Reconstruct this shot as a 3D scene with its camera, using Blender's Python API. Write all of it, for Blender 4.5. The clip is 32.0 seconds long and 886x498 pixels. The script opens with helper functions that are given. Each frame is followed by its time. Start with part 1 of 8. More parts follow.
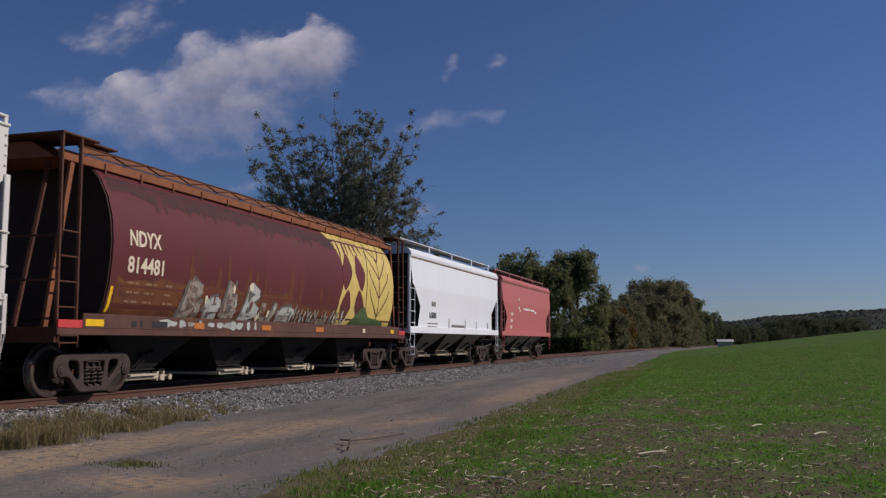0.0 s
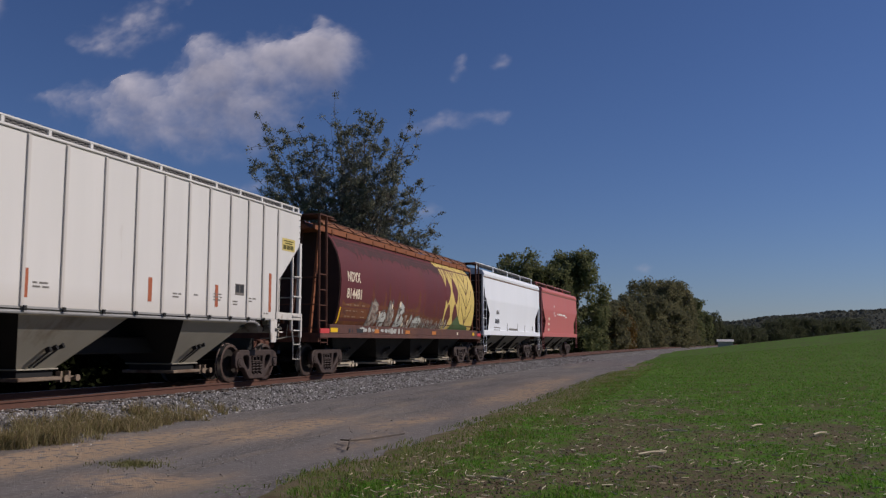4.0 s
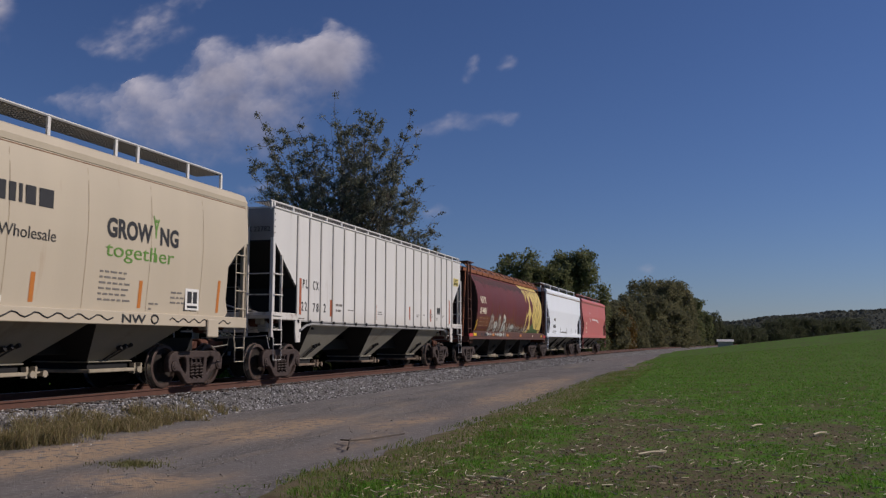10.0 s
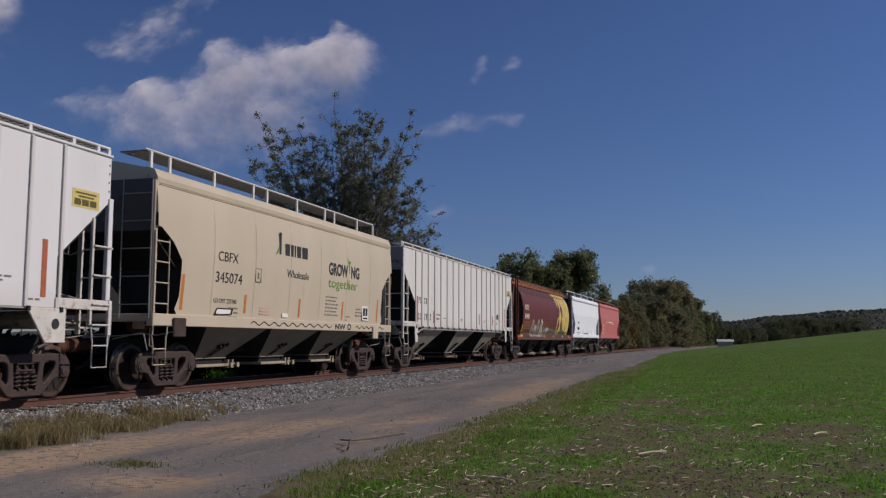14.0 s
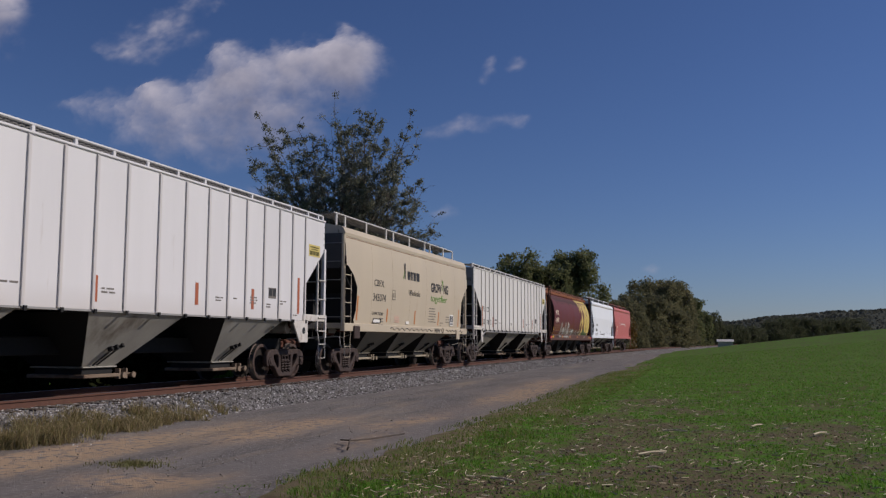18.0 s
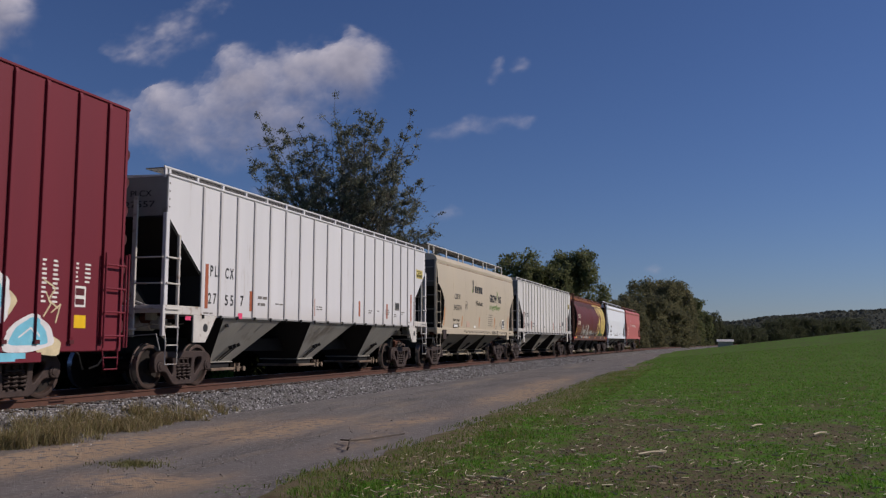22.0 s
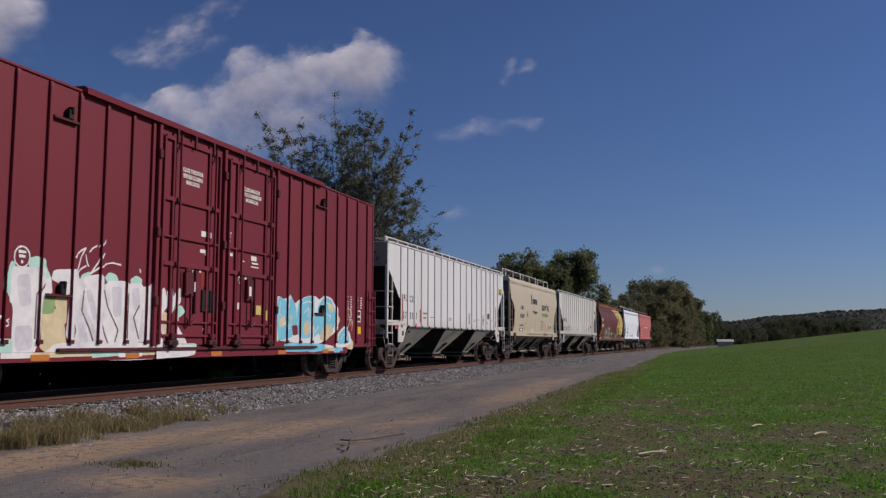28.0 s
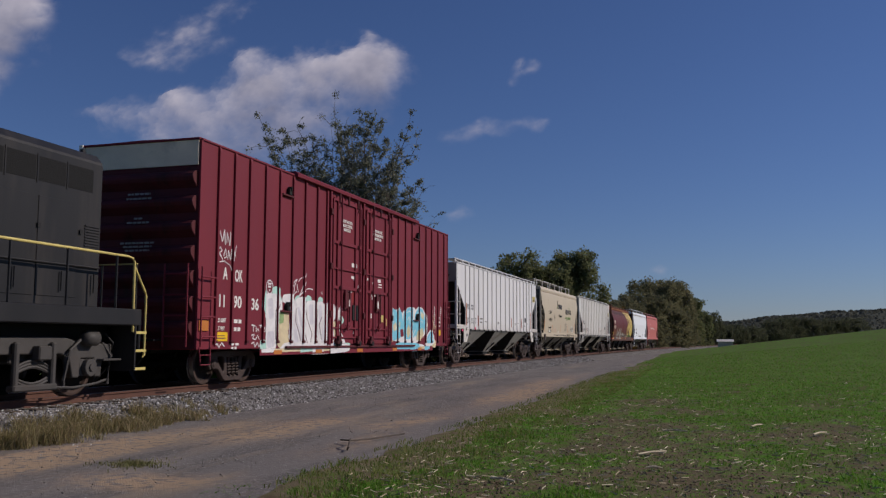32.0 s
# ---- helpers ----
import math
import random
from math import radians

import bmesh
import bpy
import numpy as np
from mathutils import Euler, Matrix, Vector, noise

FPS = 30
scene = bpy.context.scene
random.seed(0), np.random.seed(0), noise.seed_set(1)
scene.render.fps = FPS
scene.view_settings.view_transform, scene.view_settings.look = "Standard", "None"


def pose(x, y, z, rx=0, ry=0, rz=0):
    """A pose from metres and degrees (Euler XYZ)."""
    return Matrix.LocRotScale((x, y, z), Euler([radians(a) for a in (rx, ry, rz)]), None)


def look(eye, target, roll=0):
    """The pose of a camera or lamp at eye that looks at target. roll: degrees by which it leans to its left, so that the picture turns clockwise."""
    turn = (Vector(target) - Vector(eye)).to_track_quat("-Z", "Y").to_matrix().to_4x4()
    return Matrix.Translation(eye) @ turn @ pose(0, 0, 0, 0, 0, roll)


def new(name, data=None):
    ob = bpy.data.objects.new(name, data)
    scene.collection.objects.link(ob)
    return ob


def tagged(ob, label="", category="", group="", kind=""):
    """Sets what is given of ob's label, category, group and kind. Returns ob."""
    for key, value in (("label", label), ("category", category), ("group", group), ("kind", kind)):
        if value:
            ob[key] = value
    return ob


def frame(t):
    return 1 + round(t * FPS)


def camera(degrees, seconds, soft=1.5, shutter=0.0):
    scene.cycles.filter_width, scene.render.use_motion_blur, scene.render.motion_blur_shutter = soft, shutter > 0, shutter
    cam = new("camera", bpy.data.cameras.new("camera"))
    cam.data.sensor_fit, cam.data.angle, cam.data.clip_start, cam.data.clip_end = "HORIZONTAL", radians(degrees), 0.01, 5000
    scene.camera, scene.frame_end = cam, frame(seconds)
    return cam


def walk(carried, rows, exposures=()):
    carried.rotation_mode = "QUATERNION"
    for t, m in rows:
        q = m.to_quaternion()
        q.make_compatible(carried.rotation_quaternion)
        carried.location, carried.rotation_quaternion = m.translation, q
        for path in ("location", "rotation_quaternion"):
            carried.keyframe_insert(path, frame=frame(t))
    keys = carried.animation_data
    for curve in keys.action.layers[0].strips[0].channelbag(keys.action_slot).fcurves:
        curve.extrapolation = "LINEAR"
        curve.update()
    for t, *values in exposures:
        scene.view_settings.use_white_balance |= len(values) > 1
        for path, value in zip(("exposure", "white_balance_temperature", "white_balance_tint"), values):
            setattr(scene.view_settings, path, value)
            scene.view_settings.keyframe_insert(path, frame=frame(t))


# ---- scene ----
# ---- camera: still, beside a gently curving railway track; rail top is z = 0 ----
EYE = (11.89, 0.0, 0.994)
YAW, PITCH, ROLL = 0.2900, 0.1032, 0.13
BEND = 1.93e-4          # the track's lateral offset is BEND * y * y

cam = camera(52.99, 32.0, soft=1.3, shutter=0.25)
AIM = (EYE[0] - math.sin(YAW) * math.cos(PITCH), EYE[1] + math.cos(YAW) * math.cos(PITCH), EYE[2] + math.sin(PITCH))
STAND = look(EYE, AIM, ROLL)
walk(cam, [(0.0, STAND), (32.0, STAND)])


def travel(t):
    """How far the train has gone along the track after t seconds."""
    def ease(a, b):
        v = min(1.0, max(0.0, (t - a) / (b - a)))
        return v * v * (3 - 2 * v)

    # steady slowing, with the slack running in and out between the cars
    surge = 0.80 * ease(2.0, 6.8) + 0.07 * ease(7.0, 11.0) - 0.20 * ease(22.5, 27.0) + 0.29 * ease(28.0, 32.5)
    return 2.324 * t - 0.009194 * (t - 16) ** 2 - 0.000158 * (t - 16) ** 3 + surge


def on_track(lateral, y, z=0.0):
    return Vector((lateral + BEND * y * y, y, z))


# ---- light ----
SUN_AZ, SUN_EL = 25.0, 33.0    # degrees from +x towards +y, and above the horizon
to_sun = Vector((math.cos(radians(SUN_AZ)) * math.cos(radians(SUN_EL)), math.sin(radians(SUN_AZ)) * math.cos(radians(SUN_EL)), math.sin(radians(SUN_EL))))
world = bpy.data.worlds.new("world")
scene.world = world
world.use_nodes = True
wn = world.node_tree.nodes
sky = wn.new("ShaderNodeTexSky")
sky.sky_type, sky.sun_disc = "NISHITA", False
sky.sun_elevation, sky.sun_rotation = radians(SUN_EL), radians(90 - SUN_AZ)
sky.air_density, sky.dust_density, sky.ozone_density = 1.0, 0.12, 5.0
wn["Background"].inputs[1].default_value = 0.0585
clear = wn.new("ShaderNodeMix")          # a clear, deep autumn blue
clear.data_type, clear.blend_type = "RGBA", "MULTIPLY"
clear.inputs[0].default_value = 1.0
clear.inputs[7].default_value = (0.69, 0.735, 1.0, 1)
world.node_tree.links.new(sky.outputs[0], clear.inputs[6])
world.node_tree.links.new(clear.outputs[2], wn["Background"].inputs[0])
sun_data = bpy.data.lights.new("sun", "SUN")
sun_data.energy, sun_data.angle, sun_data.color = 3.3, radians(0.5), (1.0, 0.90, 0.82)
sun = new("sun", sun_data)
sun.matrix_world = look(to_sun * 100, (0, 0, 0))


# ---- materials ----
def material(name, rgb, rough=0.6, metal=0.0, vary=0.15, scale=3.0, dirt=None, dirt_amount=0.0, stretch=(1, 1, 1), bump=0.05, fine=60.0, dirt_scale=1.2, random_tint=0.0, low=None, gloss=0.25):
    """A painted, weathered or earthy surface: base colour varied at two scales, a second colour (dirt, rust) in streaks or patches, and fine relief."""
    m = bpy.data.materials.new(name)
    m.use_nodes = True
    nt = m.node_tree
    n, link = nt.nodes, nt.links.new
    b = n["Principled BSDF"]
    b.inputs["Metallic"].default_value = metal
    b.inputs["Specular IOR Level"].default_value = gloss
    tc = n.new("ShaderNodeTexCoord")
    mp = n.new("ShaderNodeMapping")
    mp.inputs["Scale"].default_value = stretch
    link(tc.outputs["Object"], mp.inputs[0])
    n1 = n.new("ShaderNodeTexNoise")
    n1.inputs["Scale"].default_value, n1.inputs["Detail"].default_value = scale, 6
    link(mp.outputs[0], n1.inputs["Vector"])
    n2 = n.new("ShaderNodeTexNoise")
    n2.inputs["Scale"].default_value, n2.inputs["Detail"].default_value = fine, 4
    link(tc.outputs["Object"], n2.inputs["Vector"])
    add = n.new("ShaderNodeMath")
    add.operation = "MULTIPLY_ADD"
    link(n2.outputs[0], add.inputs[0])
    add.inputs[1].default_value = 0.5
    link(n1.outputs[0], add.inputs[2])
    rng = n.new("ShaderNodeMapRange")
    rng.inputs[1].default_value, rng.inputs[2].default_value = 0.45, 1.05
    rng.inputs[3].default_value, rng.inputs[4].default_value = 1 - vary, 1 + vary
    link(add.outputs[0], rng.inputs[0])
    hsv = n.new("ShaderNodeHueSaturation")
    hsv.inputs["Color"].default_value = (*rgb, 1)
    value = rng.outputs[0]
    if random_tint:
        info = n.new("ShaderNodeObjectInfo")
        r2 = n.new("ShaderNodeMapRange")
        r2.inputs[3].default_value, r2.inputs[4].default_value = 1 - random_tint, 1 + random_tint
        link(info.outputs["Random"], r2.inputs[0])
        mul = n.new("ShaderNodeMath")
        mul.operation = "MULTIPLY"
        link(value, mul.inputs[0])
        link(r2.outputs[0], mul.inputs[1])
        value = mul.outputs[0]
    link(value, hsv.inputs["Value"])
    colour = hsv.outputs[0]
    if dirt:
        n3 = n.new("ShaderNodeTexNoise")
        n3.inputs["Scale"].default_value, n3.inputs["Detail"].default_value, n3.inputs["Roughness"].default_value = dirt_scale, 8, 0.65
        link(mp.outputs[0], n3.inputs["Vector"])
        r3 = n.new("ShaderNodeMapRange")
        r3.inputs[1].default_value, r3.inputs[2].default_value = 0.72 - dirt_amount * 0.5, 0.86 - dirt_amount * 0.4
        link(n3.outputs[0], r3.inputs[0])
        fac = r3.outputs[0]
        if low:
            # more grime below the height low[1], none above low[0]
            sx = n.new("ShaderNodeSeparateXYZ")
            link(tc.outputs["Object"], sx.inputs[0])
            r4 = n.new("ShaderNodeMapRange")
            r4.inputs[1].default_value, r4.inputs[2].default_value, r4.inputs[3].default_value, r4.inputs[4].default_value = low[0], low[1], 0.0, low[2]
            link(sx.outputs[2], r4.inputs[0])
            mx = n.new("ShaderNodeMath")
            mx.operation, mx.use_clamp = "MULTIPLY_ADD", True
            link(r4.outputs[0], mx.inputs[0])
            link(n1.outputs[0], mx.inputs[1])
            link(fac, mx.inputs[2])
            fac = mx.outputs[0]
        mix = n.new("ShaderNodeMix")
        mix.data_type = "RGBA"
        link(fac, mix.inputs[0])
        link(colour, mix.inputs[6])
        mix.inputs[7].default_value = (*dirt, 1)
        colour = mix.outputs[2]
    link(colour, b.inputs["Base Color"])
    rr = n.new("ShaderNodeMapRange")
    rr.inputs[3].default_value, rr.inputs[4].default_value = max(0.05, rough - 0.12), min(1.0, rough + 0.12)
    link(n1.outputs[0], rr.inputs[0])
    link(rr.outputs[0], b.inputs["Roughness"])
    if bump:
        bp = n.new("ShaderNodeBump")
        bp.inputs["Strength"].default_value, bp.inputs["Distance"].default_value = min(1.0, bump * 8), 0.01
        link(add.outputs[0], bp.inputs["Height"])
        link(bp.outputs[0], b.inputs["Normal"])
    return m


V = (1, 1, 0.12)     # streaks that run down
white_paint = material("white_paint", (0.645, 0.625, 0.60), 0.5, vary=0.06, scale=1.5, dirt=(0.36, 0.29, 0.22), dirt_amount=0.20, stretch=V, bump=0.02, dirt_scale=2.5, low=(1.95, 1.45, 0.55))
cool_white = material("cool_white", (0.665, 0.655, 0.665), 0.5, vary=0.06, scale=1.5, dirt=(0.36, 0.29, 0.22), dirt_amount=0.20, stretch=V, bump=0.02, dirt_scale=2.5, low=(1.95, 1.45, 0.55))
bright_white = material("bright_white", (0.78, 0.80, 0.84), 0.45, vary=0.04, scale=1.5, dirt=(0.5, 0.47, 0.42), dirt_amount=0.06, stretch=V, bump=0.02)
tan_paint = material("tan_paint", (0.50, 0.428, 0.325), 0.5, vary=0.06, scale=1.2, dirt=(0.40, 0.29, 0.20), dirt_amount=0.16, stretch=V, bump=0.02, dirt_scale=2.0)
maroon_paint = material("maroon_paint", (0.108, 0.0215, 0.0255), 0.62, vary=0.18, scale=1.0, dirt=(0.085, 0.034, 0.017), dirt_amount=0.22, stretch=V, bump=0.03, low=(2.5, 1.2, 1.5))
# darker red: grime and the ends' shade in one colour, also on fittings
end_shade_red = material("end_shade_red", (0.090, 0.016, 0.021), 0.7, vary=0.25, scale=1.5, dirt=(0.022, 0.012, 0.011), dirt_amount=0.4, stretch=V, bump=0.04)
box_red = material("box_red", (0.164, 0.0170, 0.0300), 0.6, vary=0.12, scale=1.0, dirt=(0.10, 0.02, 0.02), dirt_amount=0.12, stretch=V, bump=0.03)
salmon_paint = material("salmon_paint", (0.47, 0.135, 0.125), 0.5, vary=0.08, scale=1.2, dirt=(0.46, 0.23, 0.19), dirt_amount=0.2, stretch=V, bump=0.02)
rust_orange = material("rust_orange", (0.235, 0.082, 0.036), 0.7, vary=0.25, scale=4, dirt=(0.12, 0.045, 0.025), dirt_amount=0.3, bump=0.06)
rust_mid = material("rust_mid", (0.19, 0.075, 0.036), 0.75, vary=0.3, scale=4, dirt=(0.09, 0.036, 0.024), dirt_amount=0.35, bump=0.06)
# dark brown that carries the shadow inside the wheel rims
wheel_inner_shade = material("wheel_inner_shade", (0.022, 0.017, 0.015), 0.85, vary=0.3, scale=5, dirt=(0.05, 0.033, 0.027), dirt_amount=0.3, bump=0.05)
rust_dark = material("rust_dark", (0.10, 0.040, 0.026), 0.75, vary=0.3, scale=5, dirt=(0.05, 0.025, 0.018), dirt_amount=0.3, bump=0.08)
truck_steel = material("truck_steel", (0.050, 0.034, 0.030), 0.65, vary=0.35, scale=5, dirt=(0.085, 0.050, 0.038), dirt_amount=0.25, bump=0.08)
wheel_steel = material("wheel_steel", (0.075, 0.050, 0.042), 0.6, metal=0.2, vary=0.25, scale=6, dirt=(0.06, 0.035, 0.028), dirt_amount=0.25, bump=0.05)
tread_steel = material("tread_steel", (0.40, 0.39, 0.38), 0.3, metal=0.9, vary=0.1, scale=8, bump=0.02)
# black steel; also the black that puts shade on hopper ends and bays
black_steel_and_shade = material("black_steel_and_shade", (0.014, 0.0135, 0.014), 0.7, vary=0.3, scale=4, dirt=(0.028, 0.023, 0.019), dirt_amount=0.2, bump=0.04)
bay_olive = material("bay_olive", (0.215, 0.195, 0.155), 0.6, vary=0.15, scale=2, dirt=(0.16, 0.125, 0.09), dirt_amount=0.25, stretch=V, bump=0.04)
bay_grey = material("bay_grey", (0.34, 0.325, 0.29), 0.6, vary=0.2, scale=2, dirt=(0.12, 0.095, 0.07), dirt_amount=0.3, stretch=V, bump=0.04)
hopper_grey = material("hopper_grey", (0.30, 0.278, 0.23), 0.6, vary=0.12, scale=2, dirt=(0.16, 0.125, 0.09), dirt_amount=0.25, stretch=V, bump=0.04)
galvanised = material("galvanised", (0.80, 0.67, 0.50), 0.55, vary=0.15, scale=2, dirt=(0.56, 0.47, 0.36), dirt_amount=0.3, bump=0.03)
stencil_brown = material("stencil_brown", (0.20, 0.11, 0.065), 0.7, vary=0.3, scale=10)
gate_tan = material("gate_tan", (0.34, 0.29, 0.215), 0.6, vary=0.2, scale=5, dirt=(0.16, 0.12, 0.08), dirt_amount=0.3, bump=0.04)
olive_ink = material("olive_ink", (0.10, 0.085, 0.02), 0.6, vary=0.2, scale=8)
gate_rust = material("gate_rust", (0.20, 0.15, 0.11), 0.7, vary=0.3, scale=6, dirt=(0.10, 0.055, 0.035), dirt_amount=0.4, bump=0.05)
worn_white = material("worn_white", (0.58, 0.55, 0.51), 0.6, vary=0.12, scale=4, dirt=(0.22, 0.13, 0.08), dirt_amount=0.35, dirt_scale=5.0, bump=0.03)
end_grey = material("end_grey", (0.28, 0.275, 0.27), 0.6, vary=0.15, scale=2, dirt=(0.10, 0.09, 0.08), dirt_amount=0.2, bump=0.03)
grating_grey = material("grating_grey", (0.16, 0.155, 0.15), 0.6, metal=0.3, vary=0.2, scale=6, bump=0.05)
loco_black = material("loco_black", (0.0150, 0.0145, 0.0160), 0.5, vary=0.3, scale=1.5, dirt=(0.036, 0.031, 0.029), dirt_amount=0.34, stretch=V, bump=0.03)
loco_truck_grey = material("loco_truck_grey", (0.060, 0.055, 0.052), 0.65, vary=0.25, scale=4, dirt=(0.06, 0.05, 0.045), dirt_amount=0.3, bump=0.06)
rail_rust = material("rail_rust", (0.105, 0.050, 0.036), 0.8, vary=0.2, scale=6, dirt=(0.09, 0.04, 0.03), dirt_amount=0.3, bump=0.06)
rail_top = material("rail_top", (0.34, 0.30, 0.28), 0.35, metal=0.8, vary=0.15, scale=5, bump=0.03)
yellow_paint = material("yellow_paint", (0.58, 0.47, 0.16), 0.5, vary=0.15, scale=6, bump=0.02)
yellow_tape = material("yellow_tape", (0.80, 0.50, 0.02), 0.35, vary=0.1, scale=8, bump=0.01)
dull_tape = material("dull_tape", (0.36, 0.105, 0.05), 0.5, vary=0.2, scale=8, bump=0.01)
pink_tape = material("pink_tape", (0.75, 0.08, 0.18), 0.4, vary=0.1, scale=8)
orange_tape = material("orange_tape", (0.50, 0.175, 0.04), 0.4, vary=0.12, scale=8, bump=0.01)
red_tape = material("red_tape", (0.55, 0.06, 0.06), 0.4, vary=0.1, scale=8, bump=0.01)
black_letter = material("black_letter", (0.03, 0.03, 0.033), 0.55, vary=0.2, scale=12, bump=0.01)
grey_letter = material("grey_letter", (0.17, 0.155, 0.14), 0.6, vary=0.2, scale=12, bump=0.01)
white_letter = material("white_letter", (0.74, 0.72, 0.68), 0.55, vary=0.1, scale=12, bump=0.01)
cream_letter = material("cream_letter", (0.70, 0.60, 0.46), 0.55, vary=0.15, scale=12, bump=0.01)
green_letter = material("green_letter", (0.12, 0.25, 0.05), 0.55, vary=0.15, scale=12, bump=0.01)
wheat_yellow = material("wheat_yellow", (0.62, 0.47, 0.14), 0.5, vary=0.15, scale=3, bump=0.02)
wheat_green = material("wheat_green", (0.075, 0.12, 0.05), 0.55, vary=0.2, scale=4, bump=0.02)
spray_white = material("spray_white", (0.72, 0.70, 0.70), 0.5, vary=0.12, scale=5, dirt=(0.45, 0.42, 0.46), dirt_amount=0.3, bump=0.01)
spray_mint = material("spray_mint", (0.42, 0.66, 0.58), 0.5, vary=0.12, scale=5, bump=0.01)
spray_blue = material("spray_blue", (0.19, 0.52, 0.66), 0.5, vary=0.15, scale=4, dirt=(0.45, 0.68, 0.72), dirt_amount=0.25, bump=0.01)
spray_tan = material("spray_tan", (0.62, 0.52, 0.33), 0.5, vary=0.2, scale=5, dirt=(0.66, 0.62, 0.52), dirt_amount=0.3, bump=0.01)
spray_grey = material("spray_grey", (0.42, 0.43, 0.40), 0.5, vary=0.25, scale=6, dirt=(0.10, 0.06, 0.05), dirt_amount=0.35, bump=0.01)


# ---- mesh helpers ----
def box(bm, x0, x1, y0, y1, z0, z1):
    v = [bm.verts.new((x, y, z)) for x in (x0, x1) for y in (y0, y1) for z in (z0, z1)]
    for f in ((0, 1, 3, 2), (4, 6, 7, 5), (0, 4, 5, 1), (2, 3, 7, 6), (0, 2, 6, 4), (1, 5, 7, 3)):
        bm.faces.new([v[i] for i in f])


def tube(bm, points, r, sides=6):
    """A round bar along the points."""
    points = [Vector(p) for p in points]
    rings = []
    for i, p in enumerate(points):
        d = (points[min(i + 1, len(points) - 1)] - points[max(i - 1, 0)]).normalized()
        side = d.cross(Vector((0, 0, 1)) if abs(d.z) < 0.9 else Vector((1, 0, 0))).normalized()
        up = side.cross(d)
        rad = r[i] if isinstance(r, (list, tuple)) else r
        rings.append([bm.verts.new(p + (side * math.cos(a) + up * math.sin(a)) * rad) for a in [2 * math.pi * k / sides for k in range(sides)]])
    for a, b in zip(rings, rings[1:]):
        for k in range(sides):
            bm.faces.new((a[k], a[(k + 1) % sides], b[(k + 1) % sides], b[k]))
    for ring in (rings[0][::-1], rings[-1]):
        bm.faces.new(ring)


def lathe_x(bm, profile, segs=28):
    """A turned solid round the x axis: profile of (x, radius)."""
    rings = [[bm.verts.new((x, r * math.cos(2 * math.pi * k / segs), r * math.sin(2 * math.pi * k / segs))) for k in range(segs)] for x, r in profile]
    for a, b in zip(rings, rings[1:]):
        for k in range(segs):
            bm.faces.new((a[k], b[k], b[(k + 1) % segs], a[(k + 1) % segs]))
    bm.faces.new(rings[0])
    bm.faces.new(rings[-1][::-1])


def slab_y(bm, profile, y0, y1):
    """A prism along y with the outline (x, z)."""
    a = [bm.verts.new((x, y0, z)) for x, z in profile]
    b = [bm.verts.new((x, y1, z)) for x, z in profile]
    n = len(profile)
    for i in range(n):
        bm.faces.new((a[i], a[(i + 1) % n], b[(i + 1) % n], b[i]))
    bm.faces.new(a[::-1])
    bm.faces.new(b)


def slab_x(bm, profile, x0, x1):
    """A prism along x with the outline (y, z)."""
    a = [bm.verts.new((x0, y, z)) for y, z in profile]
    b = [bm.verts.new((x1, y, z)) for y, z in profile]
    n = len(profile)
    for i in range(n):
        bm.faces.new((a[i], a[(i + 1) % n], b[(i + 1) % n], b[i]))
    bm.faces.new(a[::-1])
    bm.faces.new(b)


def mesh_of(name, bm, mat, bevel=0.0, smooth=False):
    bmesh.ops.recalc_face_normals(bm, faces=bm.faces)
    if bevel:
        bmesh.ops.bevel(bm, geom=list(bm.edges), offset=bevel, segments=1, affect="EDGES", clamp_overlap=True)
    me = bpy.data.meshes.new(name)
    bm.to_mesh(me)
    bm.free()
    for m in (mat if isinstance(mat, (list, tuple)) else [mat]):
        me.materials.append(m)
    if smooth:
        me.shade_smooth()
    return me


def part(name, bm, mat, parent=None, label="", bevel=0.0, smooth=False, at=None):
    """Links a bmesh, or a mesh made before, as ONE mesh object under a thing or a part."""
    me = bm if isinstance(bm, bpy.types.Mesh) else mesh_of(name, bm, mat, bevel, smooth)
    ob = new(name, me)
    ob.parent = parent
    if at is not None:
        ob.matrix_basis = at
    return tagged(ob, label)


def thing(name, label, category, m=None, group="", kind=""):
    ob = new(name)
    ob.empty_display_size = 0.2
    if m is not None:
        ob.matrix_basis = m
    return tagged(ob, label, category, group, kind)


def bars(*boxes):
    bm = bmesh.new()
    for b in boxes:
        box(bm, *b)
    return bm


def rods(r, *lines, sides=6):
    bm = bmesh.new()
    for pts in lines:
        tube(bm, pts, r, sides)
    return bm


def mesh_from_curve(data, mat, map_point):
    """The mesh of a flat curve or text, its points mapped into the thing's space."""
    ob = new("shape", data)
    me = bpy.data.meshes.new_from_object(ob.evaluated_get(bpy.context.evaluated_depsgraph_get()))
    bpy.data.objects.remove(ob)
    for v in me.vertices:
        v.co = map_point(v.co.copy())
    me.materials.clear()
    me.materials.append(mat)
    me.update()
    return me


def flat_shape(loops, mat, map_point, depth=0.002, bevel=0.0):
    """A filled outline with holes, as a thin or thick plate."""
    cu = bpy.data.curves.new("shape", "CURVE")
    cu.dimensions, cu.fill_mode, cu.extrude, cu.bevel_depth, cu.bevel_resolution = "2D", "BOTH", depth, bevel, 1
    for loop in loops:
        sp = cu.splines.new("POLY")
        sp.points.add(len(loop) - 1)
        for p, (u, w) in zip(sp.points, loop):
            p.co = (u, w, 0, 1)
        sp.use_cyclic_u = True
    return mesh_from_curve(cu, mat, map_point)


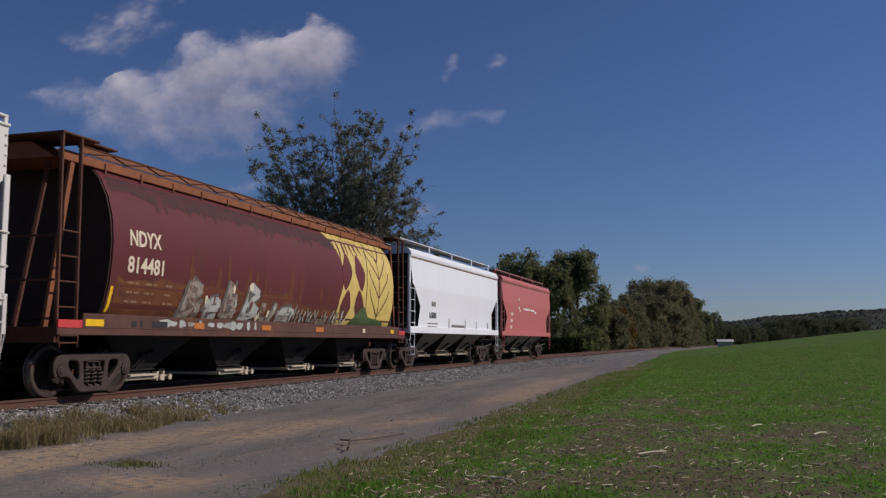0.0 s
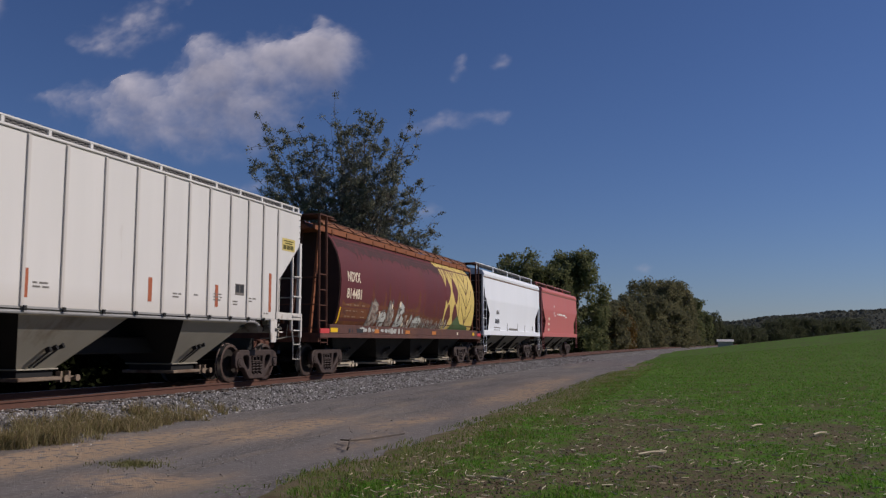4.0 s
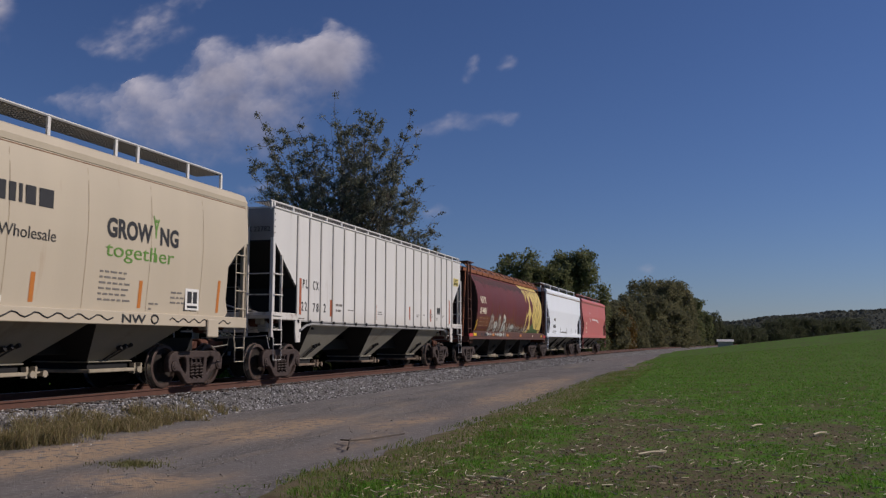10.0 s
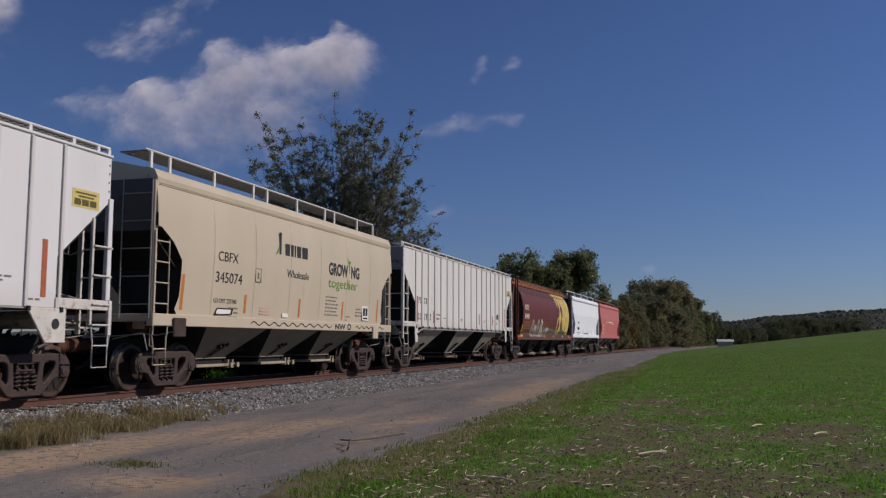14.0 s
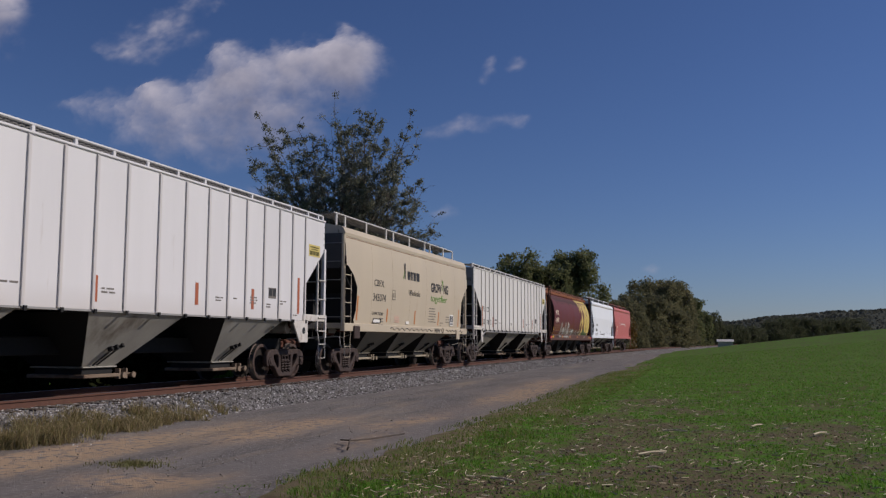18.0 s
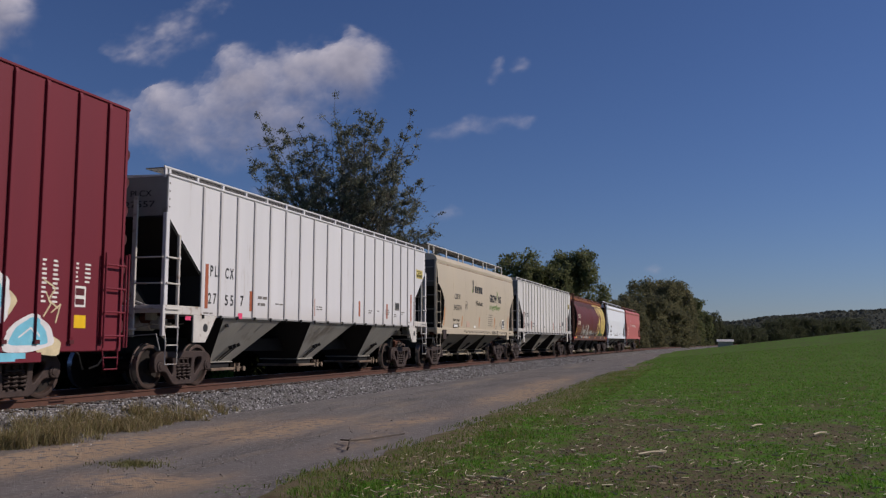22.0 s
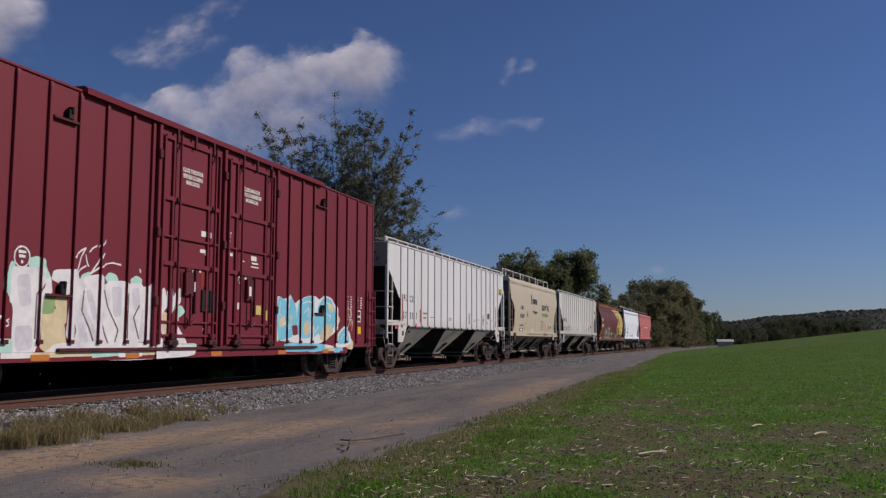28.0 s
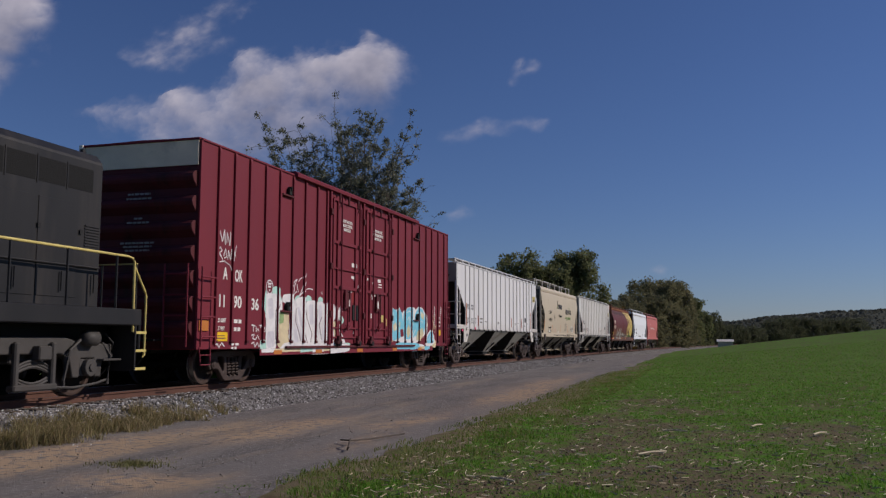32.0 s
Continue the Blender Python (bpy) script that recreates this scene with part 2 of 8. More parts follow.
def lettering(name, text, y, z, height, parent, mat, face, width=None, label="", depth=0.003, slant=0.0, bold=0.0):
    """Writing on the near side of a car: its left foot at (y, z), capital height given, width fitted; face(z) is the wall's x."""
    cu = bpy.data.curves.new("text", "FONT")
    cu.body, cu.size, cu.extrude, cu.resolution_u, cu.shear, cu.offset = text, height / 0.72, depth, 3, slant, bold * height
    probe = mesh_from_curve(cu.copy(), mat, lambda c: c)
    xs = [v.co.x for v in probe.vertices]
    lo, hi = min(xs), max(xs)
    squeeze = width / (hi - lo) if width else 1.0
    me = mesh_from_curve(cu, mat, lambda c: Vector((face(z + c.y) + 0.004 + c.z, y + (c.x - lo) * squeeze, z + c.y)))
    return part(name, me, mat, parent, label)


def text_lines(parent, mat, face, y, z, width, rows, pitch=0.09, height=0.045, seed=0):
    """Small print that cannot be read: plain bars, word by word."""
    rng = random.Random(seed)
    for k in range(rows):
        bm = bmesh.new()
        u, zz = y, z - k * pitch
        while u < y + width * (0.75 + 0.25 * rng.random()) - 0.08:
            w = min(rng.uniform(0.08, 0.22), y + width - u)
            box(bm, face(zz), face(zz) + 0.006, u, u + w, zz - height / 2, zz + height / 2)
            u += w + 0.05
        part("small_print", bm, mat, parent)


def end_lettering(text, x, y, z, height, width, parent, mat):
    """Writing on the end of a car that faces back along the track, reading from the far side to the near."""
    cu = bpy.data.curves.new("text", "FONT")
    cu.body, cu.size, cu.extrude, cu.resolution_u = text, height / 0.72, 0.003, 2
    probe = mesh_from_curve(cu.copy(), mat, lambda c: c)
    lo, hi = min(v.co.x for v in probe.vertices), max(v.co.x for v in probe.vertices)
    me = mesh_from_curve(cu, mat, lambda c: Vector((x + (c.x - lo) * width / (hi - lo), y - 0.004 - c.z, z + c.y)))
    return part("lettering", me, mat, parent)
# ---- ground ----
def step(a, b, v):
    t = min(1.0, max(0.0, (v - a) / (b - a)))
    return t * t * (3 - 2 * t)


def road_edge(y):
    """Lateral place, from the track, of the road's field side."""
    return 7.15 - 0.6 * step(15, 50, y) - 3.6 * step(50, 150, y)


def ground_z(x, y):
    lat = x - BEND * y * y
    z = -0.50
    edge = road_edge(y)
    if 1.6 < lat < edge + 1.0:
        z -= 0.05 * min(1.0, (edge + 1.0 - lat) / 0.5)
    if lat > edge:
        rise = 0.012 + 0.105 * step(12, 115, y)
        z += rise * min(lat - edge, 60) * (1 - 0.75 * step(125, 320, y)) * step(-30, 5, y)
    if lat < -3.0:
        z -= 0.25 * step(3.0, 6.0, -lat)
    near = 1 - step(30, 120, abs(y))
    if near > 0 and lat > edge + 0.1:
        z += near * (0.035 * noise.noise((x * 0.9, y * 0.9, 3.1)) + 0.02 * noise.noise((x * 2.7, y * 2.7, 7.7)))
    return z


def spread_axis(lo, hi, fine_lo, fine_hi, fine, growth=1.18):
    vals = list(np.arange(fine_lo, fine_hi, fine))
    d, v = fine, fine_hi
    while v < hi:
        vals.append(v)
        d *= growth
        v += d
    vals.append(hi)
    d, v = fine, fine_lo
    while v > lo:
        d *= growth
        v -= d
        vals.append(max(v, lo))
    return sorted(set(round(float(q), 3) for q in vals))


def grid_mesh(name, us, vs, place, mats):
    verts = [place(u, v) for v in vs for u in us]
    n = len(us)
    faces = [(j * n + i, j * n + i + 1, (j + 1) * n + i + 1, (j + 1) * n + i) for j in range(len(vs) - 1) for i in range(n - 1)]
    me = bpy.data.meshes.new(name)
    me.from_pydata(verts, [], faces)
    for m in mats:
        me.materials.append(m)
    me.shade_smooth()
    return me


def earth_material(name, colours, scales, bump=0.4, bump_scale=40.0, stretch=(1, 1, 1), rough=0.95):
    """Ground cover: a base colour with patches of the others laid over it, each with its own scale and amount, and coarse relief."""
    m = bpy.data.materials.new(name)
    m.use_nodes = True
    n, link = m.node_tree.nodes, m.node_tree.links.new
    b = n["Principled BSDF"]
    b.inputs["Roughness"].default_value = rough
    b.inputs["Specular IOR Level"].default_value = 0.05
    tc = n.new("ShaderNodeTexCoord")
    mp = n.new("ShaderNodeMapping")
    mp.inputs["Scale"].default_value = stretch
    link(tc.outputs["Object"], mp.inputs[0])
    rgb = n.new("ShaderNodeRGB")
    rgb.outputs[0].default_value = (*colours[0], 1)
    colour = rgb.outputs[0]
    for c, (scale, lo, hi, straight) in zip(colours[1:], scales):
        t = n.new("ShaderNodeTexNoise")
        t.inputs["Scale"].default_value, t.inputs["Detail"].default_value, t.inputs["Roughness"].default_value = scale, 7, 0.62
        link((tc.outputs["Object"] if straight else mp.outputs[0]), t.inputs["Vector"])
        r = n.new("ShaderNodeMapRange")
        r.inputs[1].default_value, r.inputs[2].default_value = lo, hi
        link(t.outputs[0], r.inputs[0])
        mix = n.new("ShaderNodeMix")
        mix.data_type = "RGBA"
        link(r.outputs[0], mix.inputs[0])
        link(colour, mix.inputs[6])
        mix.inputs[7].default_value = (*c, 1)
        colour = mix.outputs[2]
    link(colour, b.inputs["Base Color"])
    t = n.new("ShaderNodeTexNoise")
    t.inputs["Scale"].default_value, t.inputs["Detail"].default_value = bump_scale, 8
    link(tc.outputs["Object"], t.inputs["Vector"])
    bp = n.new("ShaderNodeBump")
    bp.inputs["Strength"].default_value, bp.inputs["Distance"].default_value = bump, 0.05
    link(t.outputs[0], bp.inputs["Height"])
    link(bp.outputs[0], b.inputs["Normal"])
    return m


def with_bare_soil(m, soil):
    """Lays soil over a ground material where the field is bare, broken up by fine noise."""
    n, link = m.node_tree.nodes, m.node_tree.links.new
    b = n["Principled BSDF"]
    old = b.inputs["Base Color"].links[0].from_socket
    at = n.new("ShaderNodeAttribute")
    at.attribute_name = "bare"
    tc = n.new("ShaderNodeTexCoord")
    t = n.new("ShaderNodeTexNoise")
    t.inputs["Scale"].default_value, t.inputs["Detail"].default_value = 9.0, 8
    link(tc.outputs["Object"], t.inputs["Vector"])
    mul = n.new("ShaderNodeMath")
    mul.operation, mul.use_clamp = "MULTIPLY", True
    link(at.outputs["Fac"], mul.inputs[0])
    rng2 = n.new("ShaderNodeMapRange")
    rng2.inputs[1].default_value, rng2.inputs[2].default_value, rng2.inputs[4].default_value = 0.35, 0.55, 1.2
    link(t.outputs[0], rng2.inputs[0])
    link(rng2.outputs[0], mul.inputs[1])
    mix = n.new("ShaderNodeMix")
    mix.data_type = "RGBA"
    link(mul.outputs[0], mix.inputs[0])
    link(old, mix.inputs[6])
    mix.inputs[7].default_value = (*soil, 1)
    link(mix.outputs[2], b.inputs["Base Color"])


field_earth = earth_material("field_earth", [(0.096, 0.225, 0.020), (0.085, 0.180, 0.020), (0.112, 0.118, 0.045), (0.105, 0.085, 0.050)],
                             [(0.35, 0.42, 0.62, True), (0.9, 0.50, 0.66, True), (7.0, 0.46, 0.60, True)], 0.5, 30)
with_bare_soil(field_earth, (0.135, 0.105, 0.066))
verge_earth = earth_material("verge_earth", [(0.175, 0.140, 0.090), (0.105, 0.125, 0.035), (0.13, 0.10, 0.06), (0.26, 0.21, 0.14)], [(1.4, 0.44, 0.58, True), (3.0, 0.52, 0.64, True), (9.0, 0.58, 0.68, True)], 0.5, 45)
road_earth = earth_material("road_earth", [(0.186, 0.168, 0.160), (0.134, 0.122, 0.120), (0.262, 0.214, 0.166), (0.24, 0.222, 0.208), (0.50, 0.48, 0.45)],
                            [(1.6, 0.44, 0.62, False), (0.9, 0.56, 0.68, False), (14.0, 0.50, 0.66, True), (55.0, 0.62, 0.67, True)], 0.5, 60, stretch=(1.0, 0.16, 1.0))
ballast_earth = earth_material("ballast_earth", [(0.18, 0.167, 0.16), (0.095, 0.087, 0.082), (0.32, 0.31, 0.30)], [(22, 0.48, 0.56, True), (36, 0.58, 0.64, True)], 1.0, 26)
stone_grey = material("stone_grey", (0.27, 0.265, 0.26), 0.85, vary=0.35, scale=9, bump=0.08)

xs = spread_axis(-2500, 2500, 3, 20, 0.16, 1.2)
ys = spread_axis(-600, 3500, 5, 30, 0.2, 1.1)


def bareness(x, y):
    """How bare the field is: brown soil shows where this is high, broken up clump by clump."""
    zone = -0.11 - 0.40 * step(18, 40, y)
    for cx, cy, rx, ry, k in ((10.9, 13.0, 1.5, 3.2, 0.42), (10.1, 16.9, 0.7, 1.2, 0.6), (10.5, 21.0, 1.2, 3.0, 0.32), (13.45, 15.2, 0.9, 1.6, 0.5), (11.8, 9.8, 1.1, 1.2, 0.45), (9.6, 10.2, 0.6, 1.6, 0.35), (13.5, 12.0, 0.7, 1.0, 0.4), (9.6, 8.8, 0.8, 0.6, 0.3)):
        zone += k * math.exp(-((x - cx) / rx) ** 2 - ((y - cy) / ry) ** 2)
    return zone + 0.42 * noise.noise((x * 0.9, y * 0.6, 20.0)) + 0.38 * noise.noise((x * 3.1, y * 2.2, 30.0)) + 0.22 * noise.noise((x * 8.0, y * 6.0, 33.0))


ground = new("ground", grid_mesh("ground", xs, ys, lambda x, y: (x, y, ground_z(x, y)), [field_earth]))
bare = ground.data.attributes.new("bare", "FLOAT", "POINT")
bare.data.foreach_set("value", np.array([min(1.0, max(0.0, (bareness(v.co.x, v.co.y) - 0.02) / 0.3)) if -40 < v.co.x < 60 and 0 < v.co.y < 90 else 0.0 for v in ground.data.vertices], dtype=np.float32))
tagged(ground, "green sown field and verge with bare brown patches", "ground", kind="structure")


def dusty(x, y):
    """Where tan dust lies on the grey road: along the weeds, in a patch by the tuft, and in streaks along the ruts."""
    wob = 0.35 * noise.noise((x * 1.3, y * 0.5, 61.0)) + 0.18 * noise.noise((x * 3.5, y * 1.6, 62.0))
    v = 0.0
    for cx, cy, rx, ry, k in ((3.75, 8.6, 0.50, 2.2, 0.9), (3.7, 11.0, 0.45, 1.3, 0.9), (3.9, 13.6, 0.4, 1.6, 0.5), (6.1, 8.35, 0.55, 0.42, 1.0), (5.0, 12.6, 0.35, 1.0, 0.7), (5.0, 14.9, 0.45, 1.4, 0.75), (6.5, 16.0, 0.35, 1.6, 0.7), (6.75, 25.0, 0.45, 4.5, 0.8), (6.2, 33.0, 0.5, 6.0, 0.5), (6.9, 12.4, 0.3, 1.4, 0.4)):
        v += 1.4 * k * math.exp(-((x - cx + wob) / (1.25 * rx)) ** 2 - ((y - cy) / ry) ** 2)
    return min(1.0, v)


def road_point(u, y):
    e = road_edge(y) + 0.75 * step(0, 15, 60 - y) + 0.45 * noise.noise((1.5, y * 0.35, 0.0)) + 0.25 * noise.noise((4.5, y * 1.3, 0.0))
    w = 2.0 + 0.10 * noise.noise((8.5, y * 0.5, 0.0))
    lat = w + (e - w) * u
    rut = -0.025 * (math.exp(-((u - 0.32) / 0.09) ** 2) + math.exp(-((u - 0.72) / 0.09) ** 2))
    z = -0.485 + rut + 0.012 * noise.noise((lat * 1.2, y * 0.6, 2.0)) - (0.03 if u in (0.0, 1.0) else 0.0)
    return tuple(on_track(lat, y, z))


road = new("road", grid_mesh("road", [k / 40 for k in range(41)], spread_axis(-60, 135, 5, 30, 0.25, 1.05), road_point, [road_earth]))
with_bare_soil(road_earth, (0.39, 0.282, 0.19))
dust = road.data.attributes.new("bare", "FLOAT", "POINT")
dust.data.foreach_set("value", np.array([dusty(v.co.x, v.co.y) if 0 < v.co.y < 60 else 0.0 for v in road.data.vertices], dtype=np.float32))
tagged(road, "grey gravel service road with tan dusty ruts", "road", kind="structure")



def verge_point(u, y):
    """The worn strip of soil and thin grass between road and field."""
    a = road_edge(y) + 0.45 + 0.35 * noise.noise((11.5, y * 0.5, 0.0)) + 0.2 * noise.noise((14.5, y * 1.7, 0.0))
    b = road_edge(y) + 1.5 + 0.9 * noise.noise((21.5, y * 0.4, 0.0)) + 0.3 * noise.noise((24.5, y * 1.6, 0.0))
    lat = a + (b - a) * u
    p = on_track(lat, y, 0)
    z = max(ground_z(p.x, p.y), -0.478) + (0.012 if 0 < u < 1 else -0.02)
    return (p.x, p.y, z)


verge = new("verge", grid_mesh("verge", [k / 6 for k in range(7)], spread_axis(-20, 60, 4, 40, 0.3, 1.06), verge_point, [verge_earth]))
tagged(verge, "worn brown verge with thin grass beside the road", "verge", kind="structure")

BED = [(-4.2, -0.75), (-3.2, -0.52), (-1.75, -0.19), (-0.95, -0.155), (-0.5, -0.14), (0.5, -0.14), (0.95, -0.155), (1.35, -0.17), (1.75, -0.24), (2.05, -0.36), (2.35, -0.46), (2.6, -0.53)]


def bed_point(i, y):
    lat, z = BED[i]
    return tuple(on_track(lat, y, z + 0.03 * noise.noise((lat * 3, y * 2.0, 5.0)) * (1 if 0 < i < len(BED) - 1 else 0)))


bed = new("ballast_bed", grid_mesh("ballast_bed", list(range(len(BED))), spread_axis(-90, 420, 6, 45, 0.3, 1.06), bed_point, [ballast_earth]))
tagged(bed, "grey crushed-stone ballast bed under the track", "ballast", kind="structure")

# rails: head, web and foot
for lat in (0.755, -0.755):
    prof = [(-0.07, -0.172), (-0.07, -0.158), (-0.012, -0.135), (-0.010, -0.045), (-0.036, -0.036), (-0.037, -0.006), (-0.028, 0.0), (0.028, 0.0), (0.037, -0.006), (0.036, -0.036), (0.010, -0.045), (0.012, -0.135), (0.07, -0.158), (0.07, -0.172)]
    ys_r = [-80 + 5 * k for k in range(101)]
    verts = [tuple(on_track(lat + px, y, pz)) for y in ys_r for px, pz in prof]
    n = len(prof)
    faces = [(j * n + i, j * n + (i + 1) % n, (j + 1) * n + (i + 1) % n, (j + 1) * n + i) for j in range(len(ys_r) - 1) for i in range(n)]
    me = bpy.data.meshes.new("rail")
    me.from_pydata(verts, [], faces)
    me.materials.append(rail_rust)
    me.materials.append(rail_top)
    for k, p in enumerate(me.polygons):
        p.material_index = 1 if k % n == 6 else 0
    tagged(new("rail", me), "rusty brown steel rail with a worn top", "rail", group="rails of the track", kind="structure")

# sleepers, half sunk in the ballast
tie_wood = material("tie_wood", (0.085, 0.065, 0.052), 0.85, vary=0.3, scale=5, bump=0.1)
bm = bmesh.new()
for k in range(260):
    p = on_track(0, -20 + 0.53 * k)
    box(bm, p.x - 1.28, p.x + 1.28, p.y - 0.11, p.y + 0.11, -0.30, -0.135)
tagged(part("sleepers", bm, tie_wood), "dark weathered wooden sleepers sunk in ballast", "sleeper", kind="stuff")


def scatter_stones(name, label, spots, sizes, mat, seed):
    """Broken stones as one joined mesh of rough lumps."""
    rng = np.random.default_rng(seed)
    bm = bmesh.new()
    bmesh.ops.create_icosphere(bm, subdivisions=1, radius=1.0)
    base = np.array([v.co[:] for v in bm.verts])
    tri = np.array([[v.index for v in f.verts] for f in bm.faces])
    bm.free()
    n = len(spots)
    spots = np.array(spots)
    scale = rng.uniform(0.55, 1.25, (n, 1, 3)) * np.array(sizes)[:, None, None] * np.array([1, 1, 0.8])
    verts = base[None] * rng.uniform(0.75, 1.2, (n, len(base), 1)) * scale
    a = rng.uniform(0, 6.28, n)
    c, s = np.cos(a)[:, None], np.sin(a)[:, None]
    x, y = verts[..., 0] * c - verts[..., 1] * s, verts[..., 0] * s + verts[..., 1] * c
    verts = np.stack([x, y, verts[..., 2]], -1) + spots[:, None]
    faces = (tri[None] + (np.arange(n) * len(base))[:, None, None]).reshape(-1, 3)
    me = bpy.data.meshes.new(name)
    me.from_pydata(verts.reshape(-1, 3).tolist(), [], faces.tolist())
    me.materials.append(mat)
    return tagged(new(name, me), label, "stones", kind="stuff")


def bed_height(lat):
    for (a, p), (b, q) in zip(BED, BED[1:]):
        if a <= lat <= b:
            return p + (q - p) * (lat - a) / (b - a)
    return -0.52


def island_material(name, colours, translucent=0.3, rough=0.6):
    """Leaves, blades and stones: each piece takes its own tone between the colours."""
    m = bpy.data.materials.new(name)
    m.use_nodes = True
    n, link = m.node_tree.nodes, m.node_tree.links.new
    b = n["Principled BSDF"]
    geo = n.new("ShaderNodeNewGeometry")
    ramp = n.new("ShaderNodeValToRGB")
    while len(ramp.color_ramp.elements) < len(colours):
        ramp.color_ramp.elements.new(0.5)
    for k, (e, c) in enumerate(zip(ramp.color_ramp.elements, colours)):
        e.position = k / (len(colours) - 1)
        e.color = (*c, 1)
    link(geo.outputs["Random Per Island"], ramp.inputs[0])
    link(ramp.outputs[0], b.inputs["Base Color"])
    b.inputs["Roughness"].default_value = rough
    b.inputs["Specular IOR Level"].default_value = 0.25 if rough < 0.8 else 0.0
    if translucent:
        tr = n.new("ShaderNodeBsdfTranslucent")
        link(ramp.outputs[0], tr.inputs[0])
        mix = n.new("ShaderNodeMixShader")
        mix.inputs[0].default_value = translucent
        link(b.outputs[0], mix.inputs[1])
        link(tr.outputs[0], mix.inputs[2])
        link(mix.outputs[0], n["Material Output"].inputs[0])
    return m


rng = np.random.default_rng(11)
ballast_stone = island_material("ballast_stone", [(0.09, 0.08, 0.075), (0.17, 0.157, 0.15), (0.26, 0.247, 0.24), (0.36, 0.34, 0.335), (0.64, 0.62, 0.61)], 0, 0.85)
spots, sizes = [], []
for k in range(30000):
    y = 8 + 62 * rng.random() ** 1.6
    lat = rng.uniform(0.86, 2.75) if rng.random() < 0.85 else rng.uniform(2.4, 3.3)
    spots.append(tuple(on_track(lat, y, bed_height(lat) + 0.006)))
    sizes.append(rng.uniform(0.011, 0.036))
scatter_stones("ballast_stones", "grey broken ballast stones along the rail", spots, sizes, ballast_stone, 3)
spots, sizes = [], []
for k in range(1300):
    y = 5 + 35 * rng.random() ** 1.5
    lat = rng.uniform(2.3, road_edge(y))
    spots.append(tuple(on_track(lat, y, -0.490)))
    sizes.append(rng.uniform(0.005, 0.013))
scatter_stones("road_grit", "pale grit strewn over the gravel road", spots, sizes, island_material("grit_pale", [(0.16, 0.145, 0.13), (0.28, 0.26, 0.24), (0.55, 0.53, 0.50)], 0, 0.9), 4)


def blades(name, label, spots, heights, widths, mat, seed, lean=0.5, category="grass"):
    """Grass blades: each a bent strip of two pieces, as one object."""
    rng = np.random.default_rng(seed)
    n = len(spots)
    p = np.array(spots)
    h, w = np.array(heights), np.array(widths)
    a = rng.uniform(0, 6.28, n)
    side = np.stack([np.cos(a), np.sin(a), np.zeros(n)], -1) * (w / 2)[:, None]
    b = rng.uniform(0, 6.28, n)
    tip = np.stack([np.cos(b), np.sin(b), np.zeros(n)], -1) * (h * rng.uniform(0.1, lean, n))[:, None]
    up = np.zeros((n, 3))
    up[:, 2] = h
    v = np.stack([p - side, p + side, p + side * 0.8 + up * 0.55 + tip * 0.3, p - side * 0.8 + up * 0.55 + tip * 0.3, p + up * (1 - 0.25 * lean) + tip], 1)
    i = (np.arange(n) * 5)[:, None]
    faces = (i + np.array([[0, 1, 2, 3]])).tolist() + (i + np.array([[3, 2, 4]])).tolist()
    me = bpy.data.meshes.new(name)
    me.from_pydata(v.reshape(-1, 3).tolist(), [], faces)
    me.materials.append(mat)
    return tagged(new(name, me), label, category, kind="stuff")


grass_leaf = island_material("grass_leaf", [(0.074, 0.170, 0.016), (0.105, 0.240, 0.022), (0.145, 0.300, 0.030), (0.090, 0.200, 0.019), (0.28, 0.27, 0.10)], 0.4)
dry_leaf = island_material("dry_leaf", [(0.18, 0.17, 0.06), (0.34, 0.28, 0.15), (0.46, 0.37, 0.21), (0.21, 0.20, 0.07), (0.28, 0.20, 0.12), (0.37, 0.30, 0.17), (0.18, 0.175, 0.065)], 0.45)
straw_leaf = island_material("straw_leaf", [(0.34, 0.27, 0.16), (0.52, 0.43, 0.28), (0.72, 0.64, 0.48)], 0.1)

spots, heights, widths = [], [], []
while len(spots) < 150000:
    y = 4 + 76 * rng.random() ** 2.4
    x = EYE[0] + rng.uniform(-0.62 * y - 0.6, 0.24 * y + 1.2)
    lat = x - BEND * y * y
    e = road_edge(y) + 0.35 * noise.noise((1.5, y * 0.35, 0.0)) - 0.05
    if lat < e:
        continue
    patch = bareness(x, y)
    if patch + 0.35 * rng.random() > 0.16 and rng.random() < 0.88:
        continue
    if rng.random() > 0.10 + 0.75 * step(0.0, 1.3, lat - e + 1.2 * noise.noise((x * 0.8, y * 0.5, 50.0))):
        continue
    near_edge = 0.4 * step(1.6, 0.3, lat - e)
    spots.append((x, y, ground_z(x, y) - 0.005))
    clump = noise.noise((x * 2.3, y * 1.7, 91.0))
    heights.append(rng.uniform(0.025, 0.075) * (1 + 0.5 * near_edge) * (0.75 if patch > 0.0 else 1.0) * (1 + 0.7 * max(0.0, clump)) * (1.5 if y < 8.6 and x < 9.6 else 1.0))
    widths.append(rng.uniform(0.006, 0.013) * (1 + y * 0.03))
blades("field_grass", "short green sown grass on the field", spots, heights, widths, grass_leaf, 5, 1.3)

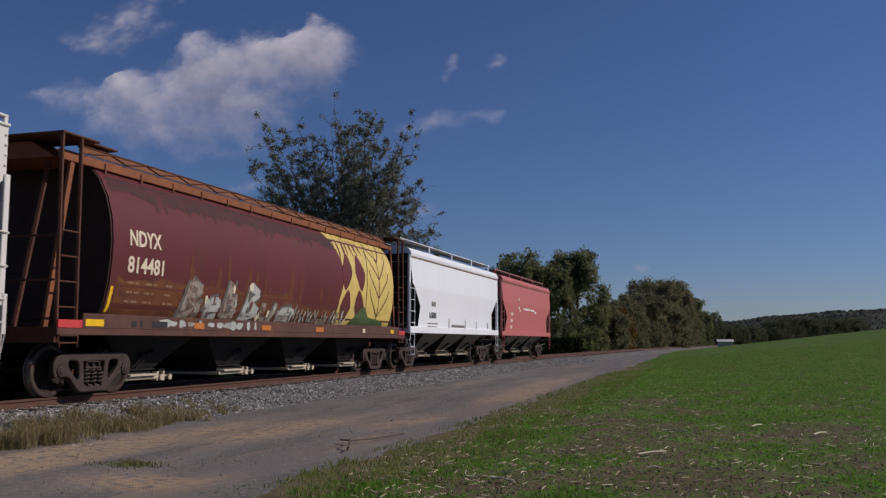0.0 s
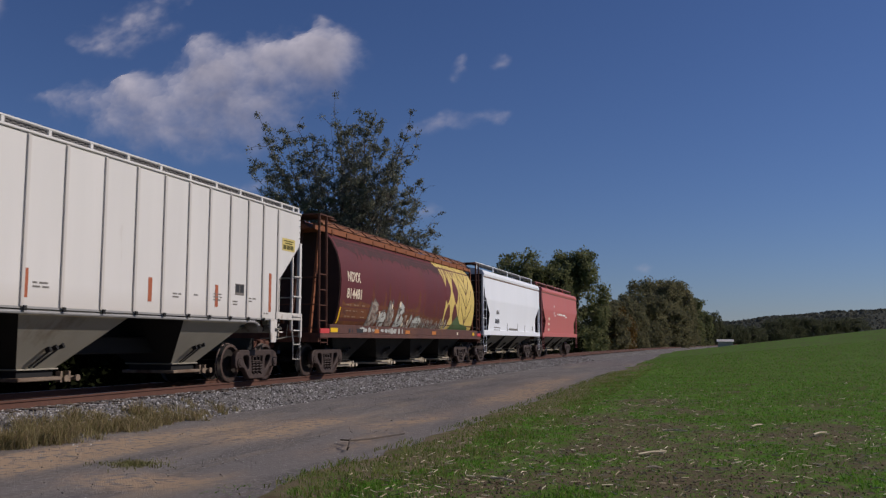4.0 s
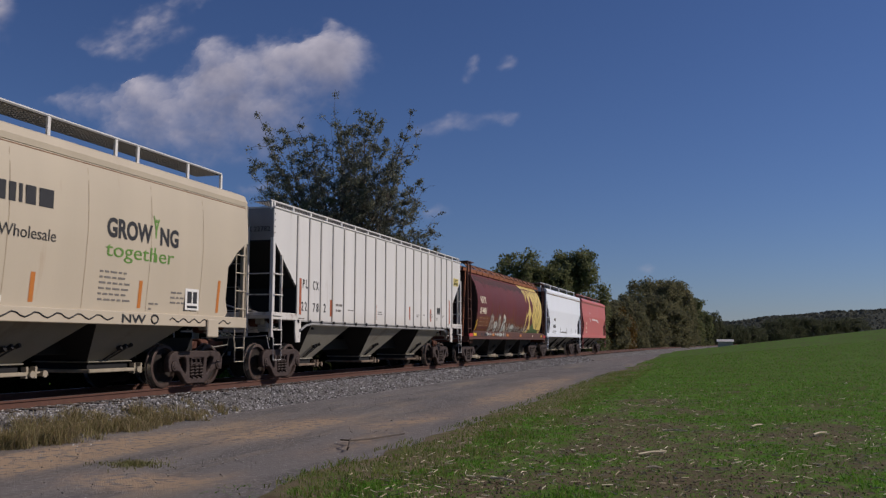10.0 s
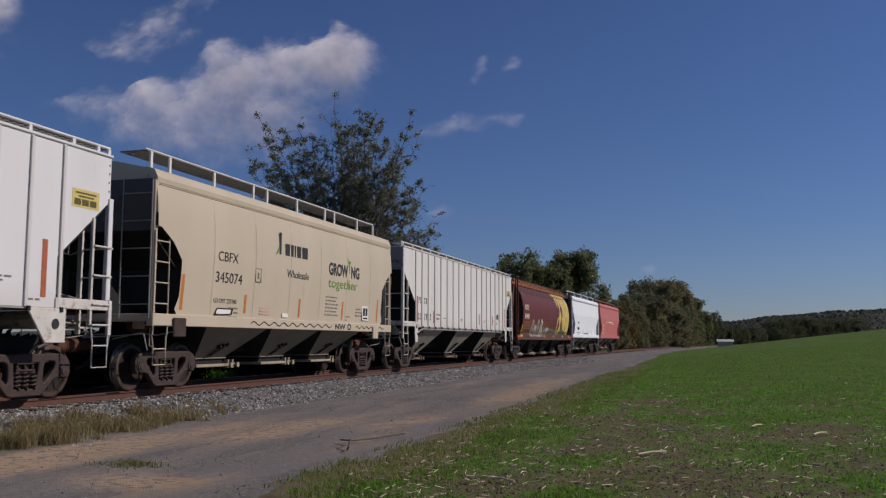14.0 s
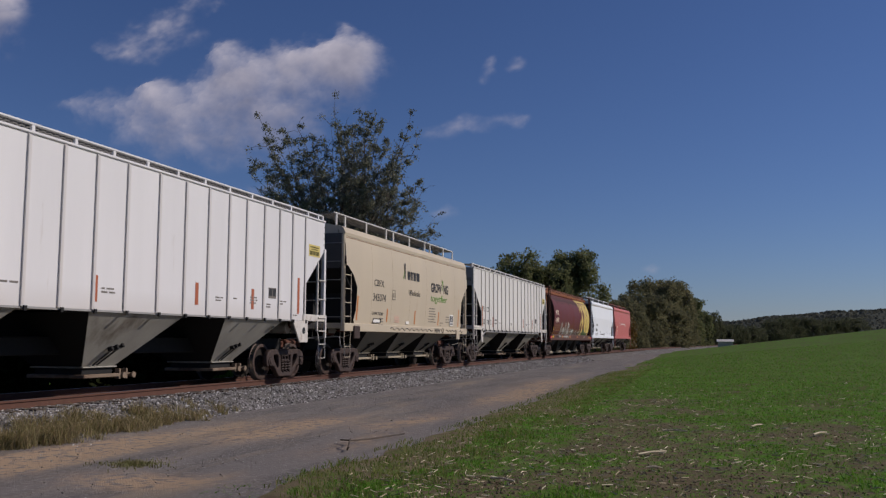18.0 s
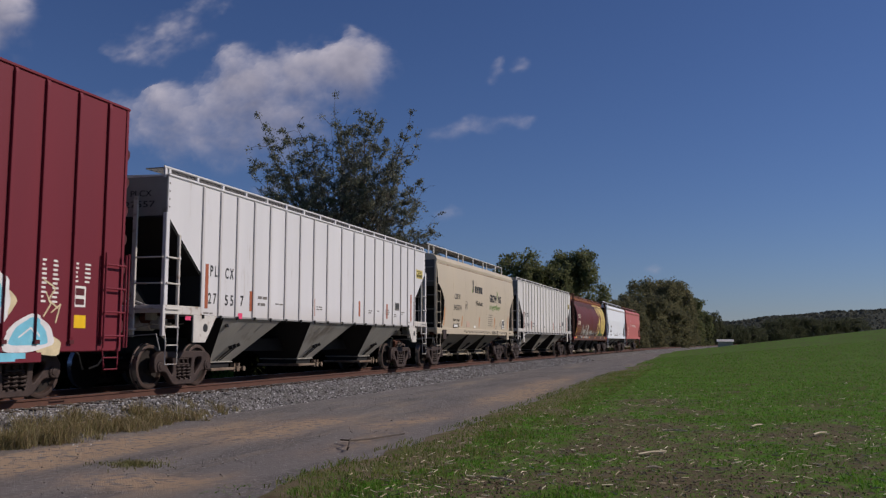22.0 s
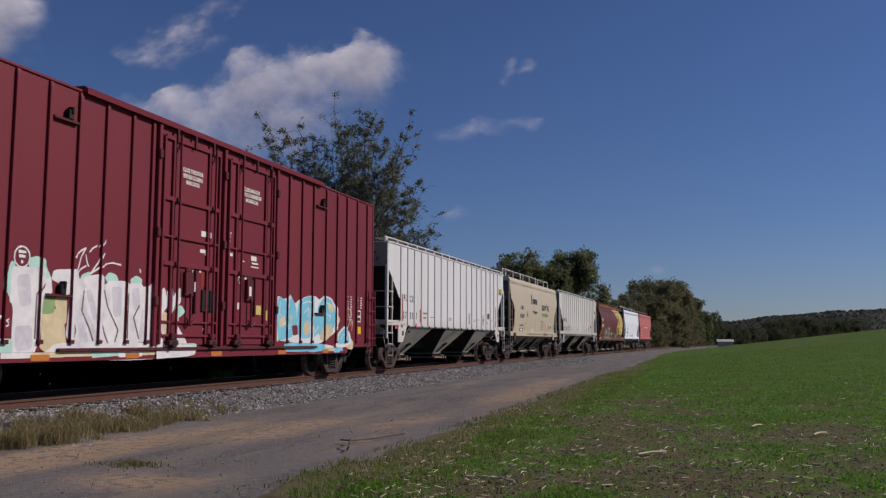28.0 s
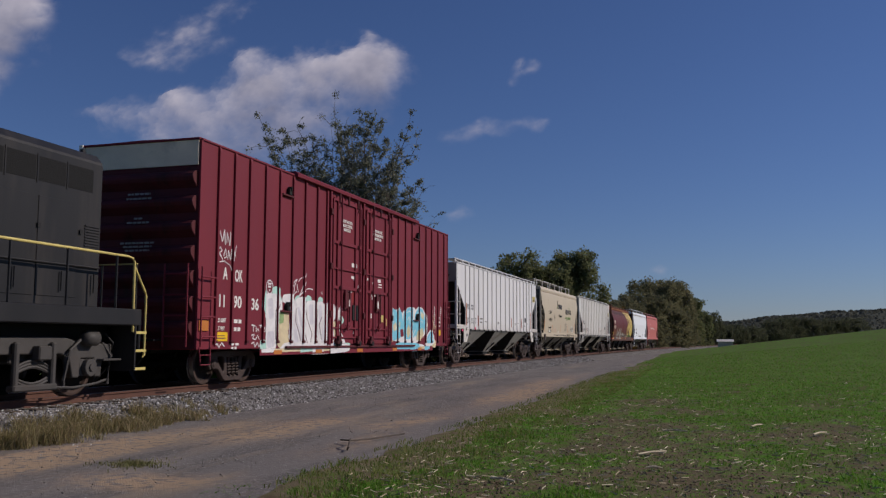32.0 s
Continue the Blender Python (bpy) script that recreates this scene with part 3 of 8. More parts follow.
spots, heights, widths = [], [], []
for k in range(400):
    y = 7.0 + 10.2 * rng.random() ** 1.05
    lat = 2.45 + 0.24 * rng.normal() + 0.25 * noise.noise((0.0, y * 0.7, 71.0)) - 0.25 * step(12, 16, y)
    if lat < 1.75 or lat > 3.05 or rng.random() < step(13.2, 17.6, y) ** 0.7:
        continue
    tall, wide = rng.uniform(0.14, 0.52) * (1 - 0.40 * step(11, 16, y)), rng.uniform(0.08, 0.30)
    for j in range(int(rng.integers(25, 80))):
        a, q = rng.uniform(0, 6.28), wide * rng.random()
        ll = lat + q * math.cos(a)
        spots.append(tuple(on_track(ll, y + q * math.sin(a), max(-0.50, bed_height(ll) - 0.02))))
        heights.append(tall * rng.uniform(0.45, 1.15))
        widths.append(rng.uniform(0.005, 0.015))
blades("trackside_weeds", "dry yellow-green weeds between the ballast and the road", spots, heights, widths, dry_leaf, 6, 1.5)

spots, heights, widths = [], [], []
for k in range(900):
    a, q = rng.uniform(0, 6.28), abs(rng.normal()) * 0.6
    x, y = 5.22 + 0.40 * q * math.cos(a), 9.33 + 0.34 * q * math.sin(a)
    spots.append((x, y, -0.49))
    heights.append(rng.uniform(0.02, 0.07))
    widths.append(rng.uniform(0.007, 0.013))
blades("grass_tuft", "low brownish-green grass tuft growing in the gravel road", spots, heights, widths, island_material("tuft_leaf", [(0.15, 0.155, 0.055), (0.20, 0.20, 0.075), (0.26, 0.22, 0.12)], 0.35), 7, 0.9)

# thin mixed grass over the worn verge
spots, heights, widths = [], [], []
while len(spots) < 12000:
    y = 5 + 40 * rng.random() ** 1.7
    lat = road_edge(y) + rng.uniform(0.35, 2.2)
    p = on_track(lat, y, 0)
    if noise.noise((p.x * 1.1, p.y * 0.9, 81.0)) + 0.5 * rng.random() < 0.05:
        continue
    spots.append((p.x, p.y, max(ground_z(p.x, p.y), -0.478) + 0.005))
    heights.append(rng.uniform(0.03, 0.10))
    widths.append(rng.uniform(0.006, 0.013) * (1 + y * 0.02))
blades("verge_grass", "thin green and dry grass on the worn verge", spots, heights, widths, island_material("verge_leaf", [(0.10, 0.16, 0.026), (0.15, 0.21, 0.036), (0.26, 0.23, 0.10), (0.13, 0.18, 0.03)], 0.4), 18, 0.9)

spots, heights, widths = [], [], []
for k in range(260):
    a, q = rng.uniform(0, 6.28), rng.random() ** 0.5
    spots.append(tuple(on_track(-4.0 + 0.3 * q * math.cos(a), 26.8 + 0.5 * q * math.sin(a), -0.60)))
    heights.append(rng.uniform(0.4, 1.0))
    widths.append(rng.uniform(0.015, 0.04))
blades("track_weed", "green weed growing beyond the rails", spots, heights, widths, grass_leaf, 17, 1.0)

# clods of bare soil on the field and along the verge
spots, sizes = [], []
while len(spots) < 3200:
    y = 5 + 28 * rng.random() ** 1.5
    x = EYE[0] + rng.uniform(-0.55 * y, 0.25 * y + 1)
    lat = x - BEND * y * y
    e = road_edge(y)
    if lat < e - 0.3 or (lat > e + 0.8 and bareness(x, y) < 0.12):
        continue
    spots.append((x, y, ground_z(x, y) + 0.004))
    sizes.append(rng.uniform(0.005, 0.019))
scatter_stones("soil_clods", "brown soil clods on the bare patches of the field", spots, sizes, island_material("clod_brown", [(0.11, 0.085, 0.056), (0.17, 0.13, 0.085), (0.26, 0.205, 0.14)], 0, 0.95), 9)

# straw litter on the field: thin stalks lying flat
spots = []
bm = bmesh.new()
r2 = random.Random(8)
for k in range(4200):
    y = 6 + 26 * r2.random() ** 1.5
    x = EYE[0] + r2.uniform(-0.42 * y, 0.27 * y)
    if x - BEND * y * y < road_edge(y) + 0.3 or bareness(x, y) + 0.4 * r2.random() < 0.14:
        continue
    L, a = r2.uniform(0.025, 0.14), r2.uniform(0, 6.28)
    z = ground_z(x, y) + r2.uniform(0.012, 0.05)
    tube(bm, [(x, y, z), (x + L * math.cos(a), y + L * math.sin(a), z + r2.uniform(-0.01, 0.03))], r2.uniform(0.0035, 0.007), 4)
tagged(part("straw_litter", bm, straw_leaf), "pale dry straw and stalks strewn over the field", "straw", kind="stuff")
for x0, y0, L, a in ((11.16, 14.55, 0.37, 0.1), (10.99, 11.65, 0.55, 0.95), (11.17, 10.4, 0.18, 0.3), (13.34, 14.5, 0.5, 1.1), (9.68, 9.15, 0.30, -0.4), (12.52, 15.7, 0.5, 1.2)):
    z = ground_z(x0, y0) + 0.045
    st = part("corn_stalk", rods(0.013, [(x0, y0, z), (x0 + L * 0.5 * math.cos(a), y0 + L * 0.5 * math.sin(a), z + 0.012), (x0 + L * math.cos(a), y0 + L * math.sin(a), z - 0.005)]), material("stalk_straw", (0.55, 0.46, 0.32), 0.7, vary=0.2, scale=20))
    tagged(st, "bleached broken corn stalk lying on the field", "stalk", group="corn stalks on the field")
bark_grey = material("bark_grey", (0.10, 0.08, 0.065), 0.9, vary=0.3, scale=8, stretch=(1, 1, 0.2), bump=0.15)
twig = part("fallen_twig", rods(0.012, [(7.16, 11.35, -0.47), (7.10, 11.6, -0.36), (7.0, 11.9, -0.41), (7.1, 12.5, -0.44), (7.3, 13.3, -0.44)], [(7.0, 11.9, -0.41), (6.7, 12.2, -0.44)], [(7.16, 11.35, -0.45), (7.24, 11.2, -0.42)]), bark_grey)
tagged(twig, "dark fallen twig at the edge of the road", "twig")


# ---- trees ----
def tree(name, label, base, height, spread, seed, leaf_mat, leaves=9000, leaf=0.22, trunk_r=0.2, lift=0.25, levels=4, forks=4, ragged=0.5, bark=None, puff=0.5, bushy=0.0):
    """A tapered trunk with limbs that fork towards the light, and a crown of leaves in uneven clumps round the twig ends."""
    r = random.Random(seed)
    root = thing(name, label, "tree", pose(*base))
    bm = bmesh.new()
    tips = []

    def limb(p, d, length, rad, level):
        pts, rads, q, e = [p], [rad], p.copy(), d.copy()
        for k in range(4):
            e = (e + Vector((r.uniform(-0.22, 0.22), r.uniform(-0.22, 0.22), r.uniform(-0.02, 0.16)))).normalized()
            q = q + e * length / 4
            pts.append(q.copy())
            rads.append(rad * (1 - 0.17 * (k + 1)))
            if level >= 2:
                tips.append((q.copy(), level))
        tube(bm, pts, rads, 6 if level < 2 else 4)
        if level < levels:
            for k in range(r.randint(forks - 1, forks + 1)):
                a = r.uniform(0, 6.28)
                out = Vector((math.cos(a) * spread / height * 1.6, math.sin(a) * spread / height * 1.6, r.uniform(0.25, 1.0)))
                where = pts[r.choice((2, 3, 4))]
                limb(where, (e * 0.6 + out).normalized(), length * r.uniform(0.5, 0.78), rad * 0.48, level + 1)

    limb(Vector((0, 0, -0.1)), Vector((r.uniform(-0.05, 0.05), r.uniform(-0.05, 0.05), 1)), height * lift, trunk_r, 0)
    # bring the whole to its height and spread
    top = max(t.z for t, _ in tips)
    wide = sorted(math.hypot(t.x, t.y) for t, _ in tips)[int(len(tips) * 0.97)]
    sx, sz = spread / 2 / wide, height / top * 0.97
    for v in bm.verts:
        k = step(0.0, height * 0.15, v.co.z)
        v.co.x *= 1 + (sx - 1) * k
        v.co.y *= 1 + (sx - 1) * k
        v.co.z *= sz
    part("trunk", bm, bark or bark_grey, root, smooth=True)
    g = np.random.default_rng(seed)
    pts = np.array([(t.x * sx, t.y * sx, t.z * sz) for t, _ in tips])
    weight = g.random(len(pts)) ** (1 + 2 * ragged)
    pick = g.choice(len(pts), leaves, p=weight / weight.sum())
    ball = g.normal(0, 1, (leaves, 3))
    ball *= (g.random((leaves, 1)) ** 0.45) / np.linalg.norm(ball, axis=1)[:, None]
    c = pts[pick] + ball * puff * np.array([1, 1, 0.8])
    if bushy:
        # clumps that fill the sides of a thicket down to the ground
        m = int(leaves * bushy)
        nc = max(40, int(spread * height * 1.6))
        a, zc = g.uniform(0, 6.28, nc), g.uniform(0.02, 0.95, nc)
        rc = spread / 2 * np.sqrt(np.clip(1.02 - (zc - 0.35) ** 2 * 2.0, 0.05, 1)) * g.uniform(0.75, 1.05, nc)
        cc = np.stack([rc * np.cos(a), rc * np.sin(a), zc * height], -1)
        c[:m] = cc[g.integers(0, nc, m)] + ball[:m] * spread * g.uniform(0.07, 0.13, nc)[g.integers(0, nc, m)][:, None]
        c[:, 2] = np.maximum(c[:, 2], 0.15)
    u = g.normal(0, 1, (leaves, 3))
    u /= np.linalg.norm(u, axis=1)[:, None]
    w = np.cross(u, g.normal(0, 1, (leaves, 3)))
    w /= np.linalg.norm(w, axis=1)[:, None]
    size = leaf * g.uniform(0.5, 1.3, (leaves, 1))
    v = np.stack([c - u * size, c + w * size * 0.5, c + u * size, c - w * size * 0.5], 1)
    me = bpy.data.meshes.new("crown")
    me.from_pydata(v.reshape(-1, 3).tolist(), [], ((np.arange(leaves) * 4)[:, None] + np.arange(4)).tolist())
    me.materials.append(leaf_mat)
    part("crown", me, None, root)
    return root


def vase_tree(name, label, base, seed, leaf_mat, leaves, leaf, limb_ends, across):
    """A many-stemmed tree: limbs rise from a low fork to their own ends (side, height), each carrying leafy sprays that point up and outward, with sky between them."""
    r = random.Random(seed)
    root = thing(name, label, "tree", pose(*base))
    bm = bmesh.new()
    fork = Vector((0.2, 0.1, 2.6))
    tube(bm, [(0, 0, -0.2), (0.08, 0.03, 1.3), fork], [0.34, 0.28, 0.25], 8)
    side = Vector((across[0], across[1], 0)).normalized()
    deep = Vector((-side.y, side.x, 0))
    sprays = []
    for k, (u, z, full) in enumerate(limb_ends):
        lead = full < 0.4
        for copy in range(1 if lead else 3):
            reach = 0.4 + 3.4 * math.sqrt(max(0.0, 1 - (u / 6.2) ** 2)) * (0.6 if lead else 1.0)
            d = r.uniform(-reach, reach)
            jitter = 0.0 if copy == 0 else 0.8
            end = side * (u - 0.45 + r.uniform(-jitter, jitter)) + deep * d + Vector((0, 0, z - (0 if copy == 0 else r.uniform(0.2, 1.6))))
            bend = side * (u * 0.5 + r.uniform(-0.9, 0.9)) + deep * (d * 0.6) + Vector((0, 0, fork.z + (end.z - fork.z) * r.uniform(0.42, 0.62)))
            pts = []
            for i in range(13):
                t = i / 12
                p = fork * (1 - t) ** 2 + bend * (2 * t * (1 - t)) + end * t * t
                pts.append(p + Vector((r.uniform(-1, 1), r.uniform(-1, 1), r.uniform(-0.6, 0.6))) * 0.17 * min(1.0, 2 * t) * (1 if i < 12 else 0.3))
            w = 0.07 if copy == 0 else 0.04
            tube(bm, pts, [w * (1 - 0.078 * i) + 0.004 for i in range(13)], 5)
            for i in range(4, 13):
                along = (pts[i] - pts[i - 1]).normalized()
                for j in range(r.randint(2, 3) if not lead else (2 if i > 6 else 1)):
                    out = Vector((r.gauss(0, 1), r.gauss(0, 1), r.gauss(0.15, 0.55))).normalized()
                    d2 = (along * r.uniform(0.2, 0.9) + out * (1.0 if not lead else 0.5)).normalized()
                    L = r.uniform(0.5, 1.7) * (0.7 if i > 9 else 1.0) * (0.42 if lead else 1.0)
                    q = pts[i] + d2 * L * 0.5 + Vector((0, 0, 0.06))
                    e = pts[i] + d2 * L - Vector((0, 0, 0.16 * L))
                    tube(bm, [pts[i], q, e], [0.014, 0.009, 0.004], 4)
                    sprays += [(pts[i], q, e)] * (r.choice((0, 1, 1, 2, 3)) if not lead else 1)
    part("trunk", bm, bark_grey, root, smooth=True)
    g = np.random.default_rng(seed)
    shoots = np.array([[tuple(p) for p in s] for s in sprays])
    # leaves sit in tufts along each spray
    tufts = len(shoots) * 4
    tp = g.integers(0, len(shoots), tufts)
    tt = 0.1 + 0.95 * g.random((tufts, 1))
    s = shoots[tp]
    tuft = s[:, 0] * (1 - tt) ** 2 + s[:, 1] * 2 * tt * (1 - tt) + s[:, 2] * tt * tt
    pick = g.integers(0, tufts, leaves)
    ball = g.normal(0, 1, (leaves, 3))
    ball *= (g.random((leaves, 1)) ** 0.6) / np.linalg.norm(ball, axis=1)[:, None]
    c = tuft[pick] + ball * g.uniform(0.10, 0.34, tufts)[pick][:, None]
    u = g.normal(0, 1, (leaves, 3)) - np.array([0, 0, 0.7])
    u /= np.linalg.norm(u, axis=1)[:, None]
    w = np.cross(u, g.normal(0, 1, (leaves, 3)))
    w /= np.linalg.norm(w, axis=1)[:, None]
    size = leaf * g.uniform(0.5, 1.3, (leaves, 1))
    v = np.stack([c - u * size, c + w * size * 0.42, c + u * size, c - w * size * 0.42], 1)
    me = bpy.data.meshes.new("crown")
    me.from_pydata(v.reshape(-1, 3).tolist(), [], ((np.arange(leaves) * 4)[:, None] + np.arange(4)).tolist())
    me.materials.append(leaf_mat)
    part("crown", me, None, root)
    return root


leaf_grey = island_material("leaf_grey", [(0.110, 0.128, 0.105), (0.148, 0.162, 0.130), (0.19, 0.195, 0.142), (0.25, 0.23, 0.145)], 0.4)
leaf_dark = island_material("leaf_dark", [(0.132, 0.148, 0.072), (0.162, 0.176, 0.084), (0.19, 0.20, 0.096), (0.22, 0.21, 0.105)], 0.4, 0.9)
leaf_brown = island_material("leaf_brown", [(0.152, 0.150, 0.088), (0.178, 0.172, 0.098), (0.20, 0.188, 0.108), (0.23, 0.20, 0.112)], 0.4, 0.9)
leaf_gold = island_material("leaf_gold", [(0.10, 0.07, 0.02), (0.17, 0.10, 0.025), (0.20, 0.12, 0.03)], 0.30)

leaf_far = island_material("leaf_far", [(0.085, 0.092, 0.055), (0.100, 0.106, 0.062), (0.115, 0.118, 0.070)], 0.4, 1.0)
TREES = "trees beside the railway"
# the tall thin tree behind the train: its limbs' ends to the side and up, and how leafy they are
BOUGHS = [(-0.3, 17.0, 0.2), (-4.5, 15.0, 0.3), (-4.4, 12.6, 0.7), (-3.3, 14.1, 0.8), (-2.1, 14.2, 0.8), (-1.2, 13.4, 0.9), (0.3, 15.2, 0.9), (0.8, 14.9, 1.0), (1.5, 15.0, 1.0), (2.3, 14.6, 1.0), (2.8, 14.1, 0.9), (4.6, 15.1, 0.3), (3.9, 14.2, 0.35), (5.0, 14.3, 0.3),
          (4.1, 13.0, 0.8), (4.4, 12.2, 0.8), (5.3, 10.7, 0.6), (4.8, 10.2, 0.7), (5.9, 7.9, 0.5), (5.2, 8.2, 0.6), (4.4, 9.0, 0.8), (-2.6, 12.6, 0.9), (-2.4, 11.3, 0.9), (3.3, 13.0, 1.0), (1.6, 13.7, 1.0), (0.2, 13.8, 1.0), (-0.6, 12.8, 1.0), (0.7, 12.8, 1.0), (2.4, 13.0, 1.0), (1.3, 11.8, 1.0), (2.6, 11.6, 1.0), (3.6, 11.2, 1.0),
          (-0.8, 11.6, 1.0), (0.4, 11.0, 1.0), (1.8, 10.4, 1.0), (3.2, 10.0, 1.0), (-1.8, 10.4, 1.0), (-3.4, 12.6, 0.8), (-4.2, 11.0, 0.7), (-3.4, 10.2, 0.8), (0.6, 9.6, 1.0), (2.6, 9.0, 1.0), (-0.8, 9.8, 1.0)]
tagged(vase_tree("tree", "tall loose-crowned tree with grey-green leaves behind the track", (-8.9, 48.4, -0.75), 15, leaf_grey, 112000, 0.078, BOUGHS, (0.958, 0.286)), group=TREES)
# (x, y, height, spread, leaf material, leaves, leaf size)
ROW = [(-11.0, 110, 13.2, 7.0, leaf_dark, 4200, 0.34), (-7.4, 112, 11.4, 7.0, leaf_dark, 5500, 0.34), (-5.0, 118, 14.0, 8.2, leaf_dark, 9500, 0.34),
       (-3.0, 128, 7.0, 7.5, leaf_brown, 5000, 0.34), (-2.6, 140, 7.0, 7, leaf_gold, 2500, 0.34), (-2.0, 150, 8.6, 8.5, leaf_brown, 6000, 0.36),
       (-0.5, 168, 10.6, 10, leaf_brown, 7000, 0.40), (0.6, 192, 15.0, 12, leaf_brown, 9000, 0.44), (3.2, 205, 15.2, 12, leaf_brown, 9000, 0.44), (6.4, 222, 12.8, 9, leaf_dark, 6000, 0.46),
       (4.0, 178, 8.2, 9, leaf_brown, 6000, 0.40), (-1.0, 132, 4.0, 5, leaf_gold, 1800, 0.30), (9.5, 248, 9.8, 7, leaf_dark, 4000, 0.48)]
for k, (x, y, h, s, m, n, l) in enumerate(ROW):
    word = "golden-brown autumn shrub" if m is leaf_gold else ("brownish-green bushy tree" if m is leaf_brown else "dark green dense tree")
    tagged(tree("tree", word + " in the row beside the track", (x, y, -0.7), h, s, 30 + k, m, int(n * 2.3), l * 0.62, 0.22, 0.16, 3, 5, 0.25, puff=0.8, bushy=0.6), group=TREES)
FAR = [(11.5, 285, 10.5, 10, leaf_dark), (20, 345, 7.6, 12, leaf_brown), (26, 360, 7.0, 13, leaf_dark), (35, 380, 7.0, 14, leaf_brown), (41, 430, 12.0, 14, leaf_dark), (47, 440, 13.0, 14, leaf_dark), (55, 450, 13.0, 15, leaf_brown), (62, 460, 12.5, 16, leaf_dark), (70, 470, 13.0, 16, leaf_dark), (80, 480, 13.5, 16, leaf_dark), (16, 330, 6.5, 9, leaf_brown)]
for k, (x, y, h, s, m) in enumerate(FAR):
    tagged(tree("tree", "dark rounded tree far beyond the field", (x, y, -0.6), h, s, 70 + k, leaf_far, 7000, 0.34, 0.3, 0.16, 3, 5, 0.2, puff=1.1, bushy=0.6), group="trees beyond the field")


# undergrowth behind the track; near-black leaves stand in for the train's shade
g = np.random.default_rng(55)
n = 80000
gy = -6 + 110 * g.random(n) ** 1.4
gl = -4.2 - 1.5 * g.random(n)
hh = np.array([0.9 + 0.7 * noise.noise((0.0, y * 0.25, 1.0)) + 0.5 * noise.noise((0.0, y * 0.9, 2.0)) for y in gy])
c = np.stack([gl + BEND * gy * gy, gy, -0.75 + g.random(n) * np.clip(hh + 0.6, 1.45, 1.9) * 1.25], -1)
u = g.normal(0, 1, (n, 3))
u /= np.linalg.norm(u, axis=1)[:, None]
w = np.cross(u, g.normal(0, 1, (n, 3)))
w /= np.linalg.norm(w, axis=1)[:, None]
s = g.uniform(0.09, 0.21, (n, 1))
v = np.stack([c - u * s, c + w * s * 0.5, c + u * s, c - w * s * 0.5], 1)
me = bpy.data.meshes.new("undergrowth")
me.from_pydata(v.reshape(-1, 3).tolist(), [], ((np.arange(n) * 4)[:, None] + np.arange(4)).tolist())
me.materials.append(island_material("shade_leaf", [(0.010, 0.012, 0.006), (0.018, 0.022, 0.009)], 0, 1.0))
tagged(new("undergrowth", me), "leafy undergrowth along the far side of the track, coloured dark for shade", "undergrowth", kind="stuff")


shed = thing("shed", "small pale low shed beyond the field", "shed", pose(15.5, 222, ground_z(15.5, 222)))
LEVEL = 1.05 - ground_z(15.5, 222)          # its eaves, just over the crest of the field
part("wall", bars((-1.7, 1.7, -1.6, 1.6, -1.5, LEVEL - 0.12)), white_paint, shed)
bm = bmesh.new()
slab_x(bm, [(-2.0, LEVEL - 0.10), (2.0, LEVEL + 0.42), (2.0, LEVEL + 0.50), (-2.0, LEVEL - 0.02)], -1.95, 1.95)
part("roof", bm, white_paint, shed)


# ---- far wooded ridge ----
def ridge_height(x, y):
    a = (x - 11.9) / y
    top = 36 + 17 * step(0.0, 0.15, a) + 3 * noise.noise((a * 25, 0.0, 4.0)) - 10 * step(-0.05, -0.5, a)
    return top * step(900, 1500, y) * (1 - step(1500, 2300, y) * 0.6)


# distance haze is put into these paler, greyer wood colours
woods = earth_material("hazy_far_woods", [(0.078, 0.084, 0.066), (0.060, 0.066, 0.056), (0.095, 0.092, 0.072)], [(0.05, 0.45, 0.6, True), (0.03, 0.55, 0.65, True)], 1.0, 0.15)
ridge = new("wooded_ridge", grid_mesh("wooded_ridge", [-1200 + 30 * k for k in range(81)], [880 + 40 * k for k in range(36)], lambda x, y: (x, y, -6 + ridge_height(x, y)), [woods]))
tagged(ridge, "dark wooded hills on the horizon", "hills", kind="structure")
g = np.random.default_rng(91)
n = 16000
rx = g.uniform(-1000, 900, n)
ry = g.uniform(1000, 1650, n)
c = np.array([(x, y, -6 + ridge_height(x, y) + 2) for x, y in zip(rx, ry)])
u = g.normal(0, 1, (n, 3))
u /= np.linalg.norm(u, axis=1)[:, None]
w = np.cross(u, g.normal(0, 1, (n, 3)))
w /= np.linalg.norm(w, axis=1)[:, None]
s = g.uniform(2.0, 3.6, (n, 1))
v = np.stack([c - u * s, c + w * s * 0.7, c + u * s, c - w * s * 0.7], 1)
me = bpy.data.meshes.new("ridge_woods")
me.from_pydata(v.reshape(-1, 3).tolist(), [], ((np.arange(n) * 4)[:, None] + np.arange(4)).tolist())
# tree tones lifted towards grey for haze, like the ridge below them
me.materials.append(island_material("hazy_ridge_leaf", [(0.080, 0.085, 0.070), (0.088, 0.091, 0.074), (0.097, 0.096, 0.078)], 0.3, 1.0))
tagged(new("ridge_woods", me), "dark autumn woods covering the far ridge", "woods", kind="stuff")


# ---- clouds, drifting ----
drifting = []


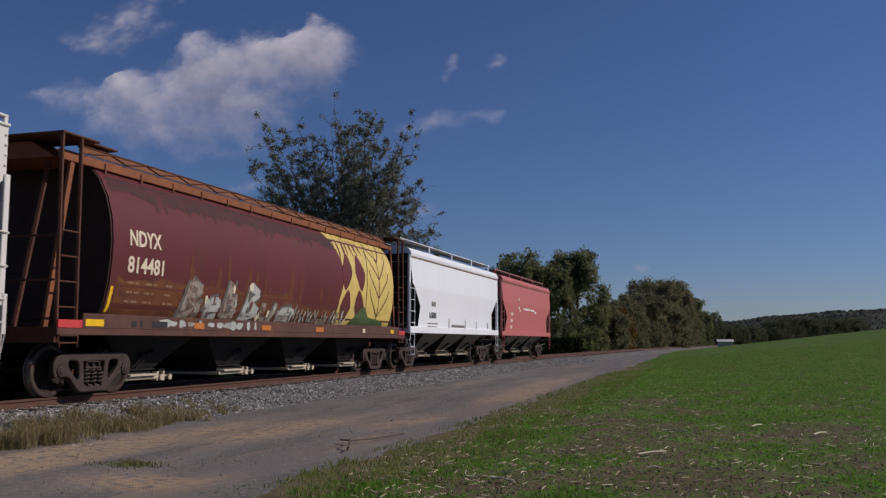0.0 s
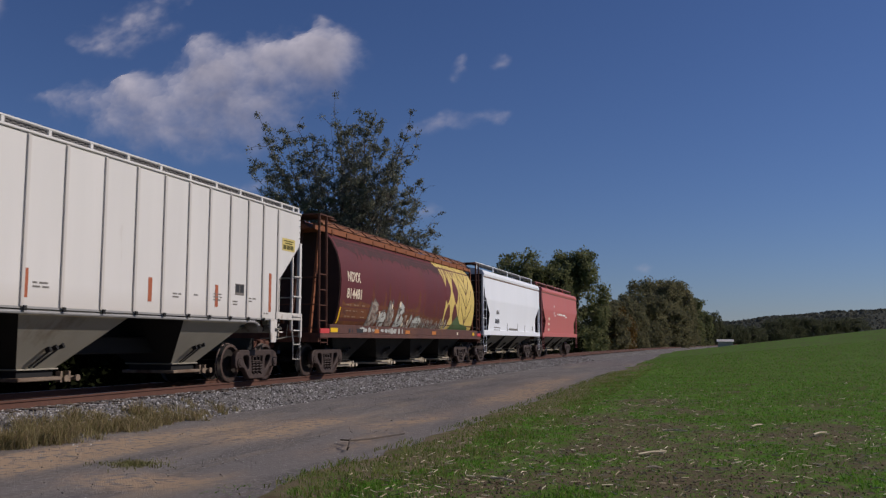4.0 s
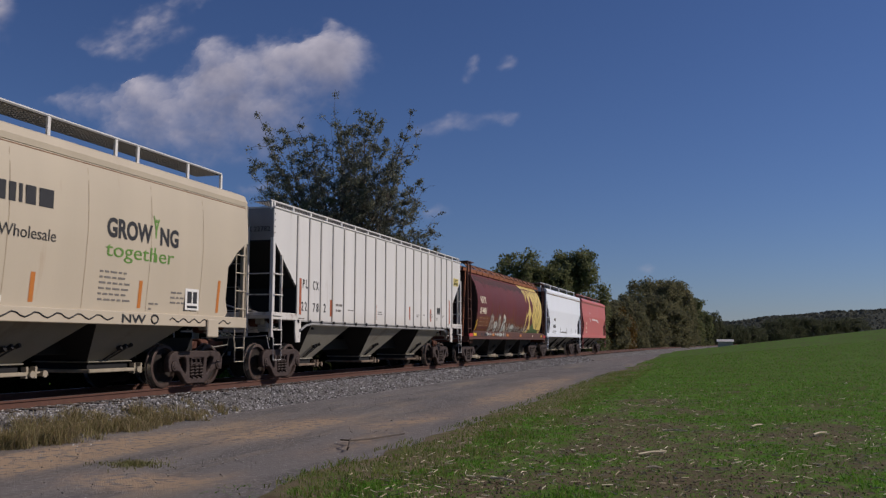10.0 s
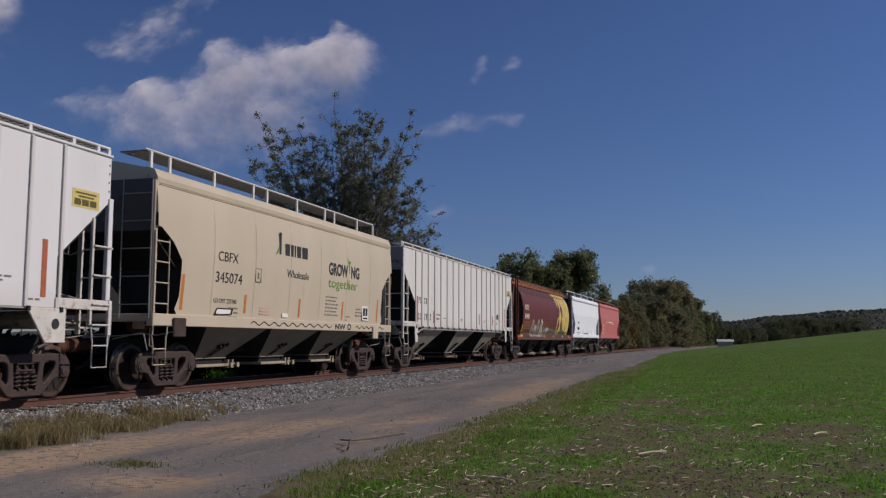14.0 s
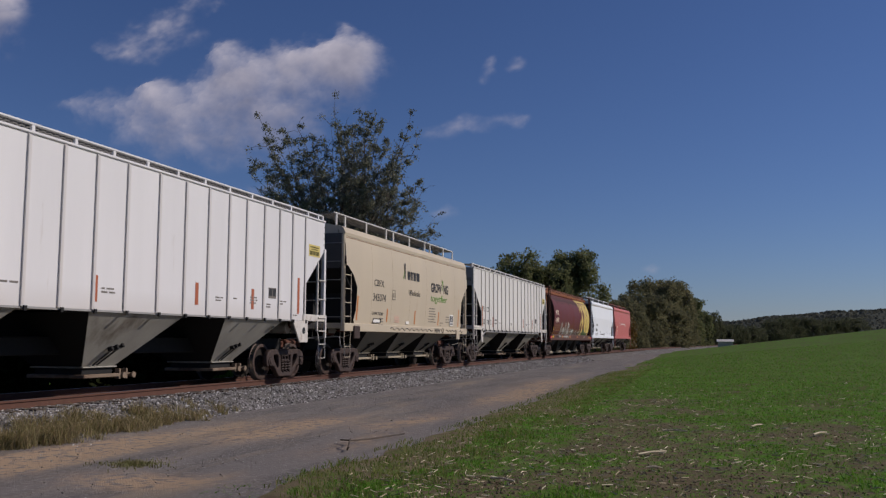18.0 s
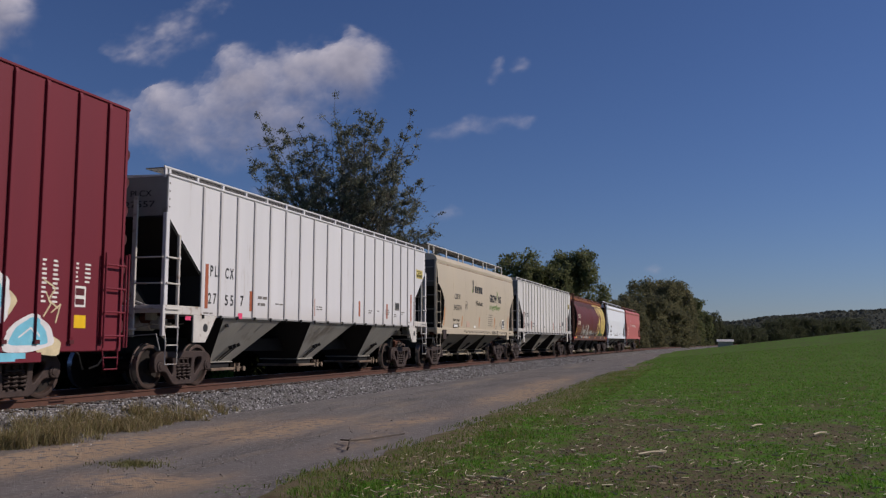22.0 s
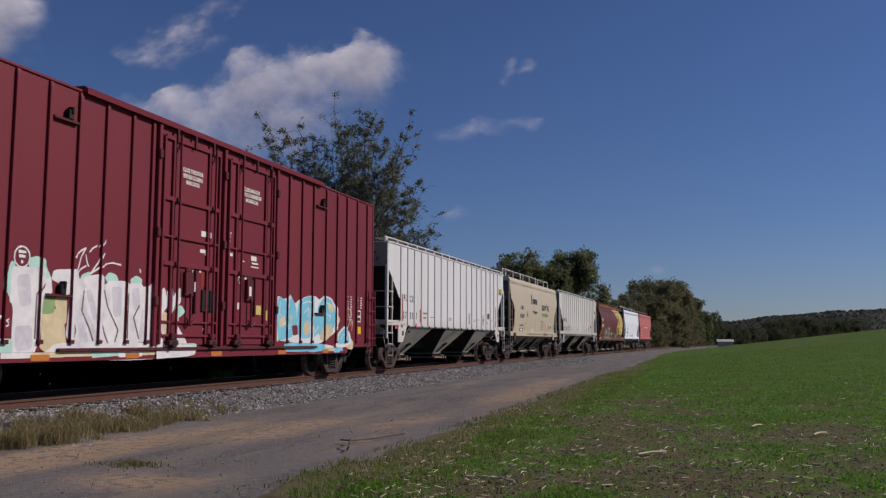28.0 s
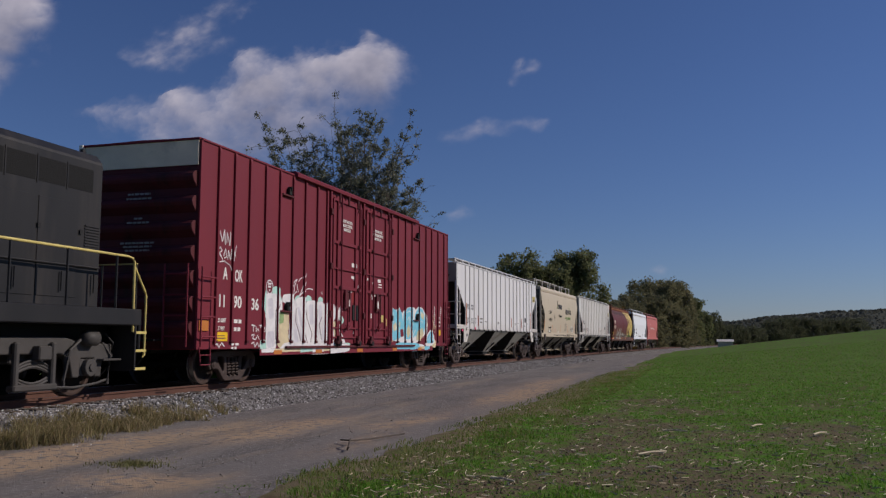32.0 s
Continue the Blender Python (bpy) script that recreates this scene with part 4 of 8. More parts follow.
def cloud_material():
    m = bpy.data.materials.new("cloud_vapour")
    m.use_nodes = True
    n, link = m.node_tree.nodes, m.node_tree.links.new
    n.remove(n["Principled BSDF"])
    at = n.new("ShaderNodeAttribute")
    at.attribute_name = "vapour"
    sep = n.new("ShaderNodeSeparateXYZ")
    link(at.outputs["Vector"], sep.inputs[0])
    ramp = n.new("ShaderNodeValToRGB")
    ramp.color_ramp.elements[0].color = (0.150, 0.160, 0.245, 1)
    ramp.color_ramp.elements[1].color = (0.485, 0.452, 0.525, 1)
    link(sep.outputs[1], ramp.inputs[0])
    em = n.new("ShaderNodeEmission")
    link(ramp.outputs[0], em.inputs[0])
    tr = n.new("ShaderNodeBsdfTransparent")
    mix = n.new("ShaderNodeMixShader")
    link(sep.outputs[0], mix.inputs[0])
    link(tr.outputs[0], mix.inputs[1])
    link(em.outputs[0], mix.inputs[2])
    link(mix.outputs[0], n["Material Output"].inputs[0])
    return m


vapour = cloud_material()
SKY_D = 3000.0
SKY_U = SKY_D / 1572.95          # metres at that distance for a thousandth-and-a-half of a radian


def fbm(x, y, z, octaves=5, gain=0.55):
    v, a, f = 0.0, 1.0, 1.0
    for _ in range(octaves):
        v += a * noise.noise((x * f, y * f, z * f))
        a *= gain
        f *= 2.05
    return v


def cloud(label, cx, cy, lobes, seed, shift, pitch=3.0, soft=1.2, thin=1.0, tear=0.0):
    """A sheet of vapour high in the distance, bulging where it is dense; lobes are (u, v, width, height, weight)."""
    lo_u, hi_u = min(l[0] - 1.5 * l[2] for l in lobes), max(l[0] + 1.5 * l[2] for l in lobes)
    lo_v, hi_v = min(l[1] - 1.5 * l[3] for l in lobes), max(l[1] + 1.5 * l[3] for l in lobes)
    nu, nv = int((hi_u - lo_u) / pitch) + 1, int((hi_v - lo_v) / pitch) + 1
    dens = np.zeros((nv, nu))
    lit = np.zeros((nv, nu))
    for j in range(nv):
        for i in range(nu):
            u, v = lo_u + i * pitch, lo_v + j * pitch
            uu = u + 14 * noise.noise((u * 0.02, v * 0.02, seed))
            vv = v + 14 * noise.noise((u * 0.02, v * 0.02, seed + 9.0))
            d = 0.0
            for a, b, w, h, k in lobes:
                q = ((uu - a) / w) ** 2 + ((vv - b) / h) ** 2
                if q < 6:
                    d += k * math.exp(-q * 1.2)
            if d > 0.02:
                f = fbm(u * 0.010 + 0.004 * v, v * 0.014 - 0.003 * u, seed, 7, 0.62)
                puff = 1 - abs(noise.noise((uu * 0.028, vv * 0.034, seed + 3.0))) - 0.6 * abs(noise.noise((uu * 0.07, vv * 0.08, seed + 4.0)))
                d = d * 1.1 + (0.66 * f + 0.16 * (puff - 0.62)) * min(1.0, d * 2.2) - 0.20
                if tear:
                    d = max(0.0, d) * max(0.0, 0.75 + tear * fbm(u * 0.018 + 0.012 * v, v * 0.036 - 0.016 * u, seed + 5.0, 4, 0.5))
            dens[j, i] = d
            lit[j, i] = v
    # crisp above, fading out below
    depth = np.linspace(1.3, 0.9, nv)[:, None]
    alpha = np.clip(dens / (soft * depth), 0, 1)
    alpha = alpha * alpha * (3 - 2 * alpha) * thin
    # light from above: the density that lies over each point shades it
    shade = np.zeros_like(alpha)
    acc = np.zeros(nu)
    for j in range(nv - 1, -1, -1):
        acc = acc * 0.965 + alpha[j] * 0.035
        shade[j] = acc
    relief = np.zeros_like(alpha)
    for j in range(nv):
        for i in range(nu):
            if alpha[j, i] > 0:
                relief[j, i] = fbm((lo_u + i * pitch) * 0.020, (lo_v + j * pitch) * 0.027, seed + 40, 5, 0.55)
    glow = np.clip(0.97 - 1.1 * shade + (0.0 if tear else 0.24) * relief, 0, 1)
    keep = alpha > 0.004
    index = -np.ones((nv, nu), int)
    verts, vals, faces = [], [], []
    need = np.zeros((nv, nu), bool)
    for j in range(nv - 1):
        for i in range(nu - 1):
            if keep[j:j + 2, i:i + 2].any():
                need[j:j + 2, i:i + 2] = True
    for j, i in zip(*np.nonzero(need)):
        index[j, i] = len(verts)
        verts.append(((lo_u + i * pitch) * SKY_U, (lo_v + j * pitch) * SKY_U, (0.0 if tear else 60.0) * max(0.0, dens[j, i])))
        vals.append((alpha[j, i], glow[j, i], 0.0))
    for j in range(nv - 1):
        for i in range(nu - 1):
            q = (index[j, i], index[j, i + 1], index[j + 1, i + 1], index[j + 1, i])
            if min(q) >= 0 and keep[j:j + 2, i:i + 2].any():
                faces.append(q)
    me = bpy.data.meshes.new("cloud")
    me.from_pydata(verts, [], faces)
    at = me.attributes.new("vapour", "FLOAT_VECTOR", "POINT")
    at.data.foreach_set("vector", np.array(vals, dtype=np.float32).ravel())
    me.materials.append(vapour)
    me.shade_smooth()
    ob = tagged(new("cloud", me), label, "cloud", group="clouds in the sky", kind="structure")
    ob.visible_shadow = False
    far = STAND @ Matrix.Translation(((cx) * SKY_U, (cy) * SKY_U, -SKY_D))
    end = STAND @ Matrix.Translation(((cx + shift[0]) * SKY_U, (cy + shift[1]) * SKY_U, -SKY_D))
    ob.matrix_basis = far
    drifting.append((ob, far, end))


# the large bank: (u, v) from its middle, u to the side, v up
cloud("large grey-white cumulus bank with bright tops", -414, 262, [(-240, 4, 75, 28, 0.8), (-135, 17, 70, 38, 1.15), (-40, 34, 75, 50, 1.0), (30, 61, 80, 52, 1.0), (110, 74, 75, 48, 1.0), (165, 92, 62, 44, 0.95), (222, 98, 50, 36, 0.85), (190, 44, 56, 46, 0.85), (215, 70, 40, 30, 0.6), (100, -11, 85, 50, 0.9), (0, -40, 110, 62, 1.0), (-100, -54, 100, 48, 0.9), (-190, -30, 75, 34, 0.7), (-25, 99, 35, 20, 0.6), (-285, 14, 40, 16, 0.5), (190, 139, 26, 14, 0.5)], 3.0, (95, -30), 2.5, 2.15)
cloud("thin wisp of cloud over the bank", -560, 395, [(0, 0, 68, 30, 1.0), (36, 32, 60, 30, 0.95), (-42, -30, 54, 26, 0.95), (75, 60, 60, 28, 0.95), (-88, -24, 48, 22, 0.8)], 8.0, (105, -28), 2.0, 1.8, 0.64, 0.8)
cloud("small white wisp of cloud", 10, 318, [(-8, -13, 12, 13, 0.75), (3, 3, 12, 14, 0.85), (11, 17, 10, 11, 0.7)], 12.0, (118, -8), 1.5, 1.4, 0.46, 0.7)
cloud("small faint wisp of cloud", 92, 330, [(-4, -4, 18, 16, 0.8), (8, 6, 16, 14, 0.7)], 14.0, (60, -10), 1.5, 1.5, 0.34, 0.9)
cloud("long low wisp of cloud", 14, 226, [(-64, -15, 36, 19, 0.95), (-22, -6, 38, 15, 0.9), (22, 4, 38, 14, 0.9), (62, 13, 32, 13, 0.9), (92, 20, 18, 8, 0.5)], 16.0, (77, -15), 1.5, 1.8, 0.5, 0.5)
cloud("small round white cloud low in the sky", -30, 66, [(0, 0, 24, 13, 0.9)], 18.0, (62, -5), 1.5, 1.5, 0.5, 0.6)
cloud("faint pink cloud low in the sky", 355, -33, [(0, 0, 15, 8, 0.8)], 20.0, (32, -3), 1.5, 1.3, 0.5, 0.8)
cloud("faint cloud behind the tree", -340, 112, [(0, 0, 40, 16, 0.8)], 22.0, (62, -5), 2.0, 1.3, 0.5, 0.8)
cloud("cloud edge that drifts in", -860, 420, [(0, 0, 60, 60, 1.0), (-40, -60, 50, 40, 0.9), (40, 30, 40, 26, 0.6), (-60, 30, 70, 60, 1.0), (-50, -120, 40, 30, 0.8)], 25.0, (105, -25), 3.0)
# ---- the train ----
WHEEL_R = 0.457
turning = []      # wheelsets and their radii, keyed at the end
rolling = []      # cars and the place of their middle along the track at the start
TRUCK = {}


def side_frame_mesh():
    half_line = [(0.0, 0.755), (0.40, 0.74), (0.62, 0.75), (0.82, 0.74), (0.95, 0.69), (1.03, 0.58), (1.03, 0.44), (0.99, 0.36), (0.955, 0.36), (0.96, 0.50), (0.93, 0.57),
                 (0.80, 0.57), (0.765, 0.50), (0.765, 0.37), (0.70, 0.37), (0.62, 0.34), (0.42, 0.13), (0.33, 0.085), (0.0, 0.085)]
    outline = half_line + [(-u, w) for u, w in half_line[-2:0:-1]]
    left = [(-0.70, 0.61), (-0.66, 0.655), (-0.50, 0.66), (-0.42, 0.63), (-0.385, 0.56), (-0.37, 0.34), (-0.39, 0.26), (-0.45, 0.27), (-0.62, 0.44), (-0.69, 0.53)]
    middle = [(-0.27, 0.17), (-0.31, 0.64), (0.31, 0.64), (0.27, 0.17)]
    return flat_shape([outline, left, [(-u, w) for u, w in left], middle], truck_steel, lambda c: Vector((c.z, c.x, c.y)), depth=0.045, bevel=0.022)


def spring_mesh():
    bm = bmesh.new()
    for yy in (0.0,):
        pts = [(0.082 * math.cos(a), yy + 0.082 * math.sin(a), 0.19 + 0.27 * a / (2 * math.pi * 4)) for a in [2 * math.pi * 4 * i / 40 for i in range(41)]]
        tube(bm, pts, 0.021, 5)
    return mesh_of("spring", bm, truck_steel)


def wheelset_mesh(r):
    bm = bmesh.new()
    for s in (-1, 1):
        prof = [(0.70, r * 0.28), (0.70, r + 0.026), (0.725, r + 0.026), (0.738, r), (0.830, r - 0.006), (0.834, r - 0.012), (0.834, r - 0.075), (0.775, r - 0.095), (0.745, r * 0.55), (0.775, r * 0.36), (0.860, r * 0.30), (0.862, r * 0.2)]
        lathe_x(bm, [(s * x, q) for x, q in prof])
    lathe_x(bm, [(-1.02, 0.075), (-0.84, 0.085), (0.84, 0.085), (1.02, 0.075)], 12)
    bmesh.ops.recalc_face_normals(bm, faces=bm.faces)
    me = mesh_of("wheelset", bm, [wheel_steel, tread_steel, wheel_inner_shade])
    for p in me.polygons:
        rad = math.hypot(p.center.y, p.center.z)
        if rad > r - 0.03 and abs(p.normal.x) < 0.5:
            p.material_index = 1
        elif rad < r - 0.09:
            # recessed plate, hub and axle coloured dark in place of shadow
            p.material_index = 2
    me.shade_smooth()
    me.set_sharp_from_angle(angle=radians(35))
    return me


def truck(parent, yc, base=1.73, r=WHEEL_R):
    """A two-axle freight truck under a car: bolster, side frames, springs, wheelsets, bearing caps, brake beams."""
    if not TRUCK:
        TRUCK["frame"], TRUCK["spring"], TRUCK["wheels"] = side_frame_mesh(), spring_mesh(), wheelset_mesh(WHEEL_R)
        bm = bars((-1.0, 1.0, -0.20, 0.20, 0.48, 0.60), (-0.30, 0.30, -0.26, 0.26, 0.60, 0.76))
        for s in (-1, 1):
            box(bm, *sorted((s * 1.0, s * 1.07)), -0.22, 0.22, 0.475, 0.515)
            box(bm, *sorted((s * 1.0, s * 1.06)), -0.20, -0.15, 0.515, 0.59)
            box(bm, *sorted((s * 1.0, s * 1.06)), 0.15, 0.20, 0.515, 0.59)
            box(bm, *sorted((s * 1.0, s * 1.06)), -0.025, 0.025, 0.515, 0.59)
            box(bm, *sorted((s * 1.0, s * 1.075)), -0.20, 0.20, 0.59, 0.615)
        TRUCK["bolster"] = mesh_of("truck", bm, truck_steel, 0.02)
        bm = bmesh.new()
        lathe_x(bm, [(0.0, 0.105), (0.075, 0.105), (0.085, 0.09), (0.086, 0.068), (0.10, 0.062), (0.106, 0.03), (0.107, 0.0)], 14)
        TRUCK["cap"] = mesh_of("bearing_cap", bm, truck_steel)
        TRUCK["beam"] = mesh_of("brake_beam", bars((-0.85, 0.85, -0.05, 0.05, 0.36, 0.44), (-0.86, -0.72, -0.10, 0.12, 0.26, 0.56), (0.72, 0.86, -0.10, 0.12, 0.26, 0.56)), rust_dark, 0.012)
        bm = bmesh.new()
        box(bm, -0.07, 0.05, -0.10, 0.10, 0.52, 0.60)
        TRUCK["adapter"] = mesh_of("pedestal", bm, truck_steel, 0.02)
    tr = part("truck", TRUCK["bolster"], None, parent, "brown steel freight truck with sprung side frames", at=pose(0, yc, 0))
    for x in (1.01, -1.01):
        part("side_frame", TRUCK["frame"], None, tr, at=pose(x, 0, 0))
        for y in (-0.18, 0.0, 0.18):
            part("spring", TRUCK["spring"], None, tr, at=pose(x, y, 0))
    for y in (-base / 2, base / 2):
        ws = part("wheelset", TRUCK["wheels"], None, tr, at=pose(0, y, r))
        turning.append((ws, y, r))
        part("brake_beam", TRUCK["beam"], None, tr, at=pose(0, y * 0.42, 0, 0, 0, 0 if y < 0 else 180))
        for s in (1, -1):
            part("bearing_cap", TRUCK["cap"], None, tr, at=pose(s * 1.02, y, r, 0, 0, 0 if s > 0 else 180))
            part("pedestal", TRUCK["adapter"], None, tr, at=pose(s * 1.0, y, 0))
    return tr


def running_gear(car, half, truck_in, mat):
    """What all freight cars share below: trucks, centre sill, couplers, air hoses and brake rigging."""
    for s in (-1, 1):
        truck(car, s * (half - truck_in))
        c = bmesh.new()
        y0 = s * half
        box(c, -0.09, 0.09, min(y0 - s * 0.3, y0 + s * 0.42), max(y0 - s * 0.3, y0 + s * 0.42), 0.80, 0.98)
        k = s * (half + 0.48)
        slab_y(c, [(-0.16, 0.76), (0.13, 0.76), (0.19, 0.84), (0.19, 0.98), (0.10, 1.03), (-0.16, 1.03)], min(k - 0.16, k + 0.16), max(k - 0.16, k + 0.16))
        part("coupler", c, rust_dark, car, bevel=0.02)
        part("air_hose", rods(0.022, [(0.33, y0, 0.86), (0.36, y0 + s * 0.2, 0.72), (0.30, y0 + s * 0.36, 0.50), (0.22, y0 + s * 0.5, 0.44)]), black_steel_and_shade, car)
    sill = bars((-0.26, 0.26, -half + 0.15, half - 0.15, 0.72, 1.06))
    part("centre_sill", sill, black_steel_and_shade, car, bevel=0.02)


def ladder(car, y0, y1, x, z0, z1, rungs, mat, name="ladder", across="y", r=0.014):
    """Two stiles and their rungs; along y on the side, or across x on the end."""
    lines = []
    if across == "y":
        lines += [[(x, y0, z0), (x, y0, z1)], [(x, y1, z0), (x, y1, z1)]]
        lines += [[(x, y0, z0 + (z1 - z0) * (k + 0.5) / rungs), (x, y1, z0 + (z1 - z0) * (k + 0.5) / rungs)] for k in range(rungs)]
    else:
        lines += [[(y0, x, z0), (y0, x, z1)], [(y1, x, z0), (y1, x, z1)]]
        lines += [[(y0, x, z0 + (z1 - z0) * (k + 0.5) / rungs), (y1, x, z0 + (z1 - z0) * (k + 0.5) / rungs)] for k in range(rungs)]
    return part(name, rods(r, *lines), mat, car)


def stirrup(car, y0, y1, x, ztop, mat, zlow=0.55):
    m = (y0 + y1) / 2
    a, b = m - (m - y0) * 0.86, m + (y1 - m) * 0.86
    part("stirrup_step", rods(0.014, [(x - 0.02, y0, ztop), (x, a, ztop - 0.28), (x, a, zlow), (x, b, zlow), (x, b, ztop - 0.28), (x - 0.02, y1, ztop)], [(x, a, (ztop + zlow) / 2 + 0.02), (x, b, (ztop + zlow) / 2 + 0.02)]), mat, car)


def side_body(section, outline_y, zs, mat_list=None):
    """A hopper car's body: for each height z in zs the half width section(z) and the half length outline_y(z)."""
    bm = bmesh.new()
    rows = []
    for z in zs:
        x, y = section(z), outline_y(z)
        rows.append([bm.verts.new(p) for p in ((x, -y, z), (x, y, z), (-x, y, z), (-x, -y, z))])
    for a, b in zip(rows, rows[1:]):
        for k in range(4):
            bm.faces.new((a[k], a[(k + 1) % 4], b[(k + 1) % 4], b[k]))
    bm.faces.new(rows[0])
    bm.faces.new(rows[-1])
    bmesh.ops.recalc_face_normals(bm, faces=bm.faces)
    # end faces below the shoulder get the black that stands in for shade
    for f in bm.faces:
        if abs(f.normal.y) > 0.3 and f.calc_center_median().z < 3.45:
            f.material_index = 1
    return bm


def lerp_table(table):
    def f(z):
        if z <= table[0][0]:
            return table[0][1]
        for (a, p), (b, q) in zip(table, table[1:]):
            if z <= b:
                return p + (q - p) * (z - a) / (b - a)
        return table[-1][1]
    return f


def roof(car, half, section, mat, name="roof"):
    bm = bmesh.new()
    slab_y(bm, section, -half, half)
    return part(name, bm, mat, car)


def hopper_bay(car, yc, top, foot, ztop, zfoot, xtop, xfoot, mat, gate_mat):
    """One discharge hopper: an inverted trough with its gate and gear."""
    bm = bmesh.new()
    a = [bm.verts.new(p) for p in ((xtop, yc - top, ztop), (xtop, yc + top, ztop), (-xtop, yc + top, ztop), (-xtop, yc - top, ztop))]
    b = [bm.verts.new(p) for p in ((xfoot, yc - foot, zfoot), (xfoot, yc + foot, zfoot), (-xfoot, yc + foot, zfoot), (-xfoot, yc - foot, zfoot))]
    for k in range(4):
        bm.faces.new((a[k], a[(k + 1) % 4], b[(k + 1) % 4], b[k]))
    bm.faces.new(a)
    bm.faces.new(b)
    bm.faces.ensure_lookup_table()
    # sloped ends, top and foot are black, painting the shade between bays
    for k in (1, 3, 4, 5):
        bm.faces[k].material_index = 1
    bay = part("hopper_bay", bm, [mat, black_steel_and_shade], car)
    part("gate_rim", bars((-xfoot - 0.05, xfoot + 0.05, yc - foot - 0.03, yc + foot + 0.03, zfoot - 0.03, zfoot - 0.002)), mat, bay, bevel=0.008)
    # black block stands in for the dark gap under the rim
    part("gate_box", bars((-xfoot + 0.02, xfoot - 0.02, yc - foot + 0.03, yc + foot - 0.03, zfoot - 0.15, zfoot - 0.047)), black_steel_and_shade, bay)
    part("gate_frame", bars((-xfoot - 0.10, xfoot + 0.10, yc - foot - 0.05, yc + foot + 0.05, zfoot - 0.22, zfoot - 0.152)), gate_mat, bay, bevel=0.012)
    zc = zfoot - 0.19
    for yy in (foot + 0.16, foot + 0.46):
        bm = bmesh.new()
        tube(bm, [(xfoot - 0.02, yc + yy, zc), (xfoot + 0.10, yc + yy, zc)], 0.045, 10)
        tube(bm, [(xfoot + 0.10, yc + yy, zc), (xfoot + 0.135, yc + yy, zc)], 0.062, 12)
        part("gate_capstan", bm, gate_mat, bay)
    bm = bmesh.new()
    tube(bm, [(xfoot + 0.05, yc - foot * 0.2, zc + 0.02), (xfoot + 0.05, yc + foot + 0.46, zc + 0.02)], 0.02, 6)
    for yy in (foot + 0.05, foot + 0.26):
        box(bm, xfoot - 0.02, xfoot + 0.09, yc + yy, yc + yy + 0.05, zc - 0.07, zc + 0.13)
    part("gate_shaft", bm, gate_mat, bay)
    t = 0.35
    xm, zm = xfoot + (xtop - xfoot) * t, zfoot + (ztop - zfoot) * t
    bm = bmesh.new()
    for k in range(3):
        tube(bm, [(xm + 0.02, yc - 0.16 + 0.16 * k, zm - 0.03 + 0.03 * k), (xm + 0.10, yc - 0.14 + 0.16 * k, zm + 0.03 * k)], 0.05, 6)
    tube(bm, [(xm + 0.06, yc - 0.05, zm), (xfoot + 0.08, yc - 0.28, zfoot + 0.02)], 0.016, 5)
    tube(bm, [(xm + 0.06, yc + 0.10, zm), (xfoot + 0.08, yc - 0.16, zfoot + 0.02)], 0.016, 5)
    part("vibrator_bracket", bm, black_steel_and_shade, bay)
    return bay


def roof_walk(car, half, x0, x1, z, mat, post_ys, zroof, fine=True, post_w=0.035):
    """A raised roof walk: a grating with its edge rail and posts, on both sides of the hatch."""
    for s in (1, -1):
        bm = bmesh.new()
        n, bar, gap = (10, 0.018, 0.11) if fine else (7, 0.008, 0.16)
        for k in range(n):
            xa = x0 + (x1 - x0) * k / (n - 1)
            box(bm, s * xa - bar, s * xa + bar, -half, half, z - 0.035, z - 0.005)
        y = -half
        while y < half:
            box(bm, min(s * x0, s * x1), max(s * x0, s * x1), y, y + 0.02, z - 0.03, z - 0.012)
            y += gap
        part("roof_grating", bm, grating_grey, car)
        bm = bmesh.new()
        box(bm, s * x1 - 0.015, s * x1 + 0.015, -half - 0.03, half + 0.03, z - 0.015, z + 0.02)
        part("walk_edge", bm, mat, car, bevel=0.006)
        for y in post_ys:
            part("walk_post", bars((s * x1 - 0.02, s * x1 + 0.022, y - post_w, y + post_w, zroof, z - 0.021)), mat, car)


